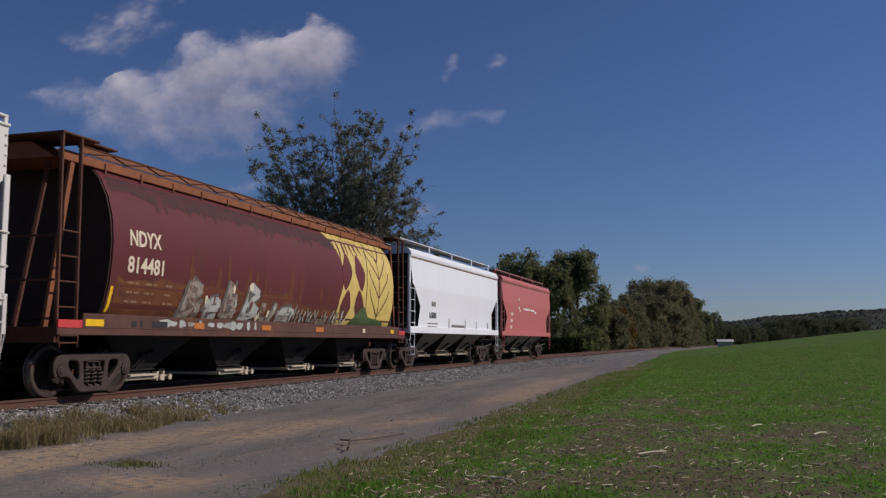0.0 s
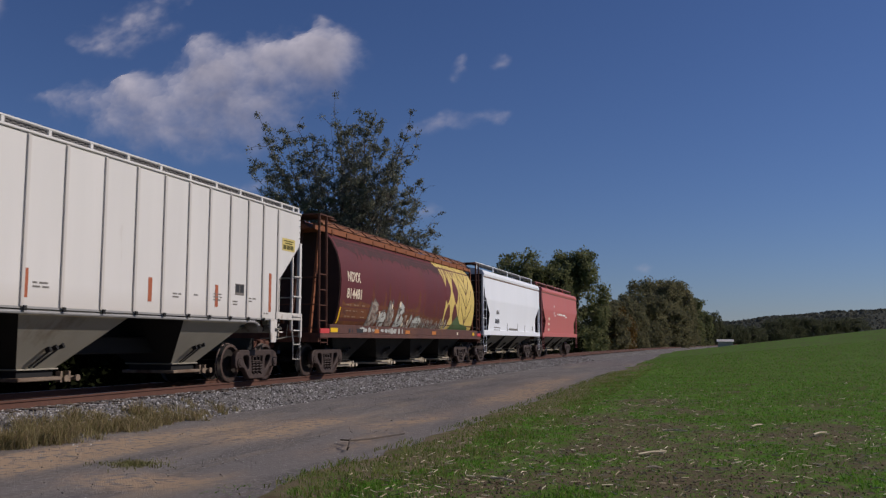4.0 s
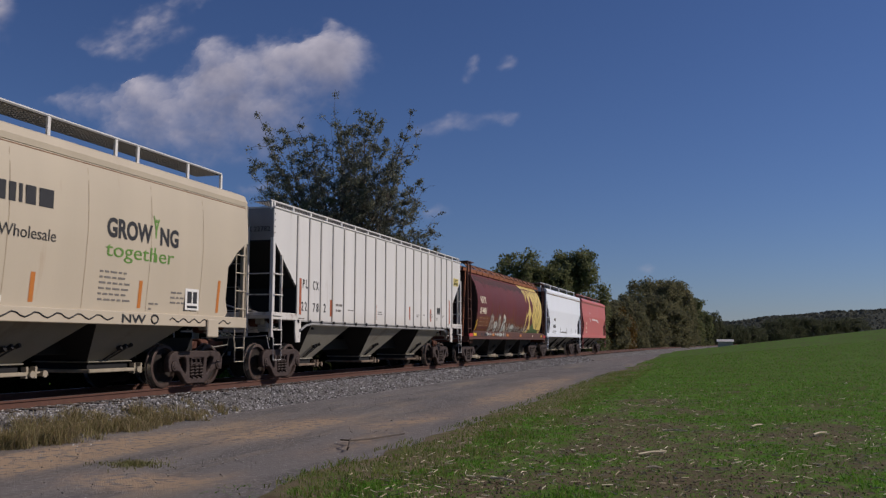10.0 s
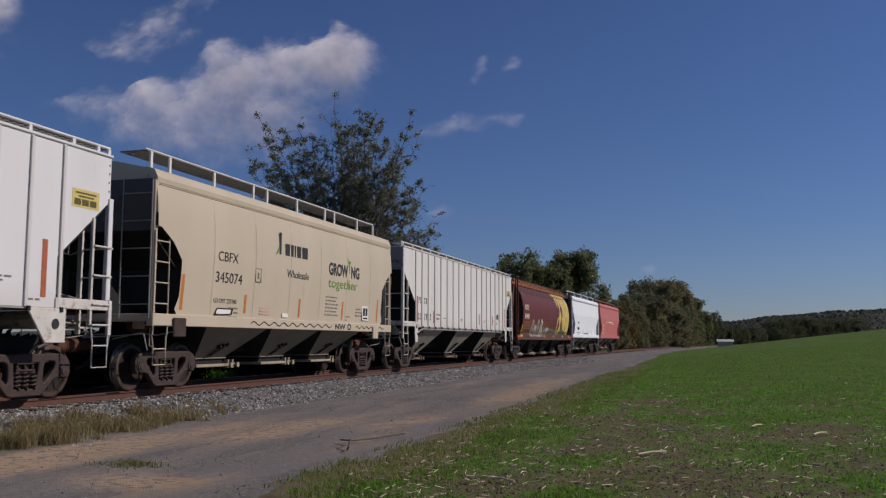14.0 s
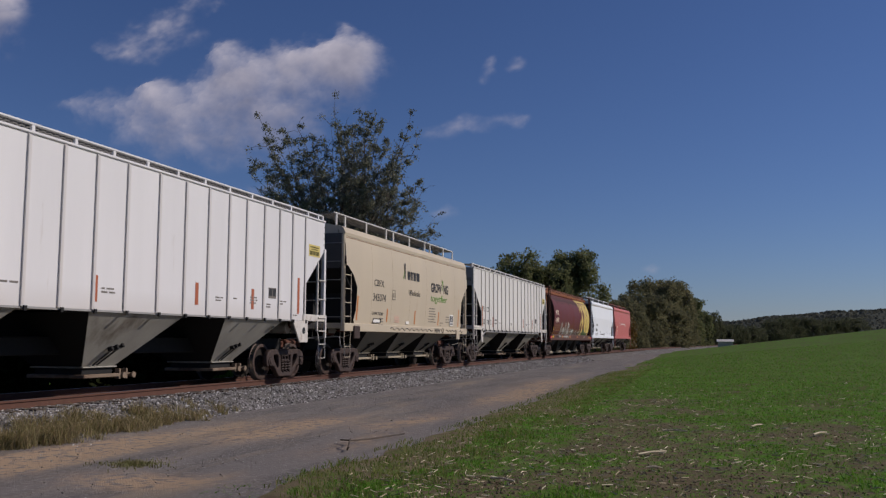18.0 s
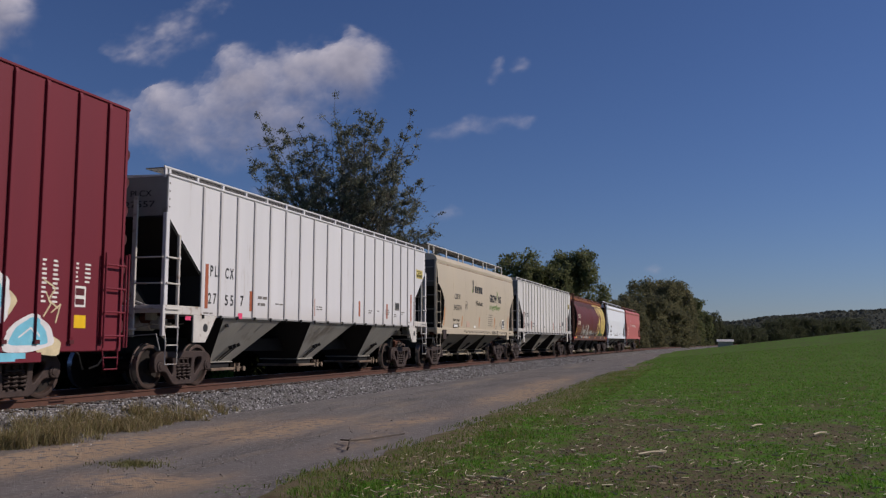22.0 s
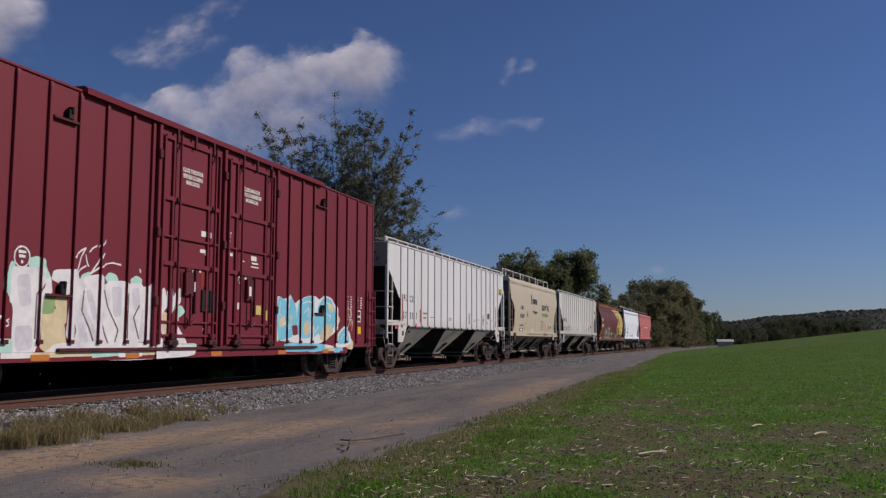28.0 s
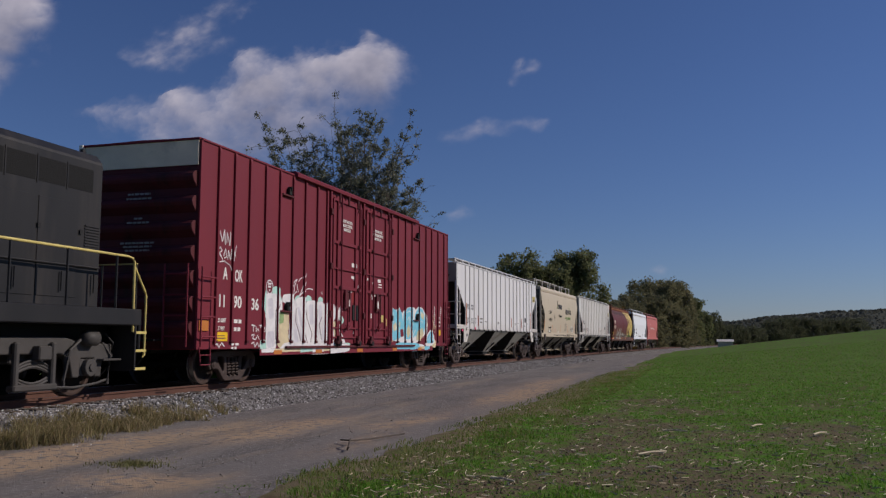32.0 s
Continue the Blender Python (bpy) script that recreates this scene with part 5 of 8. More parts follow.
def end_gear(car, half, x, zsill, ztop, mat, dark, brake=True, tall=False):
    """Each end: end sill, ladders on the side and the end, corner posts, stirrups; a brake wheel on one."""
    for s in (-1, 1):
        y = s * half
        a, b = sorted((y, y - s * 0.12))
        part("end_sill", bars((-x, x, a, b, zsill - 0.16, zsill)), worn_white if mat is white_paint else mat, car, bevel=0.012)
        for q in (1, -1):
            part("corner_post", bars((q * x - 0.06, q * x + 0.03, a, b, zsill, ztop)), mat, car, bevel=0.01)
            y0, y1 = sorted((y - s * 0.03, y - s * 0.50))
            if tall:
                # flat bar stiles, three rungs and a fold-over top hold
                inner = y - s * 0.50
                part("ladder_stile", bars((q * x - 0.03, q * x + 0.03, *sorted((inner - 0.028, inner + 0.028)), zsill - 0.45, 3.15)), worn_white, car, bevel=0.008)
                part("ladder_stile", bars((q * x - 0.02, q * x + 0.045, *sorted((y - 0.045, y + 0.045)), 1.08, zsill)), mat, car, bevel=0.008)
                for z in (2.65, 2.13, 1.62, 1.26):
                    part("ladder_rung", rods(0.018, [(q * (x + 0.05), y0, z), (q * (x + 0.05), y1, z)]), worn_white, car)
                stirrup(car, y0, y1, q * (x + 0.05), 1.24, worn_white, 0.52)
                for k2, z in enumerate((3.66, 3.82, 3.98, 4.14)):
                    part("rivet", bars((q * (x + 0.001) - 0.008, q * (x + 0.001) + 0.008, *sorted((y - s * 0.10, y - s * 0.13)), z, z + 0.03)), grey_letter, car)
                continue
            ladder(car, y0, y1, q * (x + 0.05), zsill - 0.42, zsill + (ztop - zsill) * (0.86 if ztop < 3.8 else 0.62), 5, mat)
            stirrup(car, y0, y1, q * (x + 0.05), zsill - 0.42, mat, 0.52)
        x0, x1 = sorted((x * 0.55, x))
        if tall:
            part("end_stile", bars((x * 0.55 - 0.05, x * 0.55 + 0.05, *sorted((y + s * 0.01, y + s * 0.06)), 1.10, 3.90)), worn_white, car, bevel=0.008)
            for z in (2.65, 2.13, 1.62):
                part("ladder_rung", rods(0.018, [(x * 0.55, y + s * 0.05, z), (x, y + s * 0.05, z)]), worn_white, car)
            part("end_brace", rods(0.02, [(x * 0.55, y + s * 0.04, 1.72), (-0.2, y - s * 0.1, 2.0)], [(x * 0.9, y + s * 0.02, 1.62), (0.5, y - s * 0.2, 1.85)]), worn_white, car)
            part("crossover_step", bars((-0.9, 0.9, *sorted((y + s * 0.0, y + s * 0.22)), 1.20, 1.24)), worn_white, car, bevel=0.008)
            part("brake_reservoir", rods(0.16, [(-0.2, y - s * 0.75, 1.35), (0.75, y - s * 0.75, 1.35)], sides=14), worn_white, car)
            part("brake_valve", bars((0.85, 1.1, *sorted((y - s * 0.5, y - s * 0.8)), 1.22, 1.50), (0.95, 1.3, *sorted((y - s * 0.6, y - s * 0.66)), 1.30, 1.36)), end_grey, car, bevel=0.03)
        else:
            ladder(car, x0, x1, y + s * 0.05, zsill - 0.1, ztop, 5, worn_white if mat is white_paint else end_grey, "end_ladder", "x", 0.013)
        part("uncoupling_lever", rods(0.014, [(x - 0.02, y + s * 0.02, 0.80), (x - 0.04, y + s * 0.12, 1.12), (0.9, y + s * 0.16, 1.08), (0.2, y + s * 0.30, 1.05)]), end_grey, car)
        bm = bmesh.new()
        c = y - s * 0.62
        lathe_x(bm, [(-0.95, 0.02), (-0.94, 0.14), (-0.62, 0.15), (-0.60, 0.05), (-0.2, 0.05)], 12)
        bmesh.ops.translate(bm, verts=bm.verts, vec=(1.55, c, zsill - 0.22))
        part("brake_cylinder", bm, rust_dark, car)
        part("brake_valve", bars((0.95, 1.12, c - 0.42, c - 0.22, zsill - 0.30, zsill - 0.08), (1.0, 1.08, c - 0.22, c + 0.3, zsill - 0.24, zsill - 0.20)), hopper_grey, car, bevel=0.02)
        part("brake_pipe", rods(0.014, [(1.2, y - s * 1.2, zsill - 0.35), (1.25, y - s * 0.6, zsill - 0.42), (1.1, y - s * 0.25, zsill - 0.38), (0.6, y - s * 0.1, zsill - 0.5)], [(1.3, y - s * 0.3, zsill - 0.28), (1.28, y - s * 0.32, zsill - 0.62), (1.1, y - s * 0.7, zsill - 0.68)]), hopper_grey, car)
        for q in (-1, 1):
            bm = bmesh.new()
            slab_x(bm, [(y - s * 0.05, zsill), (y - s * 0.05, zsill + 0.9), (y - s * 0.95, zsill)], q * 0.5 - 0.03, q * 0.5 + 0.03)
            part("end_gusset", bm, dark, car)
        part("end_platform", bars((-x + 0.1, x - 0.1, *sorted((y - s * 0.14, y - s * 1.25)), zsill - 0.10, zsill - 0.06)), dark, car)
    if brake:
        bm = bmesh.new()
        ring = [(0.55 + 0.28 * math.cos(a), half + 0.10, zsill + 1.15 + 0.28 * math.sin(a)) for a in [2 * math.pi * k / 16 for k in range(17)]]
        tube(bm, ring, 0.016, 5)
        for a in (0.3, 2.4, 4.5):
            tube(bm, [(0.55, half + 0.06, zsill + 1.15), (0.55 + 0.28 * math.cos(a), half + 0.10, zsill + 1.15 + 0.28 * math.sin(a))], 0.012, 5)
        part("brake_wheel", bm, end_grey, car)


def ribbed_hopper(name, label, s_mid, number, fit_numbers, k):
    """The white three-bay covered hopper with outside posts."""
    car = thing(name, label, "railcar", group="freight cars of the train")
    half, X, Z0, Z1 = 8.06 * k, 1.50, 1.53, 4.32
    paint = cool_white if number == "27557" else white_paint
    running_gear(car, half, 1.46, black_steel_and_shade)
    cut = lerp_table([(Z0, half - 1.36), (2.39, half - 1.36), (3.5, half - 0.07), (Z1, half - 0.07)])
    part("body", side_body(lambda z: X, cut, [Z0, 2.39, 3.5, Z1]), [paint, black_steel_and_shade], car)
    # slope sheets coloured black for the shade they lie in
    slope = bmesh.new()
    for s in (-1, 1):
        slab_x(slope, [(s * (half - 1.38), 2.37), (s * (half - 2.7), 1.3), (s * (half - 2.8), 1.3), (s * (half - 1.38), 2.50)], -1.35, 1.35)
    part("slope_sheet", slope, black_steel_and_shade, car)
    for s in (-1, 1):
        a, b = sorted((s * (half - 0.075), s * (half - 0.055)))
        part("end_panel", bars((-X + 0.02, X - 0.02, a, b, 3.5, Z1 - 0.02)), end_grey, car)
        if s < 0:
            if number == "22782":
                end_lettering("PLCX " + number, 0.45, -half + 0.055, 3.72, 0.13, 0.95, car, black_letter)
            else:
                end_lettering("PLCX", 0.62, -half + 0.055, 3.90, 0.13, 0.50, car, black_letter)
                end_lettering(number, 0.48, -half + 0.055, 3.68, 0.13, 0.72, car, black_letter)
        # black plate that paints the shade under the end panel
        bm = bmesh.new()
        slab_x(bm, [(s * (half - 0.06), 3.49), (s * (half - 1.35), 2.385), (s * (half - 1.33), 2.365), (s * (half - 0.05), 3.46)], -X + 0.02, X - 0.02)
        part("end_slope", bm, black_steel_and_shade, car)
    ys = [(q + 0.03) * k / 1.03 for q in (-6.98, -6.27, -5.55, -4.76, -3.97, -3.15, -2.32, -1.48, -0.60, 0.40, 1.32, 2.20, 3.05, 3.84, 4.70, 5.50, 6.22, 6.97)]
    post = None
    for s in (1, -1):
        for y in ys:
            if post is None:
                bm = bmesh.new()
                slab_y(bm, [(0, -1.30), (0.024, -1.30), (0.034, -1.24), (0.034, 1.44), (0.0, 1.47)], -0.035, 0.035)
                post = mesh_of("side_post", bm, paint, 0.004)
            part("side_post", post, None, car, at=pose(s * (X + 0.001), y, 2.83, 0, 0, 0 if s > 0 else 180))
        for e in (-1, 1):
            part("side_sill", bars((*sorted((s * (X - 0.05), s * (X + 0.03))), *sorted((e * half, e * (half - 1.38))), 1.52, 1.70)), worn_white, car, bevel=0.01)
        part("side_flange", bars((*sorted((s * (X - 0.08), s * (X + 0.002))), -half + 1.38, half - 1.38, 1.495, 1.529)), end_grey, car)
        part("top_chord", bars((*sorted((s * (X - 0.05), s * (X + 0.034))), -half + 0.05, half - 0.05, 4.30, 4.35)), paint, car, bevel=0.012)
        for y in ys:
            foot = TRUCK.setdefault("foot", mesh_of("post_foot", bars((0.0, 0.03, 0.01, 0.075, 1.46, 1.54)), black_steel_and_shade))
            part("post_foot", foot, None, car, at=pose(s * (X + 0.031) - (0.03 if s < 0 else 0), y, 0))
        x = s * (X - 0.01)
        if number == "22782":
            part("air_pipe", rods(0.032, [(x, -half + 1.5, 1.22), (x, -half + 2.0, 1.40), (x, -half + 2.3, 1.44), (x, half - 2.4, 1.44), (x, half - 2.2, 1.36)], sides=8), end_grey, car)
        for y in (-6.70 * k, 6.62 * k):
            bm = bmesh.new()
            e = 1 if y > 0 else -1
            slab_x(bm, [(y - e * 0.55, 1.52), (y + e * 0.35, 1.52), (y + e * 0.35, 0.95), (y - e * 0.12, 0.95)] if number == "27557" else [(y - 0.17, 1.52), (y + 0.17, 1.52), (y + 0.17, 1.25), (y + 0.12, 0.95), (y - 0.12, 0.95), (y - 0.17, 1.25)], *sorted((s * (X + 0.0), s * (X + 0.04))))
            jp = part("jacking_plate", bm, worn_white, car, bevel=0.008)
            bm = bmesh.new()
            tube(bm, [(s * (X + 0.03), y + 0.1, 1.26), (s * (X + 0.046), y + 0.1, 1.26)], 0.09 if number == "27557" else 0.05, 12)
            part("lifting_hole", bm, black_letter, jp)
    roof(car, half - 0.06, [(-X, Z1 - 0.04), (-X, Z1 + 0.01), (-0.5, 4.36), (0.5, 4.36), (X, Z1 + 0.01), (X, Z1 - 0.04)], paint)
    part("hatch_trough", bars((-0.42, 0.42, -half + 0.8, half - 0.8, 4.36, 4.46)), paint, car, bevel=0.03)
    roof_walk(car, half - 0.04, 0.98, 1.42, 4.49, paint, [-half + 0.06] + [(-7.87 + 14.95 * q / 15) * k for q in range(16)] + [half - 0.36, half - 0.06], 4.27, fine=False)
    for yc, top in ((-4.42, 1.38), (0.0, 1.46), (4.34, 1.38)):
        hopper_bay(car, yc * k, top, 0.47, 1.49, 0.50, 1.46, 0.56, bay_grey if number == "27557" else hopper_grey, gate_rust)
    end_gear(car, half, X, 1.70, 3.55, paint, black_steel_and_shade, tall=True)
    face = lambda z: X
    for text, y, z, w in fit_numbers:
        lettering("lettering", text, (y + 0.14) * k, z, 0.24, car, black_letter, face, w, bold=0.015)
    tape = [(-6.68, 1.68, 2.64), (-4.82, 1.68, 2.15), (-1.48, 1.67, 2.14), (1.65, 1.74, 2.21), (3.96, 1.73, 2.21), (6.31, 1.69, 2.64)]
    for y, z0, z1 in tape:
        y = (y + 0.14) * k
        part("reflector", bars((X, X + 0.005, y - 0.06, y + 0.06, z0, z1)), dull_tape, car)
    for y0, rows, w, z in ((-1.75, 1, 0.50, 1.58), (0.53, 2, 0.50, 2.02), (1.38, 1, 0.40, 1.90), (3.7, 2, 0.45, 1.92), (7.4, 2, 0.4, 1.94), (8.13, 1, 0.25, 1.95), (8.86, 3, 0.36, 2.01), (9.65, 2, 0.24, 1.88), (10.32, 2, 0.34, 1.98), (10.98, 1, 0.40, 1.65)):
        text_lines(car, grey_letter, face, (y0 - 4.88) * k, z, w, rows, 0.16 if y0 == 0.53 else 0.065, 0.065 if y0 == 0.53 else 0.03, seed=int(y0 * 10))
    dp = part("data_panel", bars((X, X + 0.005, 4.86 * k, 5.24 * k, 2.03, 2.29)), grey_letter, car)
    part("data_field", bars((X, X + 0.008, 4.88 * k, 5.03 * k, 2.09, 2.27), (X, X + 0.008, 5.07 * k, 5.22 * k, 2.09, 2.27)), black_letter, dp)
    if number == "27557":
        part("sticker", bars((X, X + 0.005, -5.24 * k, -5.05 * k, 1.49, 1.62)), pink_tape, car)
        part("sticker", bars((X + 0.03, X + 0.036, -7.55, -7.35, 1.41, 1.495)), pink_tape, car)
    sign = part("notice", bars((X, X + 0.005, 7.02 * k, 7.70 * k, 3.28, 3.60)), yellow_paint, car, "yellow notice plate")
    for a, b, w in ((3.52, 3.55, 0.54), (3.46, 3.49, 0.40)):
        part("print_bar", bars((X, X + 0.008, 7.36 * k - w / 2, 7.36 * k + w / 2, a, b)), olive_ink, sign)
    for j in range(3):
        y = 7.07 * k + 0.20 * j
        part("print_bar", bars((X, X + 0.008, y, y + 0.17, 3.32, 3.43)), olive_ink, sign)
    rolling.append((car, s_mid))
    return car


def barrel_hopper():
    """The maroon cylindrical covered hopper with rusty roof walk, wheat painting and sprayed tags."""
    car = thing("cylindrical_hopper", "maroon cylindrical covered hopper with rusty roof and wheat painting", "railcar", group="freight cars of the train")
    mid, half = 22.60, 8.58
    running_gear(car, half, 1.57, black_steel_and_shade)
    sect = [(1.12, 1.25), (1.33, 1.38), (1.46, 1.62), (1.55, 2.0), (1.595, 2.4), (1.61, 2.8), (1.57, 3.2), (1.46, 3.6), (1.29, 3.92), (1.08, 4.16), (0.8, 4.33), (0.4, 4.42)]
    face = lerp_table([(z, x) for x, z in sect])
    bm = bmesh.new()
    slab_y(bm, sect + [(-x, z) for x, z in sect[::-1]], -7.30, 7.30)
    body = part("body", bm, maroon_paint, car)
    body.data.shade_smooth()
    body.data.set_sharp_from_angle(angle=radians(40))
    for s in (-1, 1):
        bm = bmesh.new()
        slab_y(bm, [(x * 0.985, z) for x, z in sect[1:]] + [(-x * 0.985, z) for x, z in sect[:0:-1]], *sorted((s * 7.301, s * 7.34)))
        part("end_bulkhead", bm, black_steel_and_shade if s > 0 else material("end_brown", (0.045, 0.022, 0.018), 0.7, vary=0.3, scale=3, dirt=(0.02, 0.015, 0.014), dirt_amount=0.3), car)
    for s in (1, -1):
        part("side_sill", bars((*sorted((s * 1.40, s * 1.56)), -half, half, 1.08, 1.20), (*sorted((s * 1.50, s * 1.56)), -half + 0.62, half - 0.62, 1.20, 1.46)), material("sill_brown", (0.10, 0.045, 0.035), 0.6, vary=0.3, scale=4, dirt=(0.16, 0.07, 0.035), dirt_amount=0.35, bump=0.05), car, bevel=0.01)
        part("roof_fascia", bars((*sorted((s * 1.10, s * 1.17)), -half + 0.35, half - 0.35, 4.14, 4.32)), rust_orange, car, bevel=0.01)
        edge = bmesh.new()
        slab_y(edge, [(s * 1.18, 4.325), (s * 1.20, 4.33), (s * 1.06, 4.49), (s * 1.04, 4.48)], -half + 0.9, half - 0.9)
        part("roof_walk", edge, rust_mid, car)
        for k in range(14):
            y0, y1 = -7.6 + 15.2 * k / 14, -7.6 + 15.2 * (k + 1) / 14
            lo, hi = s * 1.215, s * 1.085
            part("walk_bracket", rods(0.016, [(lo, y0, 4.335), (hi, y1 - 0.28, 4.48), (lo, y1, 4.335)], sides=5), rust_dark, car)
        for k in range(14):
            y = -7.6 + 15.2 * (k + 0.5) / 14
            part("fascia_clip", bars((*sorted((s * 1.17, s * 1.19)), y - 0.018, y + 0.018, 4.08, 4.26)), rust_mid, car)
        part("top_edge", bars((*sorted((s * 1.02, s * 1.08)), -half + 0.9, half - 0.9, 4.485, 4.515)), rust_dark, car, bevel=0.01)
    roof(car, half - 0.3, [(-1.08, 4.17), (-0.55, 4.47), (0.55, 4.47), (1.08, 4.17)], rust_orange)
    for k in range(4):
        part("hatch", bars((-0.4, 0.4, -6.6 + 3.5 * k, -3.9 + 3.5 * k, 4.47, 4.56)), rust_orange, car, bevel=0.03)
    part("roof_platform", bars((-1.5, 1.5, -half, -half + 0.95, 4.50, 4.54)), rust_dark, car, bevel=0.01)
    part("roof_platform", bars((-1.5, 1.5, half - 0.95, half, 4.50, 4.54)), rust_dark, car, bevel=0.01)
    part("hatch_lever", bars((0.8, 1.15, -half + 1.0, -half + 1.9, 4.56, 4.60)), rust_dark, car, bevel=0.01)
    for s in (-1, 1):
        y = s * half
        for q in (1, -1):
            for dy in (0.03, 0.50):
                part("end_post", rods(0.036, [(q * 1.5, y - s * dy, 1.2), (q * 1.46, y - s * dy, 4.50)]), rust_dark, car)
            for z in (1.55, 1.98, 2.41, 2.84):
                part("ladder_rung", rods(0.016, [(q * 1.5, y - s * 0.03, z), (q * 1.5, y - s * 0.50, z)]), rust_dark, car)
            part("diagonal_brace", bars((q * 1.2 - 0.03, q * 1.2 + 0.03, -0.05, 0.05, 0.0, 2.95)), rust_orange, car, at=pose(0, y - s * 0.1, 1.2, s * 9.5))
            part("inner_post", rods(0.045, [(q * 0.55, y - s * 0.1, 1.1), (q * 0.62, y - s * 0.75, 4.45)]), rust_dark, car)
            part("corner_patch", bars((*sorted((q * 1.50, q * 1.565)), *sorted((y - s * 0.01, y - s * 0.60)), 1.205, 1.34)), red_tape, car)
            stirrup(car, *sorted((y - s * 0.05, y - s * 0.55)), q * 1.54, 1.15, rust_dark, 0.95)
        part("end_sill", bars((-1.5, 1.5, *sorted((y, y - s * 0.1)), 0.95, 1.22)), rust_dark, car, bevel=0.01)
        part("end_platform", bars((-1.4, 1.4, *sorted((y - s * 0.1, y - s * 1.3)), 1.10, 1.14)), black_steel_and_shade, car)
        part("cross_rail", rods(0.02, [(-1.45, y, 2.0), (1.45, y, 2.0)], [(-1.45, y, 2.75), (1.45, y, 2.75)]), rust_dark, car)
    for yc in (-5.25, -1.75, 1.75, 5.25):
        hopper_bay(car, yc, 1.7, 0.5, 1.24, 0.42, 1.15, 0.72, black_steel_and_shade, tan_paint)
        part("gate_chute", bars((-0.9, 0.9, yc - 0.45, yc + 0.45, 0.28, 0.32)), tan_paint, car)
    tapes = [(14.70, 15.18, yellow_tape), (18.05, 18.42, orange_tape), (20.95, 21.40, orange_tape), (23.95, 24.45, orange_tape), (27.3, 27.5, cream_letter), (29.75, 30.05, yellow_tape)]
    for y0, y1, m in tapes:
        part("reflector", bars((1.562, 1.567, y0 - mid, y1 - mid, 1.24, 1.36)), m, car)
    lettering("lettering", "NDYX", 15.78 - mid, 2.76, 0.30, car, cream_letter, face, 0.98, bold=0.03)
    lettering("lettering", "814481", 15.75 - mid, 2.26, 0.30, car, cream_letter, face, 1.12, bold=0.03)
    for k, (y, w) in enumerate(((15.8, 0.5), (16.35, 0.45), (17.0, 0.35))):
        text_lines(car, stencil_brown, face, y - mid, 2.06, w, 3, 0.17, 0.05, seed=k)
    for k, y in enumerate((15.98, 16.25, 16.6)):
        part("stencil", bars((1.562, 1.566, y - mid, y + (0.14, 0.05, 0.5)[k] - mid, 1.24, 1.36)), black_letter, car)
    rolling.append((car, mid))
    return car, face, mid


def smooth_hopper(name, label, mid, half, paint, z_top, cut, face, top_mat, hoppers):
    """A smooth-sided covered hopper whose ends are cut back below the shoulder."""
    car = thing(name, label, "railcar", group="freight cars of the train")
    running_gear(car, half, 1.24, black_steel_and_shade)
    zs = sorted({z for z, _ in cut} | {1.55, 1.9, 2.3, 2.6, 2.9, 3.2, 3.5, 3.8, 4.0, z_top})
    body = part("body", side_body(face, lerp_table(cut), zs), [paint, black_steel_and_shade], car)
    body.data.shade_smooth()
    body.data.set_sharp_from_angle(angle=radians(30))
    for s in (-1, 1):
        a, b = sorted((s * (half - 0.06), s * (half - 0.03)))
        # end slopes, and most end panels, have their shade put into the colour
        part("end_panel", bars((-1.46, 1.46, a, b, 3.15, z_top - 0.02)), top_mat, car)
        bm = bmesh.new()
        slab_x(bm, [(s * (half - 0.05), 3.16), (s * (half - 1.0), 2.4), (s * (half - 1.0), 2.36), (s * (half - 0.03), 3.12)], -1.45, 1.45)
        part("end_slope", bm, black_steel_and_shade, car)
    for s in (1, -1):
        part("side_sill", bars((*sorted((s * 1.42, s * 1.57)), -half, half, 1.28, 1.52)), paint, car, bevel=0.012)
        e = face(z_top)
        bm = bmesh.new()
        slab_y(bm, [(s * (e - 0.1), z_top - 0.12), (s * (e + 0.03), z_top - 0.10), (s * (e + 0.045), z_top), (s * (e - 0.04), z_top + 0.16), (s * (e - 0.25), z_top + 0.24)], -half + 0.04, half - 0.04)
        part("top_chord", bm, paint, car)
    e = face(z_top)
    roof(car, half - 0.05, [(-e + 0.2, z_top - 0.05), (-e + 0.2, z_top + 0.2), (-0.5, z_top + 0.38), (0.5, z_top + 0.38), (e - 0.2, z_top + 0.2), (e - 0.2, z_top - 0.05)], paint)
    # thin brown bar added to draw the shadow line under the top chord
    for s in (1, -1):
        part("chord_shadow_line", bars((*sorted((s * (e - 0.02), s * (e + 0.022))), -half + 0.05, half - 0.05, z_top - 0.165, z_top - 0.125)), stencil_brown, car)
    part("hatch_trough", bars((-0.35, 0.35, -half + 0.7, half - 0.7, z_top + 0.38, z_top + 0.46)), paint, car, bevel=0.03)
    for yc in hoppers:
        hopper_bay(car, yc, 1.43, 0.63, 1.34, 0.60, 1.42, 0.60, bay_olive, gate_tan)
    rolling.append((car, mid - (0.76 if mid < 0 else 0.0)))
    return car
barrel, barrel_face, BARREL_MID = barrel_hopper()
ribbed_hopper("ribbed_hopper", "white rib-sided covered hopper with clean black reporting marks", 4.44, "22782", [("P L", -6.55, 2.39, 0.29), ("C X", -5.95, 2.38, 0.35), ("2 2", -6.61, 1.79, 0.32), ("7 8", -5.94, 1.78, 0.35), ("2", -5.29, 1.79, 0.14)], 1.045)
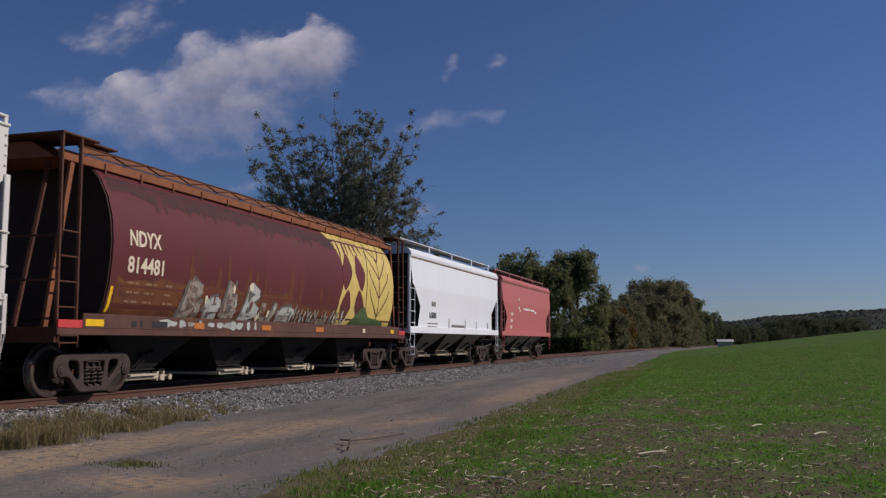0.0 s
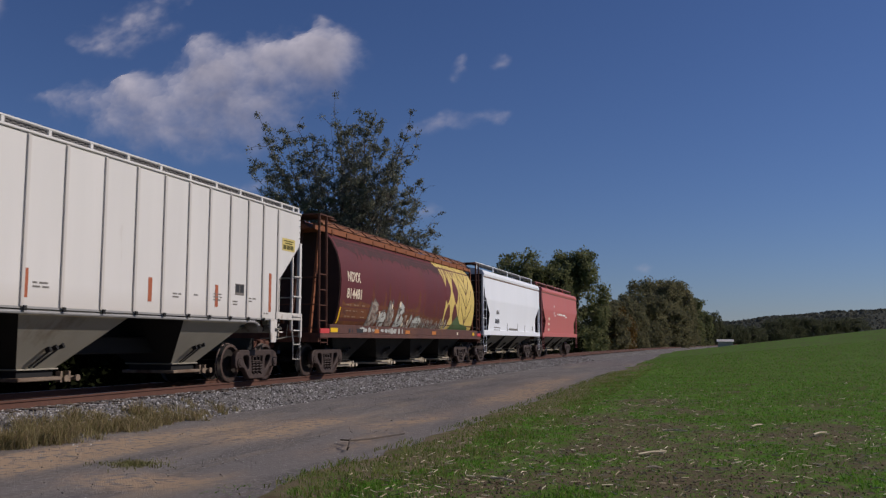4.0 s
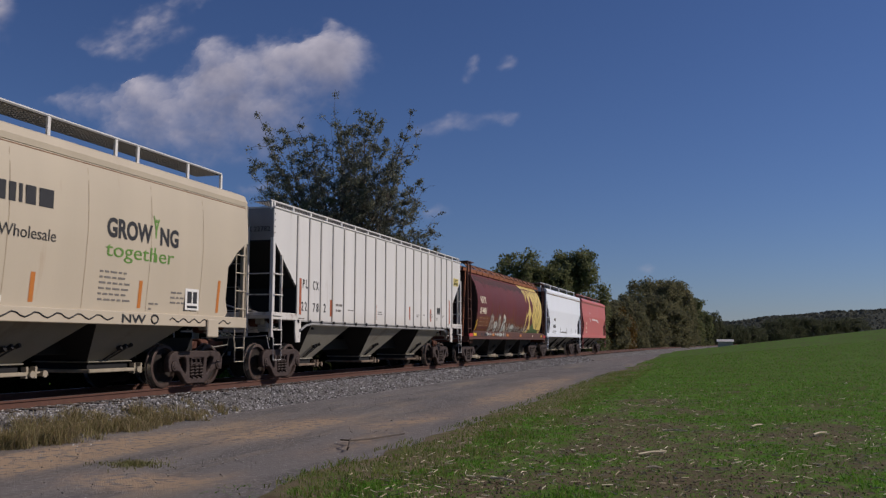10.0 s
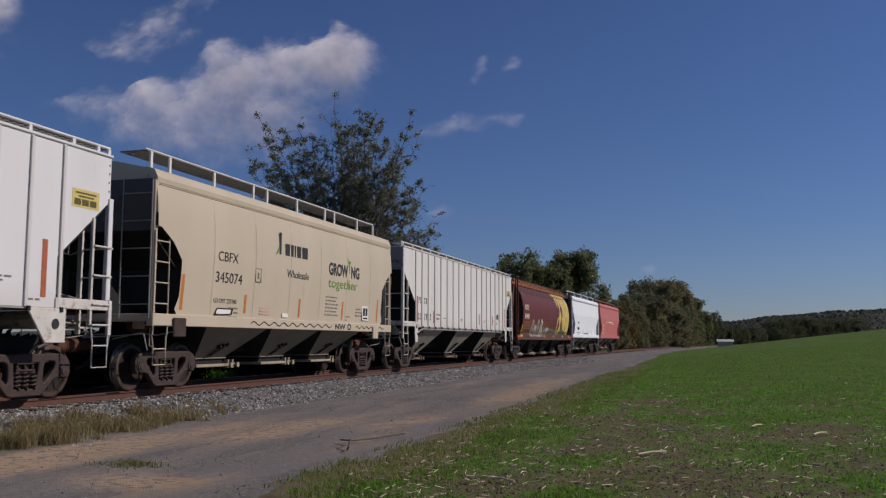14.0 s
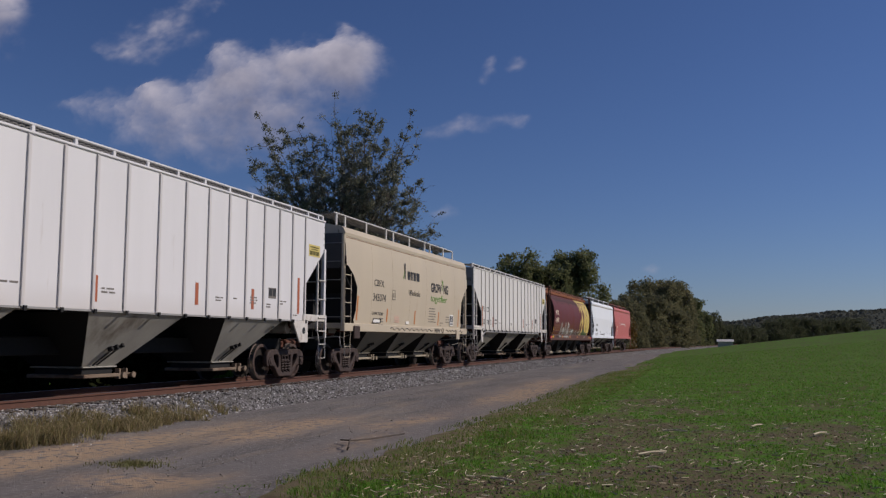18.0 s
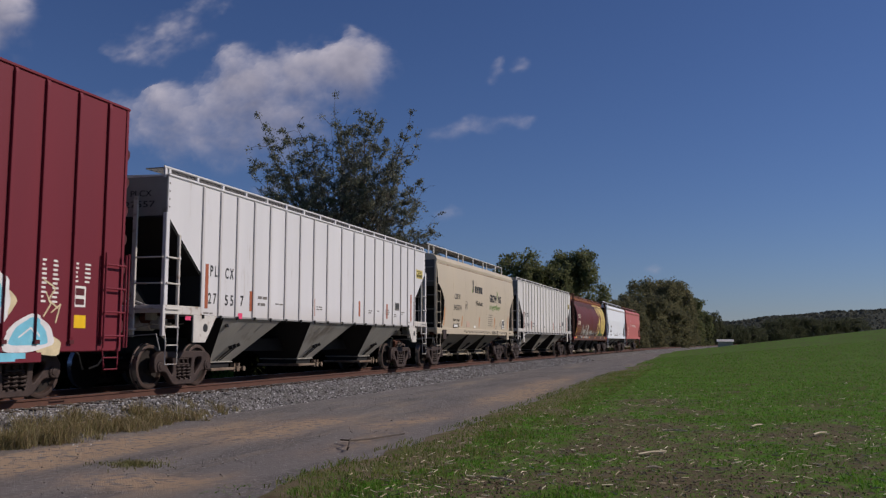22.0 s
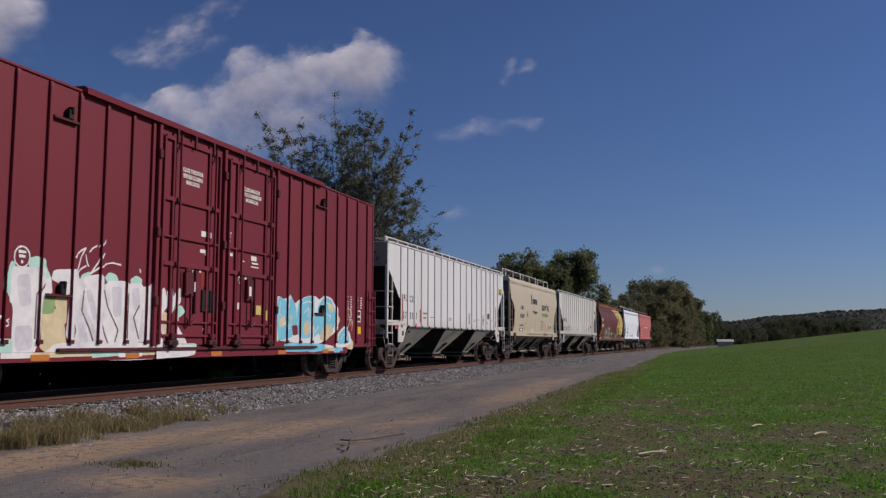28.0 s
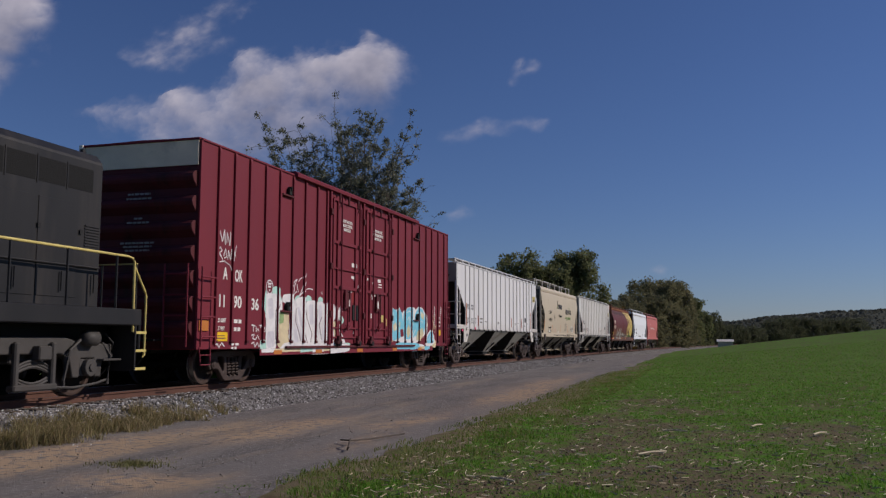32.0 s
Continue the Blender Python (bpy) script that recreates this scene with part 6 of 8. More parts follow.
ribbed_hopper("ribbed_hopper", "white rib-sided covered hopper next to the red boxcar", -28.02, "27557", [("P L", -6.55, 2.39, 0.29), ("C X", -5.95, 2.38, 0.35), ("2 7", -6.61, 1.79, 0.32), ("5 5", -5.94, 1.78, 0.35), ("7", -5.29, 1.79, 0.14)], 1.03)

# tan fertiliser hopper
# grey of the end panels, darkened to stand in for their shade
shade_end_grey = material("shade_end_grey", (0.085, 0.083, 0.085), 0.65, vary=0.2, scale=2, dirt=(0.03, 0.028, 0.026), dirt_amount=0.25)
TAN_MID = -11.13
tan_face = lerp_table([(1.4, 1.50), (1.8, 1.53), (2.3, 1.57), (2.9, 1.60), (3.4, 1.59), (3.8, 1.56), (4.2, 1.50)])
tan_car = smooth_hopper("smooth_hopper", "tan smooth-sided covered hopper with lettering and orange reflectors", TAN_MID, 6.58, tan_paint, 4.20,
                        [(1.40, 5.62), (1.62, 5.80), (1.9, 5.68), (2.62, 5.68), (2.97, 6.02), (3.22, 6.42), (3.24, 6.53), (4.2, 6.54)], tan_face, shade_end_grey, (-2.96, 0.02, 2.98))
end_gear(tan_car, 6.58, 1.5, 1.52, 4.15, tan_paint, black_steel_and_shade)
roof_walk(tan_car, 6.2, 0.40, 1.02, 4.86, white_paint, [-6.05, -5.4, -3.66, -1.85, -1.14, 0.56, 2.38, 3.06, 4.83, 6.2], 4.40)
seam_brown = material("seam_brown", (0.33, 0.25, 0.17), 0.6, vary=0.3, scale=6)
for k in range(6):
    y = -4.48 + 1.82 * k
    bm = bmesh.new()
    zz = [1.55 + 0.27 * i for i in range(10)]
    for a, b in zip(zz, zz[1:]):
        v = [bm.verts.new((tan_face(z) + 0.003, y + d, z)) for z, d in ((a, -0.007), (a, 0.007), (b, 0.007), (b, -0.007))]
        bm.faces.new(v)
    part("weld_seam", bm, seam_brown, tan_car)
lettering("lettering", "CBFX", -15.45 - TAN_MID, 2.74, 0.22, tan_car, black_letter, tan_face, 0.85, bold=0.0)
lettering("lettering", "345074", -15.50 - TAN_MID, 2.27, 0.24, tan_car, black_letter, tan_face, 1.12, bold=0.0)
lettering("lettering", "Wholesale", -12.17 - TAN_MID, 2.60, 0.20, tan_car, black_letter, tan_face, 1.25)
lettering("lettering", "GROW", -9.65 - TAN_MID, 2.86, 0.34, tan_car, black_letter, tan_face, 1.35, bold=0.05)
lettering("lettering", "NG", -8.05 - TAN_MID, 2.86, 0.34, tan_car, black_letter, tan_face, 0.62, bold=0.05)
lettering("lettering", "together", -9.65 - TAN_MID, 2.50, 0.28, tan_car, green_letter, tan_face, 2.1)
# the sprout that stands for a letter
sprout = [[(-8.22, 2.50), (-8.17, 2.50), (-8.16, 3.12), (-8.08, 3.34), (-8.11, 3.35), (-8.18, 3.18), (-8.25, 3.40), (-8.28, 3.39), (-8.21, 3.12)],
          [(-8.18 + 0.035 * math.cos(a), 3.30 + 0.04 * math.sin(a)) for a in [2 * math.pi * k / 10 for k in range(10)]]]
part("sprout_mark", flat_shape(sprout, green_letter, lambda c: Vector((tan_face(c.y) + 0.005 + c.z, c.x - TAN_MID, c.y))), green_letter, tan_car)
# trade mark: plain blocks in its colours, with a green leaf
mark = [(-12.62, 3.14, 0.10, 0.55), (-12.30, 3.14, 0.24, 0.30), (-11.99, 3.14, 0.14, 0.30), (-11.78, 3.14, 0.07, 0.30), (-11.64, 3.14, 0.22, 0.30), (-11.34, 3.14, 0.32, 0.30)]
for y, z, w, h in mark:
    part("trade_mark", bars((tan_face(z) + 0.001, tan_face(z) + 0.006, y - TAN_MID, y + w - TAN_MID, z, z + h)), black_letter, tan_car)
part("trade_leaf", flat_shape([[(-12.80, 3.12), (-12.66, 3.30), (-12.56, 3.60), (-12.62, 3.32), (-12.70, 3.16)]], green_letter, lambda c: Vector((tan_face(c.y) + 0.007 + c.z, c.x - TAN_MID, c.y))), green_letter, tan_car)
for y, z0, z1, d in ((-16.72, 1.62, 2.35, 0.16), (-14.15, 1.62, 2.05, 0.05), (-11.35, 1.60, 2.08, 0.06), (-8.55, 1.60, 2.12, 0.06), (-5.78, 1.60, 2.30, -0.06)):
    part("reflector", flat_shape([[(y - 0.05, z0), (y + 0.05, z0), (y + 0.05, z1), (y - 0.05, z1)]], orange_tape, lambda c: Vector((tan_face(c.y) + 0.005, c.x - TAN_MID, c.y))), orange_tape, tan_car)
lettering("lettering", "LD LMT 227100", -15.5 - TAN_MID, 1.82, 0.10, tan_car, black_letter, tan_face, 0.95)
for k, (y, z, w, n) in enumerate(((-14.85, 1.72, 0.4, 3), (-9.75, 2.22, 0.95, 6), (-7.55, 1.95, 0.5, 3), (-8.25, 1.70, 0.3, 3))):
    text_lines(tan_car, grey_letter, tan_face, y - TAN_MID, z, w, n, 0.10, 0.034, seed=k + 41)
pl = part("data_panel", bars((1.545, 1.552, -7.05 - TAN_MID, -6.55 - TAN_MID, 1.62, 2.06)), white_letter, tan_car)
part("data_field", bars((1.545, 1.556, -6.98 - TAN_MID, -6.82 - TAN_MID, 1.76, 2.0), (1.545, 1.556, -6.77 - TAN_MID, -6.62 - TAN_MID, 1.76, 2.0), (1.545, 1.556, -6.98 - TAN_MID, -6.62 - TAN_MID, 1.66, 1.71)), black_letter, pl)
bm = bmesh.new()
for a, b in (((-15.45, 1.56), (-14.75, 1.58)), ((-14.75, 1.58), (-14.7, 1.70)), ((-14.7, 1.70), (-15.35, 1.70)), ((-15.35, 1.70), (-15.45, 1.56))):
    tube(bm, [(1.535, a[0] - TAN_MID, a[1]), (1.535, b[0] - TAN_MID, b[1])], 0.012, 5)
part("placard_frame", bm, black_steel_and_shade, tan_car)
part("placard", bars((1.53, 1.537, -15.38 - TAN_MID, -14.80 - TAN_MID, 1.58, 1.68)), white_letter, tan_car)
part("placard", bars((1.53, 1.537, -12.30 - TAN_MID, -11.98 - TAN_MID, 1.58, 1.68)), white_letter, tan_car)
part("symbol_frame", bars(*[(1.585, 1.59, a - TAN_MID, b - TAN_MID, c, d) for a, b, c, d in ((-13.78, -13.50, 2.37, 2.39), (-13.78, -13.50, 2.68, 2.70), (-13.78, -13.76, 2.39, 2.68), (-13.52, -13.50, 2.39, 2.68), (-13.67, -13.60, 2.46, 2.60))]), grey_letter, tan_car)
faded = material("faded_pink", (0.56, 0.36, 0.29), 0.6, vary=0.1)
part("faded_print", bars(*[(1.53, 1.534, -13.45 - TAN_MID, -12.95 - TAN_MID, 1.62 + 0.07 * k, 1.66 + 0.07 * k) for k in range(4)]), faded, tan_car)
# the wavy line scrawled along the sill
wave = [(1.574, -13.9 - TAN_MID + 0.10 * k, 1.40 + 0.045 * math.sin(1.25 * k)) for k in range(45)] + [(1.574, -9.35 - TAN_MID, 1.40)]
wave2 = [(1.574, -7.6 - TAN_MID + 0.08 * k, 1.40 + 0.04 * math.sin(1.3 * k)) for k in range(30)]
part("scrawl", rods(0.014, wave, wave2, sides=4), black_letter, tan_car)
lettering("scrawl", "NW", -9.1 - TAN_MID, 1.32, 0.16, tan_car, black_letter, lambda z: 1.571, 0.72, bold=0.02)
ring = [(1.574, -8.1 - TAN_MID + 0.11 * math.cos(a), 1.40 + 0.08 * math.sin(a)) for a in [2 * math.pi * k / 12 for k in range(13)]]
part("scrawl", rods(0.02, ring, sides=4), black_letter, tan_car)
for y in (-16.85, -6.05):
    bm = bmesh.new()
    slab_x(bm, [(y - 0.22 - TAN_MID, 1.45), (y + 0.22 - TAN_MID, 1.45), (y + 0.22 - TAN_MID, 1.06), (y - 0.22 - TAN_MID, 1.06)], 1.572, 1.62)
    part("jacking_pad", bm, truck_steel if y < -10 else tan_paint, tan_car, bevel=0.02)

# bright white and salmon-red hoppers
pale_face = lerp_table([(1.4, 1.48), (2.2, 1.52), (3.0, 1.58), (4.15, 1.52)])
# the white car's end panels are black in place of shade
white_car = smooth_hopper("smooth_hopper", "bright white smooth-sided covered hopper with a few stencils", 38.25, 6.50, bright_white, 4.15,
                          [(1.40, 5.45), (1.62, 5.45), (2.2, 5.30), (2.3, 5.32), (3.0, 6.15), (3.05, 6.30), (4.15, 6.45)], pale_face, black_steel_and_shade, (-2.96, 0.0, 2.96))
end_gear(white_car, 6.50, 1.5, 1.45, 4.1, bright_white, black_steel_and_shade)
roof_walk(white_car, 6.4, 0.62, 1.12, 4.70, bright_white, [-6.2, -3.1, 0, 3.1, 6.2], 4.40)
text_lines(white_car, grey_letter, pale_face, 34.25 - 38.25, 2.42, 0.75, 1, 0.1, 0.20, seed=3)
text_lines(white_car, black_letter, pale_face, 34.05 - 38.25, 1.98, 0.95, 1, 0.1, 0.22, seed=4)
text_lines(white_car, grey_letter, pale_face, 33.9 - 38.25, 1.66, 1.6, 2, 0.12, 0.05, seed=5)
for a, b, c, d in ((36.6, 36.68, 1.5, 1.95), (37.0, 38.9, 1.56, 1.66), (39.0, 39.07, 1.45, 1.95), (40.8, 40.86, 1.5, 1.9), (42.8, 42.95, 1.6, 1.85)):
    part("stencil", bars((1.50, 1.506, a - 38.25, b - 38.25, c, d)), grey_letter, white_car)
red_car = smooth_hopper("smooth_hopper", "salmon-red faded covered hopper at the end of the train", 51.95, 6.35, salmon_paint, 4.15,
                        [(1.40, 5.40), (1.62, 5.45), (2.2, 5.20), (2.3, 5.22), (3.0, 6.15), (3.05, 6.25), (4.15, 6.30)], pale_face, salmon_paint, (-2.96, 0.0, 2.96))
end_gear(red_car, 6.35, 1.5, 1.45, 4.1, salmon_paint, salmon_paint)
roof_walk(red_car, 6.2, 0.62, 1.12, 4.66, salmon_paint, [-6.1, -3.0, 0, 3.0, 6.1], 4.40)
for y, z, w, h in ((49.3, 2.75, 0.22, 0.55), (49.6, 2.60, 0.24, 0.65), (50.5, 2.72, 0.3, 0.42), (50.95, 2.72, 0.7, 0.30), (51.75, 2.72, 0.55, 0.38), (52.5, 2.70, 0.9, 0.26), (53.5, 2.60, 0.5, 0.38)):
    part("trade_mark", bars((pale_face(z) + 0.001, pale_face(z) + 0.008, y - 51.95, y + w - 51.95, z, z + h)), white_letter, red_car)
text_lines(red_car, cream_letter, pale_face, 47.6 - 51.95, 2.42, 0.55, 3, 0.34, 0.16, seed=8)


# ---- boxcar ----
BOX_MID, BOX_X = -46.60, 1.53
BOX_ENDS = (-9.25, 8.95)
BOX_TOP = 5.31
POSTS = [y + 0.05 for y in (-8.56, -7.88, -7.19, -6.42, -5.68, -4.95, -4.23, -3.48, -2.86, 3.00, 3.75, 4.45, 5.28, 6.05, 6.75, 7.55, 8.34)]
DOORS = ((-2.50, -0.34), (0.0, 2.20))


def boxcar():
    car = thing("boxcar", "dark red double plug-door boxcar with sprayed graffiti", "railcar", group="freight cars of the train")
    X, Z0, Z1 = BOX_X, 0.80, BOX_TOP
    near, far = BOX_ENDS
    running_gear(car, (far - near) / 2, 2.18, black_steel_and_shade)
    body = part("body", bars((-X, X, near, far, Z0, Z1)), [box_red, end_shade_red], car, bevel=0.015)
    # end walls take the darker red that has their shade in it
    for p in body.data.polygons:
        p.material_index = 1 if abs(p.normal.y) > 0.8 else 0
    bm = bmesh.new()
    slab_y(bm, [(0, 0.98), (0.03, 0.98), (0.05, 1.05), (0.05, Z1 - 0.14), (0.035, Z1 - 0.05), (0, Z1 - 0.03)], -0.04, 0.04)
    post_mesh = mesh_of("side_post", bm, box_red, 0.006)
    foot_mesh = mesh_of("post_foot", bars((0.0, 0.058, -0.055, 0.055, 0.93, 1.0)), end_shade_red, 0.006)
    for s in (1, -1):
        turn = 0 if s > 0 else 180
        a, b = sorted((s * X, s * (X + 0.012)))
        part("side_sill", bars((a, b, -6.5, 6.95, 0.64, Z0 - 0.001)), box_red, car, bevel=0.004)
        part("sill_guide", bars((*sorted((s * (X + 0.012), s * (X + 0.075))), -5.22, 4.75, 0.80, 0.86)), end_shade_red, car, bevel=0.006)
        part("top_chord", bars((*sorted((s * X, s * (X + 0.03))), near + 0.02, far - 0.02, Z1 - 0.035, Z1 + 0.012)), box_red, car, bevel=0.008)
        eave = bmesh.new()
        slab_y(eave, [(s * (X + 0.03), Z1 - 0.03), (s * (X + 0.11), Z1 - 0.05), (s * (X + 0.12), Z1 + 0.03), (s * (X + 0.04), Z1 + 0.09), (s * (X - 0.3), Z1 + 0.10), (s * (X - 0.3), Z1 + 0.02)], -4.86, 4.95)
        part("eave", eave, box_red, car)
        for y in POSTS:
            part("side_post", post_mesh, None, car, at=pose(s * X, y, 0, 0, 0, turn))
            part("post_foot", foot_mesh, None, car, at=pose(s * X, y, 0, 0, 0, turn))
        for y in (near + 0.035, far - 0.035):
            part("corner_angle", bars((*sorted((s * X, s * (X + 0.02))), y - 0.035, y + 0.035, Z0, Z1 - 0.04)), box_red, car, bevel=0.005)
        for y0, y1 in DOORS:
            door(car, s, y0, y1)
        # jambs of the doorway, with the upper track's hangers
        for y in (-2.62, -0.17, 2.33):
            part("door_jamb", bars((*sorted((s * X, s * (X + 0.075))), y - 0.05, y + 0.05, 0.88, Z1 - 0.06)), box_red, car, bevel=0.01)
        for y in (-2.62, -0.17, 2.33):
            for z in (4.65, 3.1, 1.75):
                part("jamb_lug", bars((*sorted((s * (X + 0.06), s * (X + 0.12))), y - 0.08, y + 0.03, z - 0.09, z + 0.09)), end_shade_red, car, bevel=0.012)
        for y in (-2.1, -1.45, -0.75, 0.55, 1.18, 1.86):
            part("track_hanger", bars((*sorted((s * (X + 0.07), s * (X + 0.12))), y - 0.03, y + 0.03, 4.98, Z1 - 0.052)), end_shade_red, car, bevel=0.008)
        for y in (-5.22, 5.0):
            for z in (4.69, 1.73):
                shelf = part("bracket_shelf", bars((*sorted((s * X, s * (X + 0.08))), y - 0.37, y + 0.25, z - 0.025, z + 0.02)), end_shade_red, car, bevel=0.006)
                part("bracket_clamp", bars((*sorted((s * X, s * (X + 0.10))), y - 0.05, y + 0.08, z + 0.02, z + 0.19), (*sorted((s * X, s * (X + 0.13))), y + 0.0, y + 0.05, z + 0.12, z + 0.24)), black_steel_and_shade, shelf, bevel=0.012)
        for y in (near + 0.04, far - 0.60):
            ladder(car, y, y + 0.56, s * (X + 0.10), 0.86, 2.55, 4, box_red, r=0.020)
            stirrup(car, y + 0.06, y + 0.50, s * (X + 0.05), 0.85, box_red, 0.48)
    for s in (-1, 1):
        y = near if s < 0 else far
        # ribs in the same red, darkened for the shaded end
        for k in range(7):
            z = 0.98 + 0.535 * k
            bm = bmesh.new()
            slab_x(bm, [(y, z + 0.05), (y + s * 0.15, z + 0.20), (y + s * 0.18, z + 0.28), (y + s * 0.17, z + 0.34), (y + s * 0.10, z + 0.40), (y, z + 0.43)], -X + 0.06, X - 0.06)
            part("end_rib", bm, end_shade_red, car, bevel=0.01)
        part("end_panel", bars((-X + 0.04, X - 0.04, *sorted((y, y + s * 0.03)), 4.74, Z1 - 0.03)), galvanised, car)
        part("end_lip", bars((-X, X, *sorted((y, y + s * 0.06)), Z1 - 0.03, Z1 + 0.02)), box_red, car, bevel=0.01)
        part("corner_cap", bars((-X, -X + 0.10, *sorted((y, y + s * 0.10)), 5.0, Z1 + 0.02)), white_letter if s < 0 else box_red, car, bevel=0.01)
        ladder(car, X - 0.62, X - 0.06, y + s * 0.26, 0.86, 2.60, 4, box_red, "end_ladder", "x", 0.02)
        part("end_walk", bars((-0.8, 0.8, *sorted((y + s * 0.05, y + s * 0.40)), 0.98, 1.02)), black_steel_and_shade, car)
        part("walk_rail", rods(0.018, [(-0.8, y + s * 0.30, 1.02), (-0.8, y + s * 0.30, 2.4)], [(0.2, y + s * 0.30, 1.02), (0.2, y + s * 0.30, 2.4), (0.3, y + s * 0.2, 2.5)]), end_shade_red, car)
        if s < 0:
            for k, (z, w) in enumerate(((4.13, 0.55), (4.03, 0.62), (3.60, 0.2), (3.51, 0.55), (3.07, 0.85), (2.99, 0.7), (2.91, 0.6))):
                r = random.Random(90 + k)
                u, bm = 0.15 - w / 2, bmesh.new()
                while u < 0.15 + w / 2:
                    e = min(u + r.uniform(0.05, 0.13), 0.16 + w / 2)
                    box(bm, u, e, y - 0.188, y - 0.182, z - 0.02, z + 0.02)
                    u = e + 0.025
                part("small_print", bm, end_grey, car)
    bm = bmesh.new()
    slab_y(bm, [(-X, Z1), (-X, Z1 + 0.02), (0, Z1 + 0.05), (X, Z1 + 0.02), (X, Z1)], near, far)
    part("roof", bm, box_red, car)
    for k in range(12):
        yy = -8.4 + 16.8 * k / 11
        bm = bmesh.new()
        slab_y(bm, [(-X + 0.1, Z1 + 0.021), (0, Z1 + 0.051), (X - 0.1, Z1 + 0.021), (X - 0.12, Z1 + 0.04), (0, Z1 + 0.07), (-X + 0.12, Z1 + 0.04)], yy - 0.06, yy + 0.06)
        part("roof_rib", bm, end_grey, car)
    face = lambda z: X + 0.001
    for text, y, z, w in (("A", -8.23, 2.36, 0.19), ("OK", -7.72, 2.34, 0.34), ("11", -8.36, 1.74, 0.22), ("90", -7.76, 1.74, 0.36), ("36", -6.94, 1.72, 0.34)):
        lettering("lettering", text, y, z, 0.27, car, white_letter, face, w, bold=0.03)
    lettering("lettering", "LD LMT", -8.43, 1.40, 0.085, car, white_letter, face, 0.37, bold=0.05)
    lettering("lettering", "LT WT", -8.43, 1.22, 0.085, car, white_letter, face, 0.33, bold=0.05)
    text_lines(car, white_letter, face, -7.72, 1.43, 0.36, 1, 0.16, 0.085, seed=61)
    text_lines(car, white_letter, face, -7.70, 1.25, 0.32, 1, 0.16, 0.085, seed=62)
    text_lines(car, white_letter, face, -7.80, 0.91, 0.36, 2, 0.08, 0.05, seed=63)
    plate = part("placard", bars((X, X + 0.008, -8.50, -7.98, 0.98, 1.18)), yellow_tape, car)
    part("print_bar", bars((X + 0.006, X + 0.011, -8.40, -8.10, 1.09, 1.11), (X + 0.006, X + 0.011, -8.44, -8.06, 1.03, 1.06)), stencil_brown, plate)
    part("placard", bars((X + 0.02, X + 0.03, -9.16, -8.80, 1.20, 1.42)), orange_tape, car)
    for y0, y1 in ((-5.80, -5.38), (-3.41, -3.01), (-0.50, -0.06), (2.58, 3.0), (5.2, 5.6)):
        part("reflector", bars((X + 0.013, X + 0.018, y0, y1, 0.66, 0.76)), orange_tape, car)
    part("placard", bars((X, X + 0.006, 7.66, 7.98, 1.20, 1.42)), yellow_tape, car)
    panel = part("data_panel", bars((X, X + 0.005, 7.66, 7.96, 1.56, 1.92)), white_letter, car)
    part("data_field", bars((X + 0.004, X + 0.008, 7.70, 7.92, 1.76, 1.88), (X + 0.004, X + 0.008, 7.70, 7.92, 1.60, 1.70)), end_shade_red, panel)
    for k, y in enumerate((6.85, 7.14, 7.62, 7.92)):
        text_lines(car, white_letter, face, y, 2.30, 0.14, 10 if k < 2 else 5, 0.075, 0.035, seed=77 + k)
    rolling.append((car, BOX_MID))
    return car


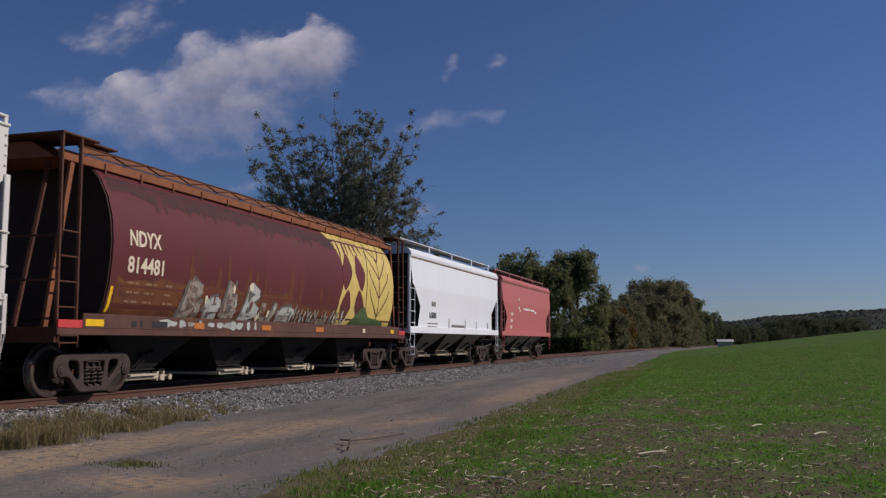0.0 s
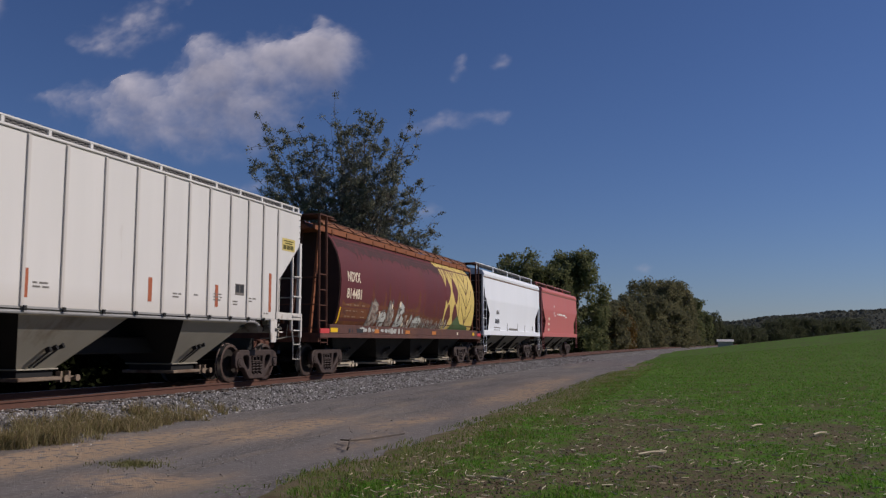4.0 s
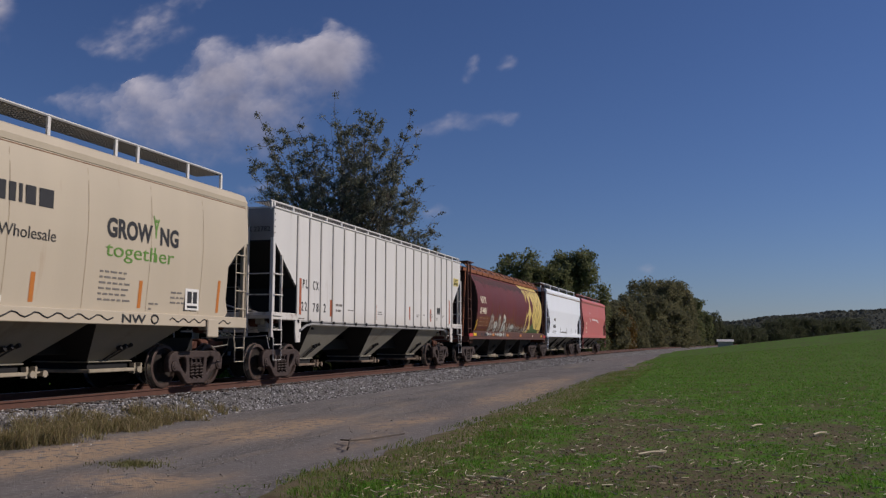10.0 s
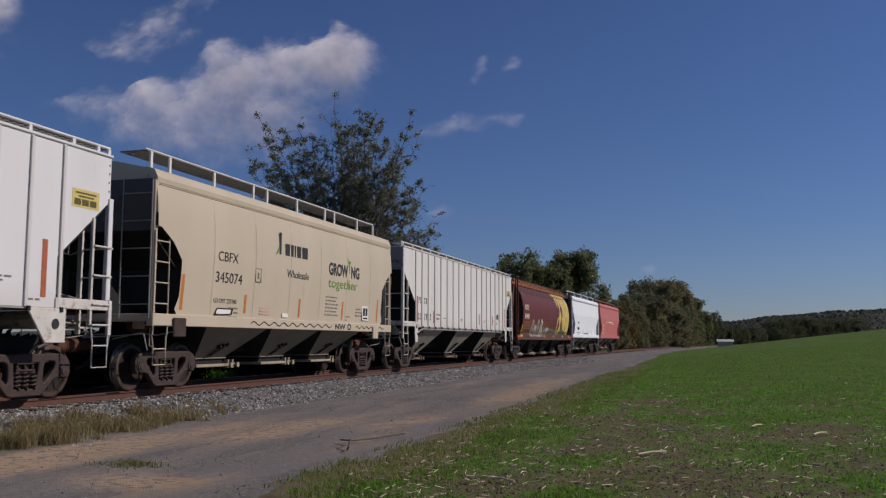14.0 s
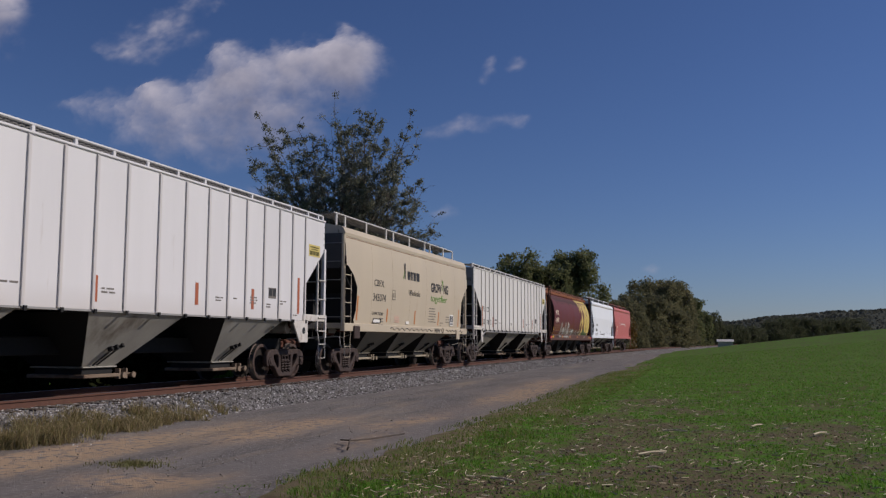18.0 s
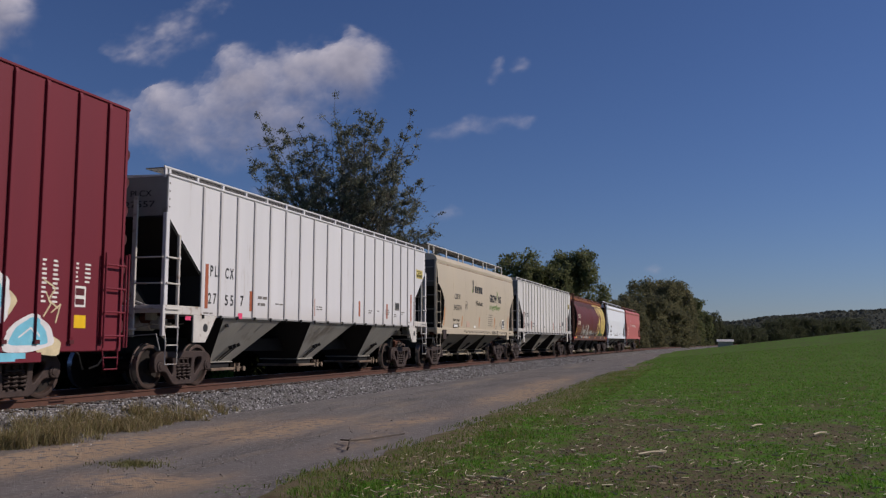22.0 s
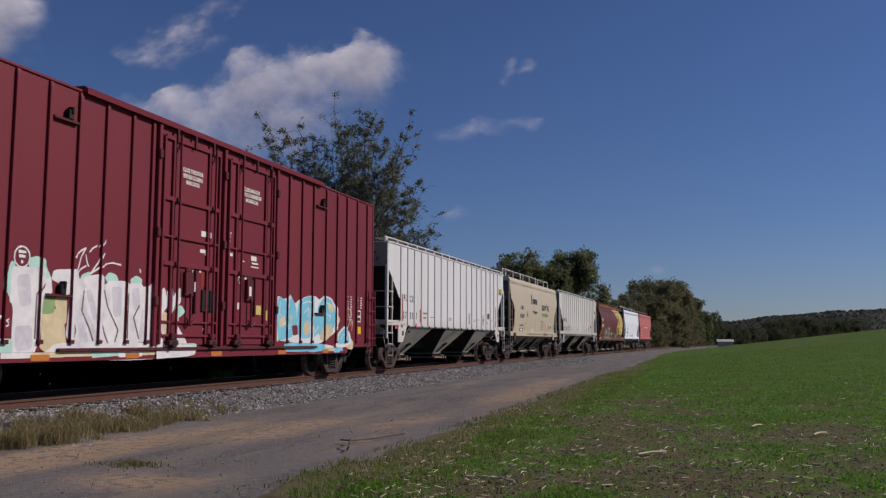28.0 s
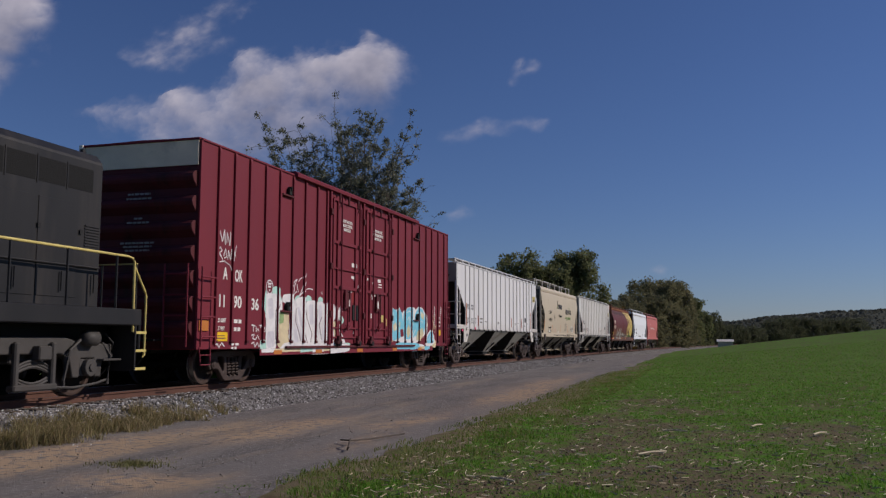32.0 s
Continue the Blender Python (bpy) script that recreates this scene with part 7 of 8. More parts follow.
def door(car, s, y0, y1):
    """A plug door: a proud panel, its stiles, cross bars, locking rods, handles and gear."""
    X = BOX_X
    d = part("plug_door", bars((*sorted((s * X, s * (X + 0.035))), y0, y1, 0.90, 5.10)), box_red, car, bevel=0.01)
    inner, outer = sorted((s * (X + 0.036), s * (X + 0.085))), sorted((s * (X + 0.086), s * (X + 0.125)))
    for y in (y0 + 0.03, y0 + 0.34, y1 - 0.50, y1 - 0.07):
        part("door_stile", bars((*inner, y - 0.03, y + 0.03, 0.92, 5.06)), box_red, d, bevel=0.008)
    for z, t in ((5.05, 0.045), (3.82, 0.045), (3.06, 0.022), (2.52, 0.045), (1.36, 0.022), (1.09, 0.025)):
        part("cross_bar", bars((*inner, y0 + 0.06, y1 - 0.10, z - t, z + t)), box_red, d, bevel=0.006)
    x = s * (X + 0.13)
    for y in (y0 + 0.49, y1 - 0.34):
        part("locking_rod", rods(0.026, [(x, y, 0.92), (x, y, 5.16)]), box_red, d)
        for z in (4.9, 3.82, 2.52, 1.09):
            part("rod_guide", bars((*outer, y - 0.055, y + 0.055, z - 0.045, z + 0.045)), end_shade_red, d, bevel=0.01)
    for y in (y0 + 0.40, y1 - 0.30):
        part("roller_bracket", bars((*sorted((s * (X + 0.036), s * (X + 0.16))), y - 0.16, y + 0.16, 0.90, 1.00), (*sorted((s * (X + 0.036), s * (X + 0.15))), y - 0.07, y + 0.07, 1.0, 1.14)), end_shade_red, d, bevel=0.012)
        bm = bmesh.new()
        tube(bm, [(s * (X + 0.05), y + 0.02, 0.91), (s * (X + 0.17), y + 0.02, 0.91)], 0.07, 12)
        part("door_roller", bm, black_steel_and_shade, d)
    yc = y0 + 1.0
    bm = bmesh.new()
    tube(bm, [(x, yc - 0.15, 1.45), (x, yc - 0.02, 1.30), (x, yc + 0.16, 1.42)], 0.022, 6)
    tube(bm, [(x, yc - 0.02, 1.30), (x, yc - 0.02, 1.95)], 0.026, 6)
    tube(bm, [(x, yc - 0.22, 2.46), (x, yc - 0.20, 1.95)], 0.02, 6)
    part("door_handle", bm, box_red, d)
    part("handle_pocket", bars((*sorted((s * (X + 0.04), s * (X + 0.10))), yc - 0.17, yc + 0.13, 1.90, 2.40)), end_shade_red, d, bevel=0.012)
    part("lever_plate", bars((*sorted((s * (X + 0.04), s * (X + 0.09))), yc - 0.10, yc + 0.08, 2.40, 2.50), (*sorted((s * (X + 0.04), s * (X + 0.11))), yc + 0.18, yc + 0.24, 1.55, 2.45)), end_shade_red, d, bevel=0.01)
    if s < 0:
        return
    face = lambda z: X + 0.037
    words = ("CLOSE THIS DOOR", "BEFORE CLOSING", "MAIN DOOR") if y0 < 0 else ("CLOSE AND LOCK", "BOTH DOORS BEFORE", "MOVING CAR")
    for k, line in enumerate(words):
        w = ((0.76, 0.72, 0.50), (0.76, 0.88, 0.58))[y0 >= 0][k]
        lettering("lettering", line, (-1.43 if y0 < 0 else 1.06) - w / 2, 4.46 - 0.125 * k, 0.085, d, white_letter, face, w, bold=0.05)
    if y0 < 0:
        part("gear_cover", bars((X + 0.036, X + 0.07, -1.0, -0.48, 1.60, 2.06)), black_steel_and_shade, d, "dark open gear pocket", bevel=0.01)
        part("repaint_patch", bars((X + 0.036, X + 0.039, -1.02, -0.72, 2.12, 2.46)), fresh_red, d, "brighter red touched-up paint")
        labels = ((-1.06, -0.66, 3.19, 3.31), (-1.08, -0.78, 2.84, 2.92), (-0.90, -0.76, 2.80, 2.88), (-0.58, -0.52, 2.55, 2.68), (-0.50, -0.40, 2.50, 2.56), (-1.40, -1.30, 2.40, 2.50), (-1.10, -1.02, 2.42, 2.50), (-1.36, -1.26, 2.0, 2.2), (-1.9, -1.8, 1.35, 1.48), (-0.9, -0.78, 1.2, 1.26))
    else:
        labels = ((0.06, 0.16, 3.38, 3.42), (0.06, 0.14, 3.30, 3.34), (0.08, 0.13, 3.20, 3.24), (0.07, 0.24, 2.88, 2.95), (0.62, 0.76, 2.80, 2.83), (1.08, 1.34, 2.86, 2.97), (1.12, 1.42, 2.78, 2.82), (1.10, 1.44, 2.70, 2.73), (0.80, 0.90, 2.40, 2.50), (1.06, 1.14, 2.36, 2.48), (0.50, 0.58, 1.70, 1.85), (0.92, 1.02, 2.02, 2.24))
        part("sticker", bars((X + 0.036, X + 0.044, 1.36, 1.60, 1.60, 1.82)), yellow_paint, d, "yellow stickers")
        part("sticker", bars((X + 0.036, X + 0.044, 1.84, 1.92, 1.48, 1.72)), yellow_paint, d)
        ring = [(X + 0.042, 0.56 + 0.055 * math.cos(a), 2.37 + 0.075 * math.sin(a)) for a in [2 * math.pi * k / 12 for k in range(13)]]
        part("stencil", rods(0.012, ring, sides=4), white_letter, d)
    for a, b, c, e in labels:
        lift = 0.105 if 1.9 < c < 2.3 and e - c > 0.15 else 0.042
        part("stencil", bars((X + 0.036, X + lift, a, b, c, e)), white_letter, d)


fresh_red = material("fresh_red", (0.26, 0.028, 0.03), 0.55, vary=0.15, scale=4, dirt=(0.14, 0.02, 0.025), dirt_amount=0.3)
box_car = boxcar()
# ---- locomotive ----
def locomotive():
    car = thing("locomotive", "dark grey diesel locomotive with yellow handrails at its long hood", "locomotive")
    # its rear end sill lies at local y = 0, the rest behind it
    L = 17.0
    mid = -57.68
    part("frame", bars((-1.5, 1.5, -L, 0.0, 1.27, 1.58)), loco_black, car, bevel=0.02)
    bm = bmesh.new()
    slab_y(bm, [(-1.0, 1.58), (-1.0, 4.28), (-0.85, 4.46), (0.85, 4.46), (1.0, 4.28), (1.0, 1.58)], -L + 4.6, -0.64)
    hood = part("hood", bm, loco_black, car, bevel=0.03)
    bm = bmesh.new()
    slab_y(bm, [(-1.5, 1.58), (-1.5, 4.2), (-1.1, 4.6), (1.1, 4.6), (1.5, 4.2), (1.5, 1.58)], -L + 2.2, -L + 4.6)
    part("cab", bm, loco_black, car, bevel=0.03)
    part("nose", bars((-1.0, 1.0, -L + 0.8, -L + 2.2, 1.58, 3.1)), loco_black, car, bevel=0.08)
    mesh = material("intake_mesh", (0.006, 0.006, 0.0065), 0.8, vary=0.3, scale=30, bump=0.1)
    for s in (1, -1):
        for k in range(9):
            y1 = -0.92 - 0.73 * k
            w = part("intake_screen", bars((*sorted((s * 0.985, s * 1.004)), y1 - 0.67, y1, 3.70, 4.12)), mesh, hood)
            part("screen_frame", bars((*sorted((s * 1.001, s * 1.012)), y1 - 0.70, y1 - 0.675, 3.66, 4.15)), loco_black, w)
        for k in range(8):
            part("louver", bars((*sorted((s * 1.0, s * 1.018)), -1.10, -0.70, 2.70 + 0.052 * k, 2.725 + 0.052 * k)), loco_black, hood)
        for k in range(10):
            y1 = -1.3 - 1.05 * k
            part("hood_door", bars((*sorted((s * 1.0, s * 1.012)), y1 - 0.98, y1, 1.75, 3.45)), loco_black, hood, bevel=0.004)
        part("door_rail", rods(0.018, [(s * 1.03, -0.7, 2.32), (s * 1.03, -L + 4.8, 2.32)]), loco_black, hood)
        for k in range(10):
            part("latch", bars((*sorted((s * 1.012, s * 1.03)), -1.25 - 1.05 * k, -1.18 - 1.05 * k, 2.9, 2.98)), black_steel_and_shade, hood)
        # walkway rail with yellow grab
        x = s * 1.46
        part("handrail", rods(0.024, [(x, -L + 4.7, 2.60), (x, -0.42, 2.56), (x, -0.28, 2.53), (x, -0.23, 2.46), (x, -0.21, 1.15)], sides=8), yellow_paint, car)
        for y in (-0.75, -2.05, -3.35, -4.65, -5.95, -7.25):
            part("stanchion", rods(0.022, [(x, y, 1.58), (x, y, 2.57)]), loco_black, car)
        for k, y in enumerate((-0.65, -1.5, -2.6)):
            part("hood_grab", rods(0.016, [(s * 1.05, y - 0.2, 2.20), (s * 1.05, y - 0.2, 1.85)]), loco_black, hood)
        part("step_grab", rods(0.022, [(x, -0.22, 2.38), (x, 0.12, 1.93), (x, 0.16, 1.85), (x, 0.16, 0.70), (x, 0.10, 0.68)], sides=8), yellow_paint, car)
        part("step_well", bars((*sorted((s * 0.95, s * 1.0)), -0.15, 0.40, 0.42, 1.58), (*sorted((s * 1.0, s * 1.5)), -0.19, -0.15, 0.42, 1.27)), loco_black, car)
        for z in (0.44, 0.78, 1.12):
            t = part("step_tread", bars((*sorted((s * 1.0, s * 1.46)), -0.15, 0.20, z, z + 0.04)), loco_black, car)
            part("step_edge", bars((*sorted((s * 1.461, s * 1.475)), -0.13, 0.20, z - 0.005, z + 0.045)), yellow_paint, t)
    part("end_rail", rods(0.016, [(-1.4, -0.05, 2.45), (1.4, -0.05, 2.45)], ) , yellow_paint, car)
    for x in (-1.38, -0.6, 0.6, 1.38):
        part("end_stanchion", rods(0.02, [(x, -0.05, 1.58), (x, -0.05, 2.44)]), loco_black, car)
    part("end_plate", bars((-1.45, 1.45, 0.0, 0.06, 0.75, 1.58)), loco_black, car, bevel=0.02)
    c = bars((-0.09, 0.09, 0.06, 0.55, 0.80, 0.98), (-0.18, 0.18, 0.45, 0.80, 0.76, 1.03))
    part("coupler", c, rust_dark, car, bevel=0.02)
    part("underframe", bars((-0.80, 0.80, -L + 1.0, -0.1, 0.78, 1.268)), black_steel_and_shade, car)
    part("fuel_tank", bars((-1.35, 1.35, -L + 6.0, -5.2, 0.42, 1.26)), loco_black, car, bevel=0.08)
    part("number_box", bars((-0.35, 0.35, -0.64, -0.50, 4.0, 4.3)), loco_black, car, bevel=0.02)
    bm = bmesh.new()
    tube(bm, [(0.6, -0.75, 4.46), (0.6, -0.75, 4.58)], 0.05, 8)
    tube(bm, [(0.15, -1.2, 4.46), (0.15, -1.2, 4.60)], 0.03, 6)
    part("roof_fitting", bm, loco_black, car)
    for yc in (-2.42, -L + 3.0):
        loco_truck(car, yc)
    rolling.append((car, mid))
    return car


def loco_truck(car, yc):
    r = 0.508
    tr = part("truck", bars((-1.0, 1.0, -0.35, 0.35, 0.60, 0.95)), loco_truck_grey, car, "grey cast locomotive truck with brake gear", bevel=0.03, at=pose(0, yc, 0))
    wheels = TRUCK.setdefault("big", wheelset_mesh(r))
    for y in (-1.37, 1.37):
        turning.append((part("wheelset", wheels, None, tr, at=pose(0, y, r)), y, r))
    half_outline = [(2.05, 0.70), (1.76, 0.66), (1.73, 0.36), (1.60, 0.36), (1.56, 0.70), (1.18, 0.70), (1.14, 0.36), (1.01, 0.36), (0.92, 0.66), (0.70, 0.78)]
    top = [(-2.05, 0.70), (-2.0, 0.90), (-1.1, 0.94), (-0.8, 1.02), (0.8, 1.02), (1.1, 0.94), (2.0, 0.90)]
    outline = top + half_outline + [(-u, w) for u, w in half_outline[:0:-1]]
    for s in (1, -1):
        part("side_frame", flat_shape([outline], loco_truck_grey, lambda c: Vector((c.z, c.x, c.y)), depth=0.06, bevel=0.025), loco_truck_grey, tr, at=pose(s * 1.06, 0, 0))
        for q in (-1, 1):
            part("swing_hanger", bars((s * 1.2 - 0.05, s * 1.2 + 0.05, q * 0.42 - 0.055, q * 0.42 + 0.055, 0.24, 0.96)), loco_truck_grey, tr, bevel=0.025)
        part("spring_plank", bars((s * 1.18 - 0.09, s * 1.18 + 0.09, -0.50, 0.50, 0.16, 0.27)), loco_truck_grey, tr, bevel=0.025)
        for k in range(5):
            arc = [(s * 1.16, -0.40 + 0.08 * j, 0.34 + 0.05 * k + 0.11 * math.sin(math.pi * j / 10) * (-1 if k < 2 else 1)) for j in range(11)]
            part("leaf_spring", rods(0.026, arc, sides=5), loco_truck_grey, tr)
        for y in (-1.37, 1.37):
            bm = bmesh.new()
            box(bm, s * 1.05 - 0.09, s * 1.05 + 0.09, y - 0.20, y + 0.20, 0.36, 0.66)
            tube(bm, [(s * 1.1, y, r), (s * 1.24, y, r)], 0.16, 14)
            tube(bm, [(s * 1.24, y, r), (s * 1.27, y, r)], 0.07, 10)
            part("journal_box", bm, loco_truck_grey, tr, bevel=0.01)
            for q in (-1, 1):
                bm = bmesh.new()
                slab_x(bm, [(y + q * 0.52, 0.80), (y + q * 0.62, 0.80), (y + q * 0.66, 0.40), (y + q * 0.56, 0.20), (y + q * 0.50, 0.40)], s * 0.80 - 0.07, s * 0.80 + 0.07)
                part("brake_shoe", bm, loco_truck_grey, tr, bevel=0.012)
                part("brake_hanger", rods(0.03, [(s * 1.12, y + q * 0.40, 0.95), (s * 1.16, y + q * 0.60, 0.72), (s * 1.14, y + q * 0.58, 0.20), (s * 0.9, y + q * 0.54, 0.18)]), loco_truck_grey, tr)
        bm = bmesh.new()
        tube(bm, [(s * 1.22, 1.12, 1.03), (s * 1.22, 1.20, 1.03), (s * 1.22, 1.46, 1.03), (s * 1.22, 1.54, 1.03)], [0.07, 0.14, 0.14, 0.05], 14)
        part("brake_cylinder", bm, loco_truck_grey, tr, smooth=True)
        bm = bmesh.new()
        tube(bm, [(s * 1.22, -1.5, 1.03), (s * 1.22, -1.42, 1.03), (s * 1.22, -1.16, 1.03)], [0.05, 0.14, 0.14], 14)
        part("brake_cylinder", bm, loco_truck_grey, tr, smooth=True)
        part("equaliser_box", bars((s * 1.14, s * 1.14 + 0.16 * s, 0.0, 0.30, 0.66, 0.90)) if s > 0 else bars((s * 1.14 - 0.16, s * 1.14, 0.0, 0.30, 0.66, 0.90)), loco_truck_grey, tr, bevel=0.02)
        part("brake_rod", rods(0.024, [(s * 1.16, 0.5, 0.20), (s * 1.18, 1.0, 0.17), (s * 1.16, 1.6, 0.22), (s * 1.1, 2.0, 0.28)]), loco_truck_grey, tr)
        part("brake_lever", rods(0.028, [(s * 1.2, 1.1, 1.0), (s * 1.22, 0.82, 0.82), (s * 1.2, 0.70, 0.30)]), loco_truck_grey, tr)
        part("sand_hose", rods(0.022, [(s * 1.12, 1.85, 1.12), (s * 1.2, 1.98, 0.95), (s * 1.12, 2.02, 0.55), (s * 0.8, 1.92, 0.16)]), black_steel_and_shade, tr)
        part("foot_step", bars((*sorted((s * 1.1, s * 1.3)), 1.62, 2.12, 0.62, 0.66)), loco_truck_grey, tr, bevel=0.01)
    return tr


locomotive()


# ---- painted marks and sprayed tags ----
def rounded(cy, cz, w, h, seed, n=22, rough=0.12, power=3.2):
    """An uneven rounded block outline."""
    r = random.Random(seed)
    pts = []
    for k in range(n):
        a = 2 * math.pi * k / n
        c, s = math.cos(a), math.sin(a)
        q = (abs(c) ** power + abs(s) ** power) ** (-1 / power) * (1 + r.uniform(-rough, rough))
        pts.append((cy + w / 2 * c * q, cz + h / 2 * s * q))
    return pts


def decal(name, loops, mat, parent, face, lift, cut=None, label="", clip=None):
    """Paint on a wall: flat outlines (y, z) cut into strips and laid on the wall's face(z); clip keeps a stretch of y alone."""
    bm = bmesh.new()
    for loop in loops:
        bm.faces.new([bm.verts.new((0, y, z)) for y, z in loop])
    bmesh.ops.triangulate(bm, faces=bm.faces)
    if clip:
        for y, s in ((clip[0], -1), (clip[1], 1)):
            bmesh.ops.bisect_plane(bm, geom=bm.verts[:] + bm.edges[:] + bm.faces[:], plane_co=(0, y, 0), plane_no=(0, s, 0), clear_outer=True)
    if not bm.faces:
        bm.free()
        return None
    if cut:
        zs = [v.co.z for v in bm.verts]
        z = math.ceil(min(zs) / cut) * cut
        while z < max(zs):
            bmesh.ops.bisect_plane(bm, geom=bm.verts[:] + bm.edges[:] + bm.faces[:], plane_co=(0, 0, z), plane_no=(0, 0, 1))
            z += cut
    for v in bm.verts:
        v.co.x = face(v.co.z) + lift
    bmesh.ops.recalc_face_normals(bm, faces=bm.faces)
    for f in bm.faces:
        if f.normal.x < 0:
            f.normal_flip()
    return part(name, bm, mat, parent, label)


def stroke(points, width, seed=0, wobble=0.2):
    """The quads of a brushed line through the points."""
    r = random.Random(seed)
    quads = []
    for (a, b), (c, d) in zip(points, points[1:]):
        L = math.hypot(c - a, d - b) or 1e-6
        ny, nz = -(d - b) / L * width / 2, (c - a) / L * width / 2
        k = 1 + r.uniform(-wobble, wobble)
        quads.append([(a - ny * k, b - nz * k), (c - ny, d - nz), (c + ny, d + nz), (a + ny * k, b + nz * k)])
    return quads


# wheat ears on the cylindrical hopper
M = BARREL_MID
WHEAT_EDGE = [(2.84, 1.42), (2.80, 1.8), (2.90, 2.2), (3.08, 2.6), (3.14, 2.9), (3.04, 3.3), (2.80, 3.7), (2.46, 4.12)]
wheat_patch = [[a, (7.26, a[1]), (7.26, b[1]), b] for a, b in zip(WHEAT_EDGE, WHEAT_EDGE[1:])]
decal("wheat_ground", wheat_patch, wheat_yellow, barrel, barrel_face, 0.005, 0.12, "yellow painted wheat ears")


def grain(cy, cz, w, h, lean):
    pts = []
    for k in range(18):
        a = 2 * math.pi * k / 18
        u, v = w / 2 * math.cos(a) * (1 - 0.45 * abs(math.sin(a))), h / 2 * math.sin(a)
        pts.append((cy - M + u + lean * v, cz + v))
    return pts


maroon_shapes = [grain(25.97, 3.02, 0.78, 1.10, 0.20), grain(26.98, 3.05, 0.78, 1.10, -0.20), grain(25.95, 1.98, 0.76, 1.02, 0.20), grain(27.0, 2.02, 0.76, 1.02, -0.20),
                 grain(26.05, 3.72, 0.16, 0.6, 0.30), grain(26.30, 3.80, 0.12, 0.55, 0.20), grain(26.62, 3.78, 0.14, 0.55, -0.1), grain(26.95, 3.82, 0.16, 0.5, -0.2), grain(27.3, 3.85, 0.14, 0.45, -0.3), grain(25.66, 3.7, 0.12, 0.8, 0.1)]
for shape in maroon_shapes:
    decal("wheat_grain", [shape], maroon_paint, barrel, barrel_face, 0.009, 0.12)
veins = []
for k, (cz, s) in enumerate(((1.75, 1), (2.35, 1), (2.95, 1), (3.50, 1))):
    veins += stroke([(28.55 - M, cz), (28.20 - M, cz + 0.30), (27.85 - M, cz + 0.62), (27.75 - M, cz + 0.85)], 0.05)
    veins += stroke([(28.55 - M, cz), (28.90 - M, cz + 0.30), (29.28 - M, cz + 0.62), (29.40 - M, cz + 0.85)], 0.05)
veins += stroke([(28.55 - M, 1.5), (28.56 - M, 2.4), (28.54 - M, 3.3), (28.5 - M, 4.0)], 0.045)
veins += stroke([(27.62 - M, 1.55), (27.50 - M, 2.3), (27.52 - M, 3.0), (27.75 - M, 3.7), (28.0 - M, 4.05)], 0.05)
decal("wheat_vein", veins, rust_dark, barrel, barrel_face, 0.009, 0.12)
leaves = [[(26.3 - M, 1.42), (26.9 - M, 1.55), (27.15 - M, 1.95), (27.4 - M, 2.05), (27.45 - M, 1.80), (27.9 - M, 1.72), (28.3 - M, 1.62), (28.8 - M, 1.66), (29.3 - M, 1.55), (29.3 - M, 1.42)]]
decal("wheat_leaf", leaves, wheat_green, barrel, barrel_face, 0.010, 0.12)
decal("stripe", [[(-7.25, 1.50), (-7.17, 1.50), (-7.17, 1.97), (-7.25, 1.97)]], yellow_tape, barrel, barrel_face, 0.006, 0.08)
# soot and flaking along the top of the tank
soot = material("flaked_soot", (0.060, 0.024, 0.025), 0.75, vary=0.3, scale=3, stretch=V, dirt=(0.105, 0.027, 0.031), dirt_amount=0.45, dirt_scale=4.0)
r = random.Random(12)
top, low = [], []
for k in range(261):
    y = 15.45 + 10.0 * k / 260
    drip = max(0.0, noise.noise((y * 7.0, 0.0, 5.0))) * 0.40 + 0.07 * r.random()
    top.append((y - M, 4.02))
    low.append((y - M, 3.74 - 0.13 * noise.noise((y * 1.1, 0.0, 9.0)) - drip * (0.4 if k < 30 else 1.0)))
decal("soot_band", [[low[k], low[k + 1], top[k + 1], top[k]] for k in range(260)], soot, barrel, barrel_face, 0.005, 0.1, "flaking dark soot")
rust_patch = material("rust_bloom", (0.140, 0.042, 0.021), 0.75, vary=0.3, scale=4, dirt=(0.12, 0.032, 0.034), dirt_amount=0.5, dirt_scale=4.0)
blots = []
for k in range(24):
    y, z = r.uniform(17.2, 24.8), r.uniform(1.8, 2.6)
    blots.append(rounded(y - M, z, r.uniform(0.05, 0.22), r.uniform(0.3, 0.9), 300 + k, 16, 0.35, 2.0))
for k, b in enumerate(blots):
    decal("rust_bloom", [b], rust_patch, barrel, barrel_face, 0.003 + 0.00005 * k, 0.12)
lower = [[(15.5 - M, 1.47), (25.4 - M, 1.47)] + [(25.4 - M - 9.9 * k / 40, 2.12 + r.uniform(-0.10, 0.10) - 0.25 * (k < 12)) for k in range(41)]]
decal("rust_bloom", lower, material("lower_rust", (0.135, 0.048, 0.019), 0.75, vary=0.3, scale=3, dirt=(0.075, 0.026, 0.024), dirt_amount=0.4, dirt_scale=2.0), barrel, barrel_face, 0.0025, 0.12)

# scrawled letters along the foot of the tank: uneven strokes, pale over dark
r = random.Random(21)
faded_spray = material("faded_spray", (0.36, 0.33, 0.28), 0.6, vary=0.35, scale=5, dirt=(0.12, 0.05, 0.035), dirt_amount=0.58, dirt_scale=5.0)
scuff = material("tag_shade", (0.13, 0.12, 0.11), 0.6, vary=0.3, scale=6, dirt=(0.14, 0.06, 0.03), dirt_amount=0.4)
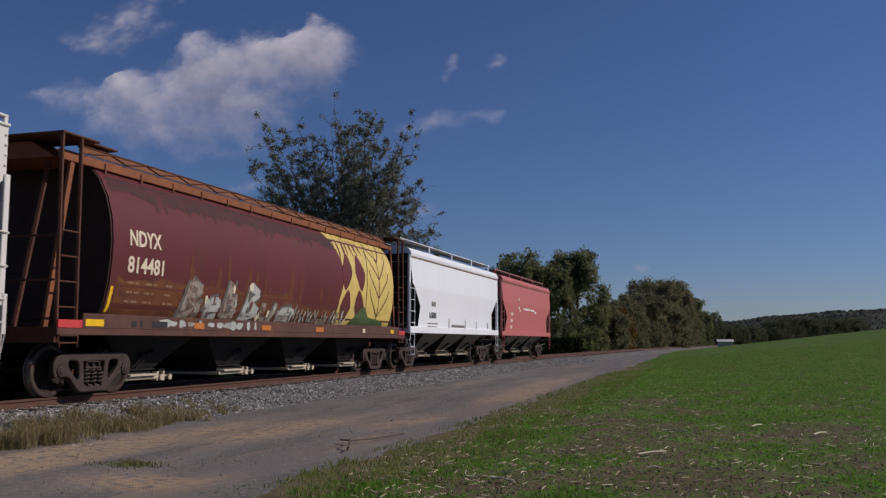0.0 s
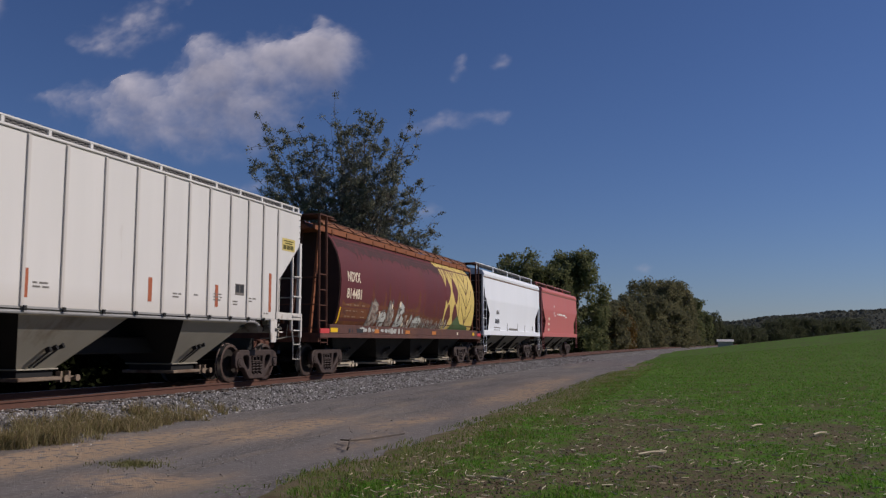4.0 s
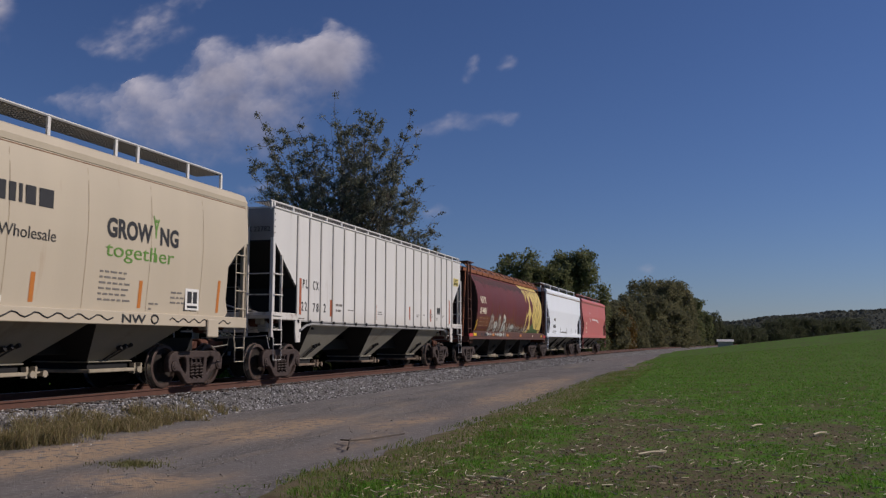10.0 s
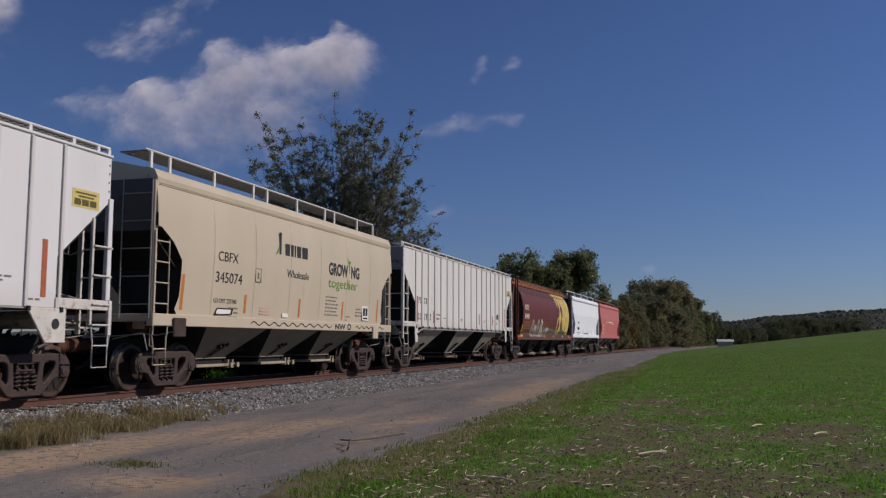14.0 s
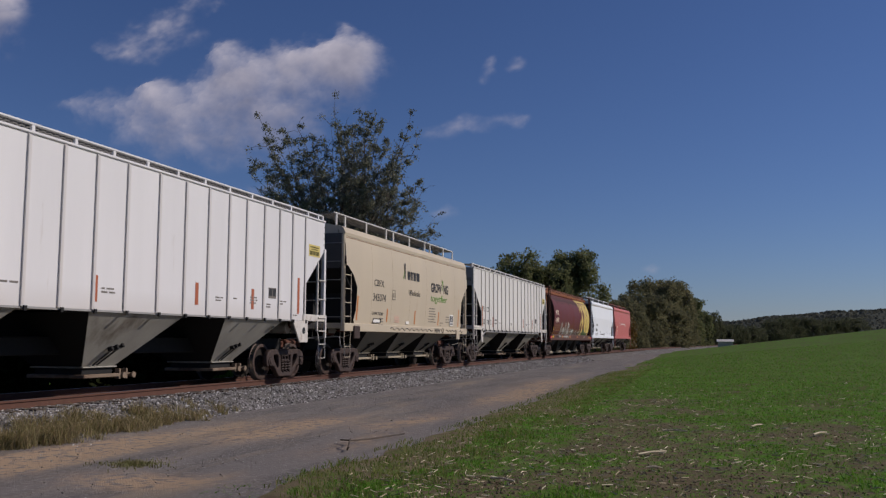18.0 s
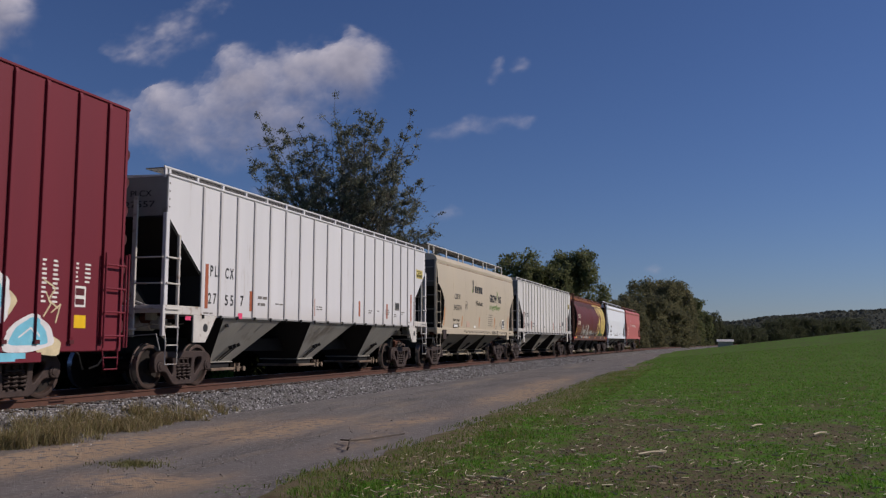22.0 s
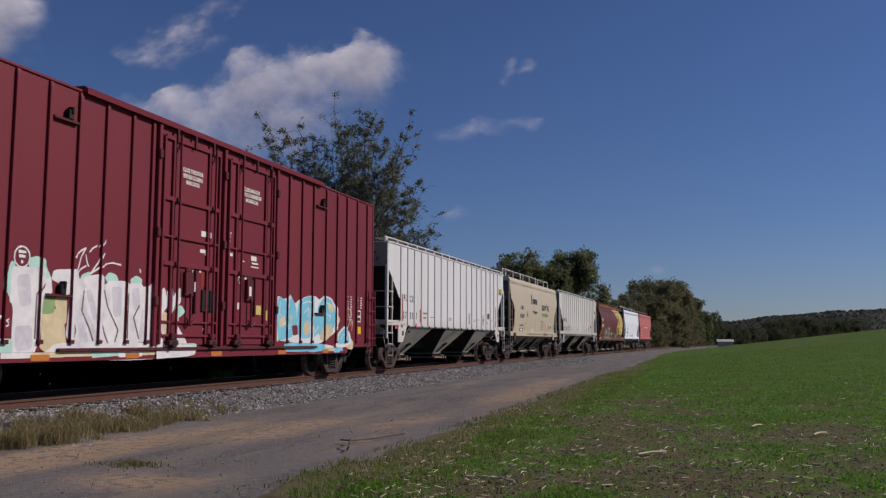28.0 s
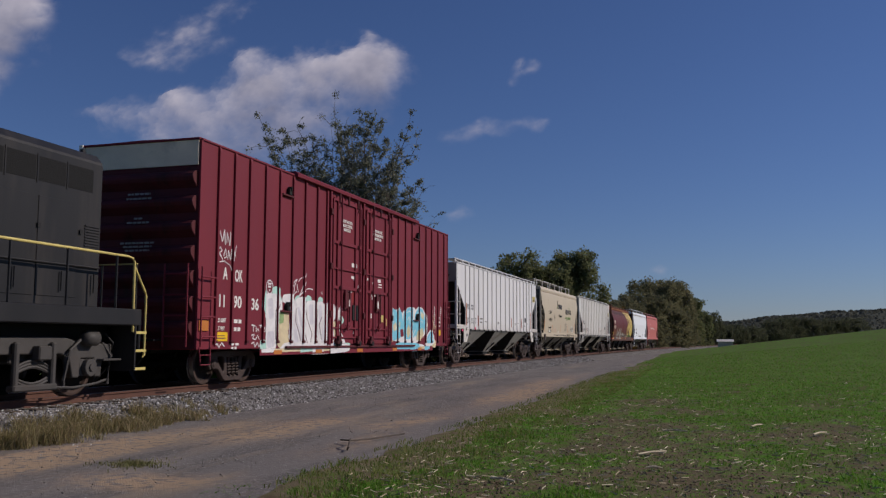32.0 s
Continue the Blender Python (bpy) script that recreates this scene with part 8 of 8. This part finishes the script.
# chunky block shapes, pale over dark, that grow smaller along the tank; then a low scribble
BLOCKS = ([(0.1, 0.0), (0.25, 1.0), (0.8, 0.8), (0.3, 0.52), (0.95, 0.3), (0.15, 0.02)], [(0.1, 0.45), (0.9, 0.55), (0.75, 0.95), (0.25, 0.85), (0.05, 0.3), (0.5, 0.02), (0.95, 0.15)],
          [(0.3, 1.0), (0.1, 0.05), (0.9, 0.12), (0.4, 0.5), (0.8, 0.6)], [(0.1, 0.95), (0.2, 0.15), (0.7, 0.05), (0.9, 0.95)])
for k, (y, w, z, h, shape) in enumerate(((-5.0, 0.75, 1.45, 0.78, 0), (-4.15, 0.62, 1.45, 0.46, 1), (-3.4, 0.64, 1.48, 0.82, 2), (-2.55, 0.78, 1.45, 0.80, 0), (-1.72, 0.80, 1.44, 0.48, 3), (-0.85, 0.92, 1.43, 0.38, 1))):
    pts = [(y + w * (u + 0.18 * v), z + h * v) for u, v in BLOCKS[shape]]
    decal("sprayed_tag", stroke([(a - 0.03, c - 0.02) for a, c in pts], 0.27, k, 0.3), scuff, barrel, barrel_face, 0.012 + 0.00004 * k, 0.15)
    decal("sprayed_tag", stroke(pts, 0.155, k + 50, 0.5), (faded_spray, spray_grey)[k % 2], barrel, barrel_face, 0.0145 + 0.00004 * k, 0.15)
    for n in range(5):
        a, c = y + r.uniform(0, w), z + r.uniform(0, h)
        decal("sprayed_tag", [rounded(a, c, r.uniform(0.06, 0.16), r.uniform(0.08, 0.25), 700 + 10 * k + n, 10, 0.35)], r.choice((rust_patch, scuff, cream_letter, spray_grey)), barrel, barrel_face, 0.0152 + 0.00003 * (5 * k + n), 0.15)
for k in range(30):
    y, h = -0.05 + 3.5 * k / 29 + r.uniform(-0.06, 0.06), r.uniform(0.16, 0.42) * (1.2 if k > 20 else 1.0)
    pts = [(y + r.uniform(-0.08, 0.14), 1.46 + h * j / 2 + r.uniform(-0.04, 0.04)) for j in range(3)]
    if k % 3 == 0:
        decal("sprayed_tag", stroke(pts, 0.12, k), scuff, barrel, barrel_face, 0.0165 + 0.00003 * k, 0.15)
    decal("sprayed_tag", stroke(pts, r.uniform(0.03, 0.06), k + 90, 0.4), r.choice((faded_spray, spray_grey, cream_letter if k > 20 else faded_spray)), barrel, barrel_face, 0.018 + 0.00003 * k, 0.15)
drips = [rounded(17.0 + 0.33 * k - M + r.uniform(-0.1, 0.1), 1.33, r.uniform(0.1, 0.4), r.uniform(0.08, 0.2), 500 + k, 10, 0.3) for k in range(12)]
for l in drips:
    decal("sprayed_tag", [l], spray_grey, barrel, lambda z: 1.56, 0.004)

# the boxcar's two sprayed pieces; where posts, shelves and doors stand proud the paint lies on them too
flat = lambda z: BOX_X
layer = [0.0045]


def box_paint(loops, mat, label=""):
    """Lays outlines (y, z) on the boxcar's side, each over the one before."""
    lift = layer[0]
    layer[0] += 0.00007
    decal("sprayed_piece", loops, mat, box_car, flat, lift, label=label)
    lo, hi = min(y for l in loops for y, _ in l), max(y for l in loops for y, _ in l)
    top = max(z for l in loops for _, z in l)
    for p in POSTS:
        if lo < p < hi and top > 1.0:
            decal("sprayed_piece", [[(y, max(z, 1.0)) for y, z in l] for l in loops], mat, box_car, flat, 0.0505 + lift, clip=(p - 0.036, p + 0.036))
    for a, b in DOORS:
        if lo < b and hi > a:
            decal("sprayed_piece", loops, mat, box_car, flat, 0.0355 + lift, clip=(a, b))


def rounder(loop, times=2):
    """Cuts the corners of an outline, as a spray can would."""
    for _ in range(times):
        loop = [p for a, b in zip(loop, loop[1:] + loop[:1]) for p in ((a[0] * 0.86 + b[0] * 0.14, a[1] * 0.86 + b[1] * 0.14), (a[0] * 0.14 + b[0] * 0.86, a[1] * 0.14 + b[1] * 0.86))]
    return loop


def sprayed(mat, loop, label="", swell=0.045):
    """An outline, swollen a little and rounded."""
    cy, cz = sum(y for y, _ in loop) / len(loop), sum(z for _, z in loop) / len(loop)
    w, h = max(abs(y - cy) for y, _ in loop), max(abs(z - cz) for _, z in loop)
    box_paint([rounder([(cy + (y - cy) * (1 + swell / w), cz + (z - cz) * (1 + swell / h)) for y, z in loop])], mat, label)


def sprayed_line(mat, width, points):
    box_paint(stroke(points, width, len(points), 0.35), mat)


spray_lilac = material("spray_lilac", (0.58, 0.555, 0.60), 0.5, vary=0.15, scale=5, dirt=(0.70, 0.68, 0.69), dirt_amount=0.4, dirt_scale=4.0)
spray_green = material("spray_green", (0.25, 0.36, 0.16), 0.5, vary=0.2, scale=5)
tag_edge = material("tag_edge", (0.13, 0.07, 0.08), 0.6, vary=0.3, scale=6)
sprayed(spray_mint, [(-6.35, 2.15), (-6.25, 2.18), (-6.21, 2.05), (-6.34, 1.81), (-6.21, 1.63), (-6.29, 1.61), (-6.4, 1.8)])
sprayed(spray_mint, [(-5.9, 2.26), (-5.73, 2.31), (-5.61, 2.27), (-5.43, 2.01), (-5.47, 1.93), (-5.57, 2.03), (-5.64, 2.15), (-5.87, 2.13)])
sprayed(spray_mint, [(-6.45, 0.97), (-6.2, 0.97), (-6.2, 0.72), (-6.43, 0.72)])
sprayed(spray_mint, [(-4.71, 1.99), (-4.66, 2.1), (-4.5, 2.15), (-4.45, 2.08), (-4.65, 1.96)])
sprayed(spray_mint, [(-4.04, 2.11), (-3.94, 2.18), (-3.78, 2.16), (-3.72, 2.08), (-3.93, 2.02)])
sprayed(spray_mint, [(-3.37, 2.09), (-3.17, 2.17), (-3.01, 2.13), (-3.04, 2.04), (-3.27, 2.03)])
sprayed(spray_mint, [(-1.92, 1.65), (-1.72, 1.68), (-1.6, 1.58), (-1.79, 1.48)])
sprayed(spray_mint, [(-1.52, 0.89), (-1.14, 0.89), (-1.18, 0.77), (-1.47, 0.77)])
sprayed(spray_tan, [(-5.62, 1.45), (-5.16, 1.47), (-5.07, 1.21), (-5.02, 0.88), (-5.35, 0.78), (-5.59, 0.91)])
sprayed(spray_tan, [(-5.3, 1.65), (-5.05, 1.77), (-5.03, 1.28), (-5.17, 1.37)])
sprayed(spray_tan, [(-2.6, 1.46), (-2.19, 1.52), (-2.13, 1.14), (-2.5, 1.07)])
sprayed(spray_green, [(-5.63, 1.69), (-5.34, 1.7), (-5.34, 1.47), (-5.61, 1.45)])
sprayed(spray_white, [(-6.26, 2.12), (-5.60, 2.10), (-5.62, 1.7), (-5.70, 0.9), (-6.22, 0.9), (-6.2, 1.6)], "", 0.0)
sprayed(spray_lilac, [(-5.0, 2.08), (-4.2, 1.98), (-3.0, 1.98), (-2.5, 2.15), (-2.35, 1.4), (-2.2, 0.96), (-5.05, 0.96), (-4.9, 1.5)], "white and lilac spray paint letters", 0.0)
sprayed(spray_white, [(-6.28, 2.06), (-6.19, 2.12), (-5.57, 2.14), (-5.58, 1.93), (-5.72, 1.72), (-5.68, 0.82), (-6.16, 0.75), (-6.18, 1.5), (-6.33, 1.76)])
sprayed(spray_white, [(-5.37, 1.98), (-5.32, 2.12), (-4.82, 2.16), (-4.75, 1.97), (-4.92, 1.9), (-5.01, 1.76), (-5.12, 1.77), (-5.15, 1.92)])
sprayed(spray_white, [(-5.63, 1.93), (-5.44, 1.98), (-5.41, 1.77), (-5.62, 1.74)])
sprayed(spray_white, [(-4.88, 1.92), (-4.58, 2.0), (-4.6, 1.68), (-4.63, 1.41), (-4.42, 1.12), (-4.3, 0.92), (-4.94, 0.94), (-4.85, 1.29), (-4.93, 1.67)])
sprayed(spray_white, [(-4.64, 2.04), (-4.15, 2.13), (-4.04, 1.62), (-3.63, 1.14), (-3.75, 0.93), (-4.13, 0.99), (-4.41, 1.41), (-4.57, 1.6)])
sprayed(spray_white, [(-4.0, 2.01), (-3.46, 2.05), (-3.43, 1.65), (-3.51, 1.31), (-3.44, 0.94), (-3.75, 0.93), (-3.87, 1.41), (-3.96, 1.63)])
sprayed(spray_white, [(-3.45, 2.0), (-2.99, 2.04), (-2.9, 1.67), (-3.22, 1.44), (-3.01, 0.98), (-3.41, 0.98), (-3.37, 1.49)])
sprayed(spray_white, [(-2.93, 1.97), (-2.61, 1.99), (-2.46, 1.69), (-2.56, 1.46), (-2.29, 0.96), (-2.82, 0.96)])
sprayed(spray_white, [(-2.47, 1.91), (-2.31, 2.01), (-2.22, 1.7), (-2.38, 1.51)])
sprayed(spray_white, [(-2.21, 1.94), (-2.06, 2.02), (-1.98, 1.65), (-2.15, 1.47)])
sprayed(spray_white, [(-1.96, 1.88), (-1.78, 2.04), (-1.77, 1.77), (-1.92, 1.68)])
sprayed(spray_white, [(-1.9, 1.31), (-1.78, 1.23), (-1.48, 0.96), (-1.8, 0.96)])
sprayed(spray_white, [(-5.2, 0.91), (-3.86, 0.93), (-1.2, 0.88), (-1.19, 0.7), (-3.19, 0.66), (-4.74, 0.69), (-5.72, 0.71), (-5.43, 0.81)])
sprayed(spray_lilac, [(-6.13, 1.97), (-5.91, 2.0), (-5.86, 1.59), (-6.05, 1.55)])
sprayed(spray_lilac, [(-6.12, 1.17), (-5.83, 1.19), (-5.8, 0.89), (-6.08, 0.85)])
sprayed(spray_lilac, [(-3.84, 1.92), (-3.61, 1.93), (-3.6, 1.48), (-3.76, 1.45)])
sprayed(spray_lilac, [(-4.52, 1.8), (-4.41, 1.85), (-4.26, 1.42), (-4.35, 1.39)])
sprayed(spray_lilac, [(-3.26, 1.91), (-3.09, 1.94), (-3.05, 1.61), (-3.19, 1.57)])
sprayed(spray_lilac, [(-4.69, 1.26), (-4.58, 1.28), (-4.47, 1.0), (-4.65, 0.99)])
sprayed_line(tag_edge, 0.035, [(-4.84, 1.64), (-4.87, 1.4), (-4.77, 1.16), (-4.84, 0.98)])
sprayed_line(tag_edge, 0.035, [(-4.6, 1.85), (-4.64, 1.5), (-4.44, 1.21), (-4.32, 0.98)])
sprayed_line(tag_edge, 0.035, [(-4.07, 1.88), (-3.96, 1.58), (-3.65, 1.18), (-3.73, 0.96)])
sprayed_line(tag_edge, 0.035, [(-3.44, 1.86), (-3.45, 1.44), (-3.44, 1.02)])
sprayed_line(tag_edge, 0.035, [(-3.04, 1.66), (-3.21, 1.42), (-3.03, 1.02)])
sprayed_line(tag_edge, 0.035, [(-4.15, 1.42), (-4.03, 1.12), (-3.92, 0.94)])
sprayed_line(tag_edge, 0.035, [(-5.58, 1.91), (-5.72, 1.72), (-5.72, 1.38), (-5.72, 1.01)])
sprayed_line(tag_edge, 0.035, [(-2.62, 1.9), (-2.46, 1.63), (-2.52, 1.35), (-2.27, 0.98)])
sprayed_line(spray_white, 0.03, [(-4.91, 2.39), (-4.72, 2.53), (-4.6, 2.59), (-4.71, 2.43), (-4.79, 2.18), (-4.86, 2.1)])
sprayed_line(spray_white, 0.03, [(-4.79, 2.14), (-4.7, 2.22), (-4.58, 2.28)])
sprayed_line(spray_white, 0.03, [(-4.6, 2.47), (-4.56, 2.34), (-4.51, 2.27)])
sprayed_line(spray_white, 0.03, [(-4.51, 2.52), (-4.43, 2.6), (-4.31, 2.66)])
sprayed_line(spray_white, 0.03, [(-4.26, 2.64), (-4.17, 2.71), (-4.12, 2.8)])
sprayed_line(spray_white, 0.03, [(-4.16, 2.54), (-4.26, 2.37), (-4.46, 2.15), (-4.31, 2.23), (-4.16, 2.31)])
sprayed_line(spray_white, 0.03, [(-4.15, 2.3), (-4.03, 2.36), (-3.87, 2.39), (-3.63, 2.37)])
sprayed_line(spray_white, 0.03, [(-3.08, 2.34), (-3.04, 2.27)])
sprayed_line(spray_white, 0.03, [(-6.32, 1.32), (-6.39, 1.29), (-6.31, 1.24), (-6.39, 1.2)])
sprayed_line(spray_white, 0.03, [(-6.54, 1.35), (-6.44, 1.36), (-6.5, 1.29)])
sprayed(spray_tan, [(2.3, 1.6), (2.52, 1.67), (2.58, 0.98), (2.31, 1.13)])
sprayed(spray_tan, [(6.18, 1.75), (6.35, 1.61), (6.2, 1.4), (6.04, 1.55)])
sprayed(spray_tan, [(7.02, 1.09), (7.37, 0.96), (7.32, 0.76), (6.84, 0.8)])
sprayed(spray_white, [(2.56, 1.0), (2.43, 1.45), (2.44, 1.83), (2.51, 2.12), (2.91, 2.02), (3.16, 2.2), (3.49, 1.94), (3.64, 2.04), (4.22, 2.19), (4.75, 2.2), (4.94, 2.11), (5.26, 2.25), (5.75, 2.21), (6.15, 1.92), (6.25, 1.56), (6.06, 1.23), (5.05, 0.91), (3.87, 0.89), (3.27, 0.96)], "", 0.0)
sprayed(spray_white, [(6.07, 1.03), (6.34, 1.27), (6.73, 1.44), (7.13, 1.23), (7.26, 0.93), (6.71, 0.8), (6.13, 0.8)], "", 0.0)
sprayed(spray_white, [(2.95, 0.89), (5.92, 0.85), (5.93, 0.68), (2.95, 0.69)])
sprayed(spray_blue, [(2.63, 1.08), (2.54, 1.45), (2.53, 1.78), (2.61, 2.02), (2.91, 1.95), (2.99, 1.56), (2.92, 1.11)], "", 0.085)
sprayed(spray_blue, [(3.01, 1.11), (2.96, 1.8), (3.17, 2.09), (3.45, 1.89), (3.56, 1.48), (3.37, 1.18)], "", 0.085)
sprayed(spray_blue, [(3.78, 1.12), (3.67, 1.66), (3.77, 1.98), (4.27, 2.12), (4.58, 2.09), (4.55, 1.75), (4.26, 1.48), (4.41, 1.15)], "", 0.085)
sprayed(spray_blue, [(4.99, 1.18), (4.91, 1.89), (5.29, 2.13), (5.71, 2.1), (5.97, 1.83), (5.99, 1.52), (5.75, 1.29)], "", 0.085)
sprayed(spray_blue, [(6.27, 0.97), (6.42, 1.17), (6.74, 1.3), (6.97, 1.14), (7.03, 0.98)], "", 0.085)
sprayed(spray_blue, [(2.99, 0.87), (5.31, 0.85), (5.32, 0.71), (2.98, 0.73)], "", 0.085)
sprayed(spray_blue, [(4.52, 1.51), (4.82, 1.7), (4.89, 1.27), (4.63, 1.13)], "", 0.085)
sprayed(box_red, [(3.35, 1.34), (3.6, 1.37), (3.65, 1.19), (3.42, 1.16)])
sprayed(spray_tan, [(2.64, 1.5), (2.89, 1.6), (2.94, 1.4), (2.69, 1.35)])
sprayed(spray_tan, [(3.97, 1.31), (4.21, 1.55), (4.36, 1.29), (4.15, 1.12)])
sprayed(spray_tan, [(5.21, 1.35), (5.74, 1.44), (5.85, 1.21), (5.37, 1.01), (5.04, 1.08)])
sprayed(spray_tan, [(3.16, 1.61), (3.31, 1.63), (3.28, 1.45)])
sprayed(spray_tan, [(5.56, 2.04), (5.87, 1.96), (5.82, 1.8), (5.57, 1.89)])
sprayed_line(spray_white, 0.032, [(2.65, 1.98), (2.63, 1.67), (2.71, 1.62)])
sprayed_line(spray_white, 0.032, [(3.0, 1.69), (3.06, 2.0), (3.21, 2.08)])
sprayed_line(spray_white, 0.032, [(3.81, 1.93), (4.23, 2.05), (4.49, 2.01)])
sprayed_line(spray_white, 0.032, [(4.03, 1.73), (4.28, 1.86), (4.25, 1.62)])
sprayed_line(spray_white, 0.032, [(5.0, 1.89), (5.32, 2.06), (5.66, 2.02)])
sprayed_line(spray_white, 0.032, [(2.8, 1.35), (2.94, 1.47), (3.06, 1.3), (3.25, 1.41)])
sprayed_line(spray_white, 0.032, [(4.61, 1.51), (4.71, 1.21), (4.93, 1.4)])
sprayed_line(spray_white, 0.032, [(5.48, 1.72), (5.73, 1.69), (5.59, 1.54)])
sprayed_line(spray_white, 0.032, [(6.43, 1.03), (6.69, 1.19), (6.86, 1.04)])
sprayed_line(spray_tan, 0.03, [(6.99, 1.78), (7.11, 1.58), (6.95, 1.37)])
sprayed_line(spray_tan, 0.03, [(6.92, 1.98), (7.21, 1.85), (7.05, 1.65), (7.29, 1.52)])
sprayed_line(spray_tan, 0.03, [(7.12, 1.44), (7.34, 1.59), (7.24, 1.28)])
# a thin tag over the number, a ring with small print, and a scribble by it
for points in ([(-8.47, 3.05), (-8.42, 3.42), (-8.30, 3.18), (-8.22, 3.46), (-8.18, 3.12)], [(-8.12, 3.16), (-8.10, 3.40), (-7.98, 3.12), (-7.96, 3.44)], [(-8.48, 2.86), (-8.40, 3.06), (-8.30, 2.98), (-8.42, 2.92), (-8.26, 2.78)], [(-8.24, 2.86), (-8.16, 3.04), (-8.10, 2.86), (-8.22, 2.82)], [(-8.06, 2.80), (-8.04, 3.02), (-7.94, 2.80), (-7.90, 3.05)], [(-7.86, 2.78), (-7.86, 3.02), (-7.76, 2.80), (-7.70, 3.16)],
               [(-8.40, 2.72), (-8.20, 2.76), (-7.96, 2.68), (-7.86, 2.56)], [(-8.50, 0.88), (-8.40, 0.94), (-8.34, 0.84), (-8.22, 0.94), (-8.10, 0.86)], [(-6.92, 1.36), (-6.74, 1.34)], [(-6.83, 1.35), (-6.83, 1.20)], [(-6.70, 1.34), (-6.70, 1.20), (-6.62, 1.28), (-6.56, 1.22)], [(-6.92, 1.12), (-6.78, 1.14), (-6.86, 1.04), (-6.72, 1.02), (-6.62, 1.12), (-6.54, 1.02)], [(-6.92, 0.92), (-6.80, 0.96), (-6.74, 0.84), (-6.62, 0.96), (-6.56, 0.84), (-6.44, 0.92)]):
    sprayed_line(spray_white, 0.026, points)
sprayed_line(spray_white, 0.028, [(-6.08 + 0.165 * math.cos(2 * math.pi * k / 18), 2.30 + 0.165 * math.sin(2 * math.pi * k / 18)) for k in range(19)])
for a, b, z in ((-6.16, -6.0, 2.38), (-6.15, -6.01, 2.31), (-6.10, -6.05, 2.22)):
    sprayed_line(spray_white, 0.04, [(a, z), (b, z)])


# the same paint where it runs over the sill and its guide
r = random.Random(33)
for y0, y1, mats in ((-6.42, -1.2, (spray_white, spray_white, spray_white, spray_mint, spray_tan)), (2.95, 6.6, (spray_blue, spray_blue, spray_blue, spray_white, spray_tan))):
    y = y0
    while y < y1:
        w = r.uniform(0.35, 0.9)
        m = r.choice(mats)
        e = min(y + w, y1)
        low = 0.66 + r.uniform(0, 0.06)
        decal("sprayed_piece", [[(y, low), (e, low + r.uniform(-0.015, 0.03)), (e, 0.796), (y, 0.796)]], m, box_car, flat, 0.0135)
        y = e


# ---- movement ----
def motions():
    times = [float(k) for k in range(33)]
    for car, start in rolling:
        rows = []
        for t in times:
            s = start + travel(t)
            rows.append((t, pose(BEND * s * s, s, 0, 0, 0, -math.degrees(math.atan(2 * BEND * s)))))
        walk(car, rows)
    fine = [k * 0.2 for k in range(161)]
    for wheels, y, r in turning:
        walk(wheels, [(t, pose(0, y, r, -math.degrees((travel(t) - travel(0)) / r))) for t in fine])
    for cloud, m0, m1 in drifting:
        walk(cloud, [(0.0, m0), (32.0, m1)])


motions()
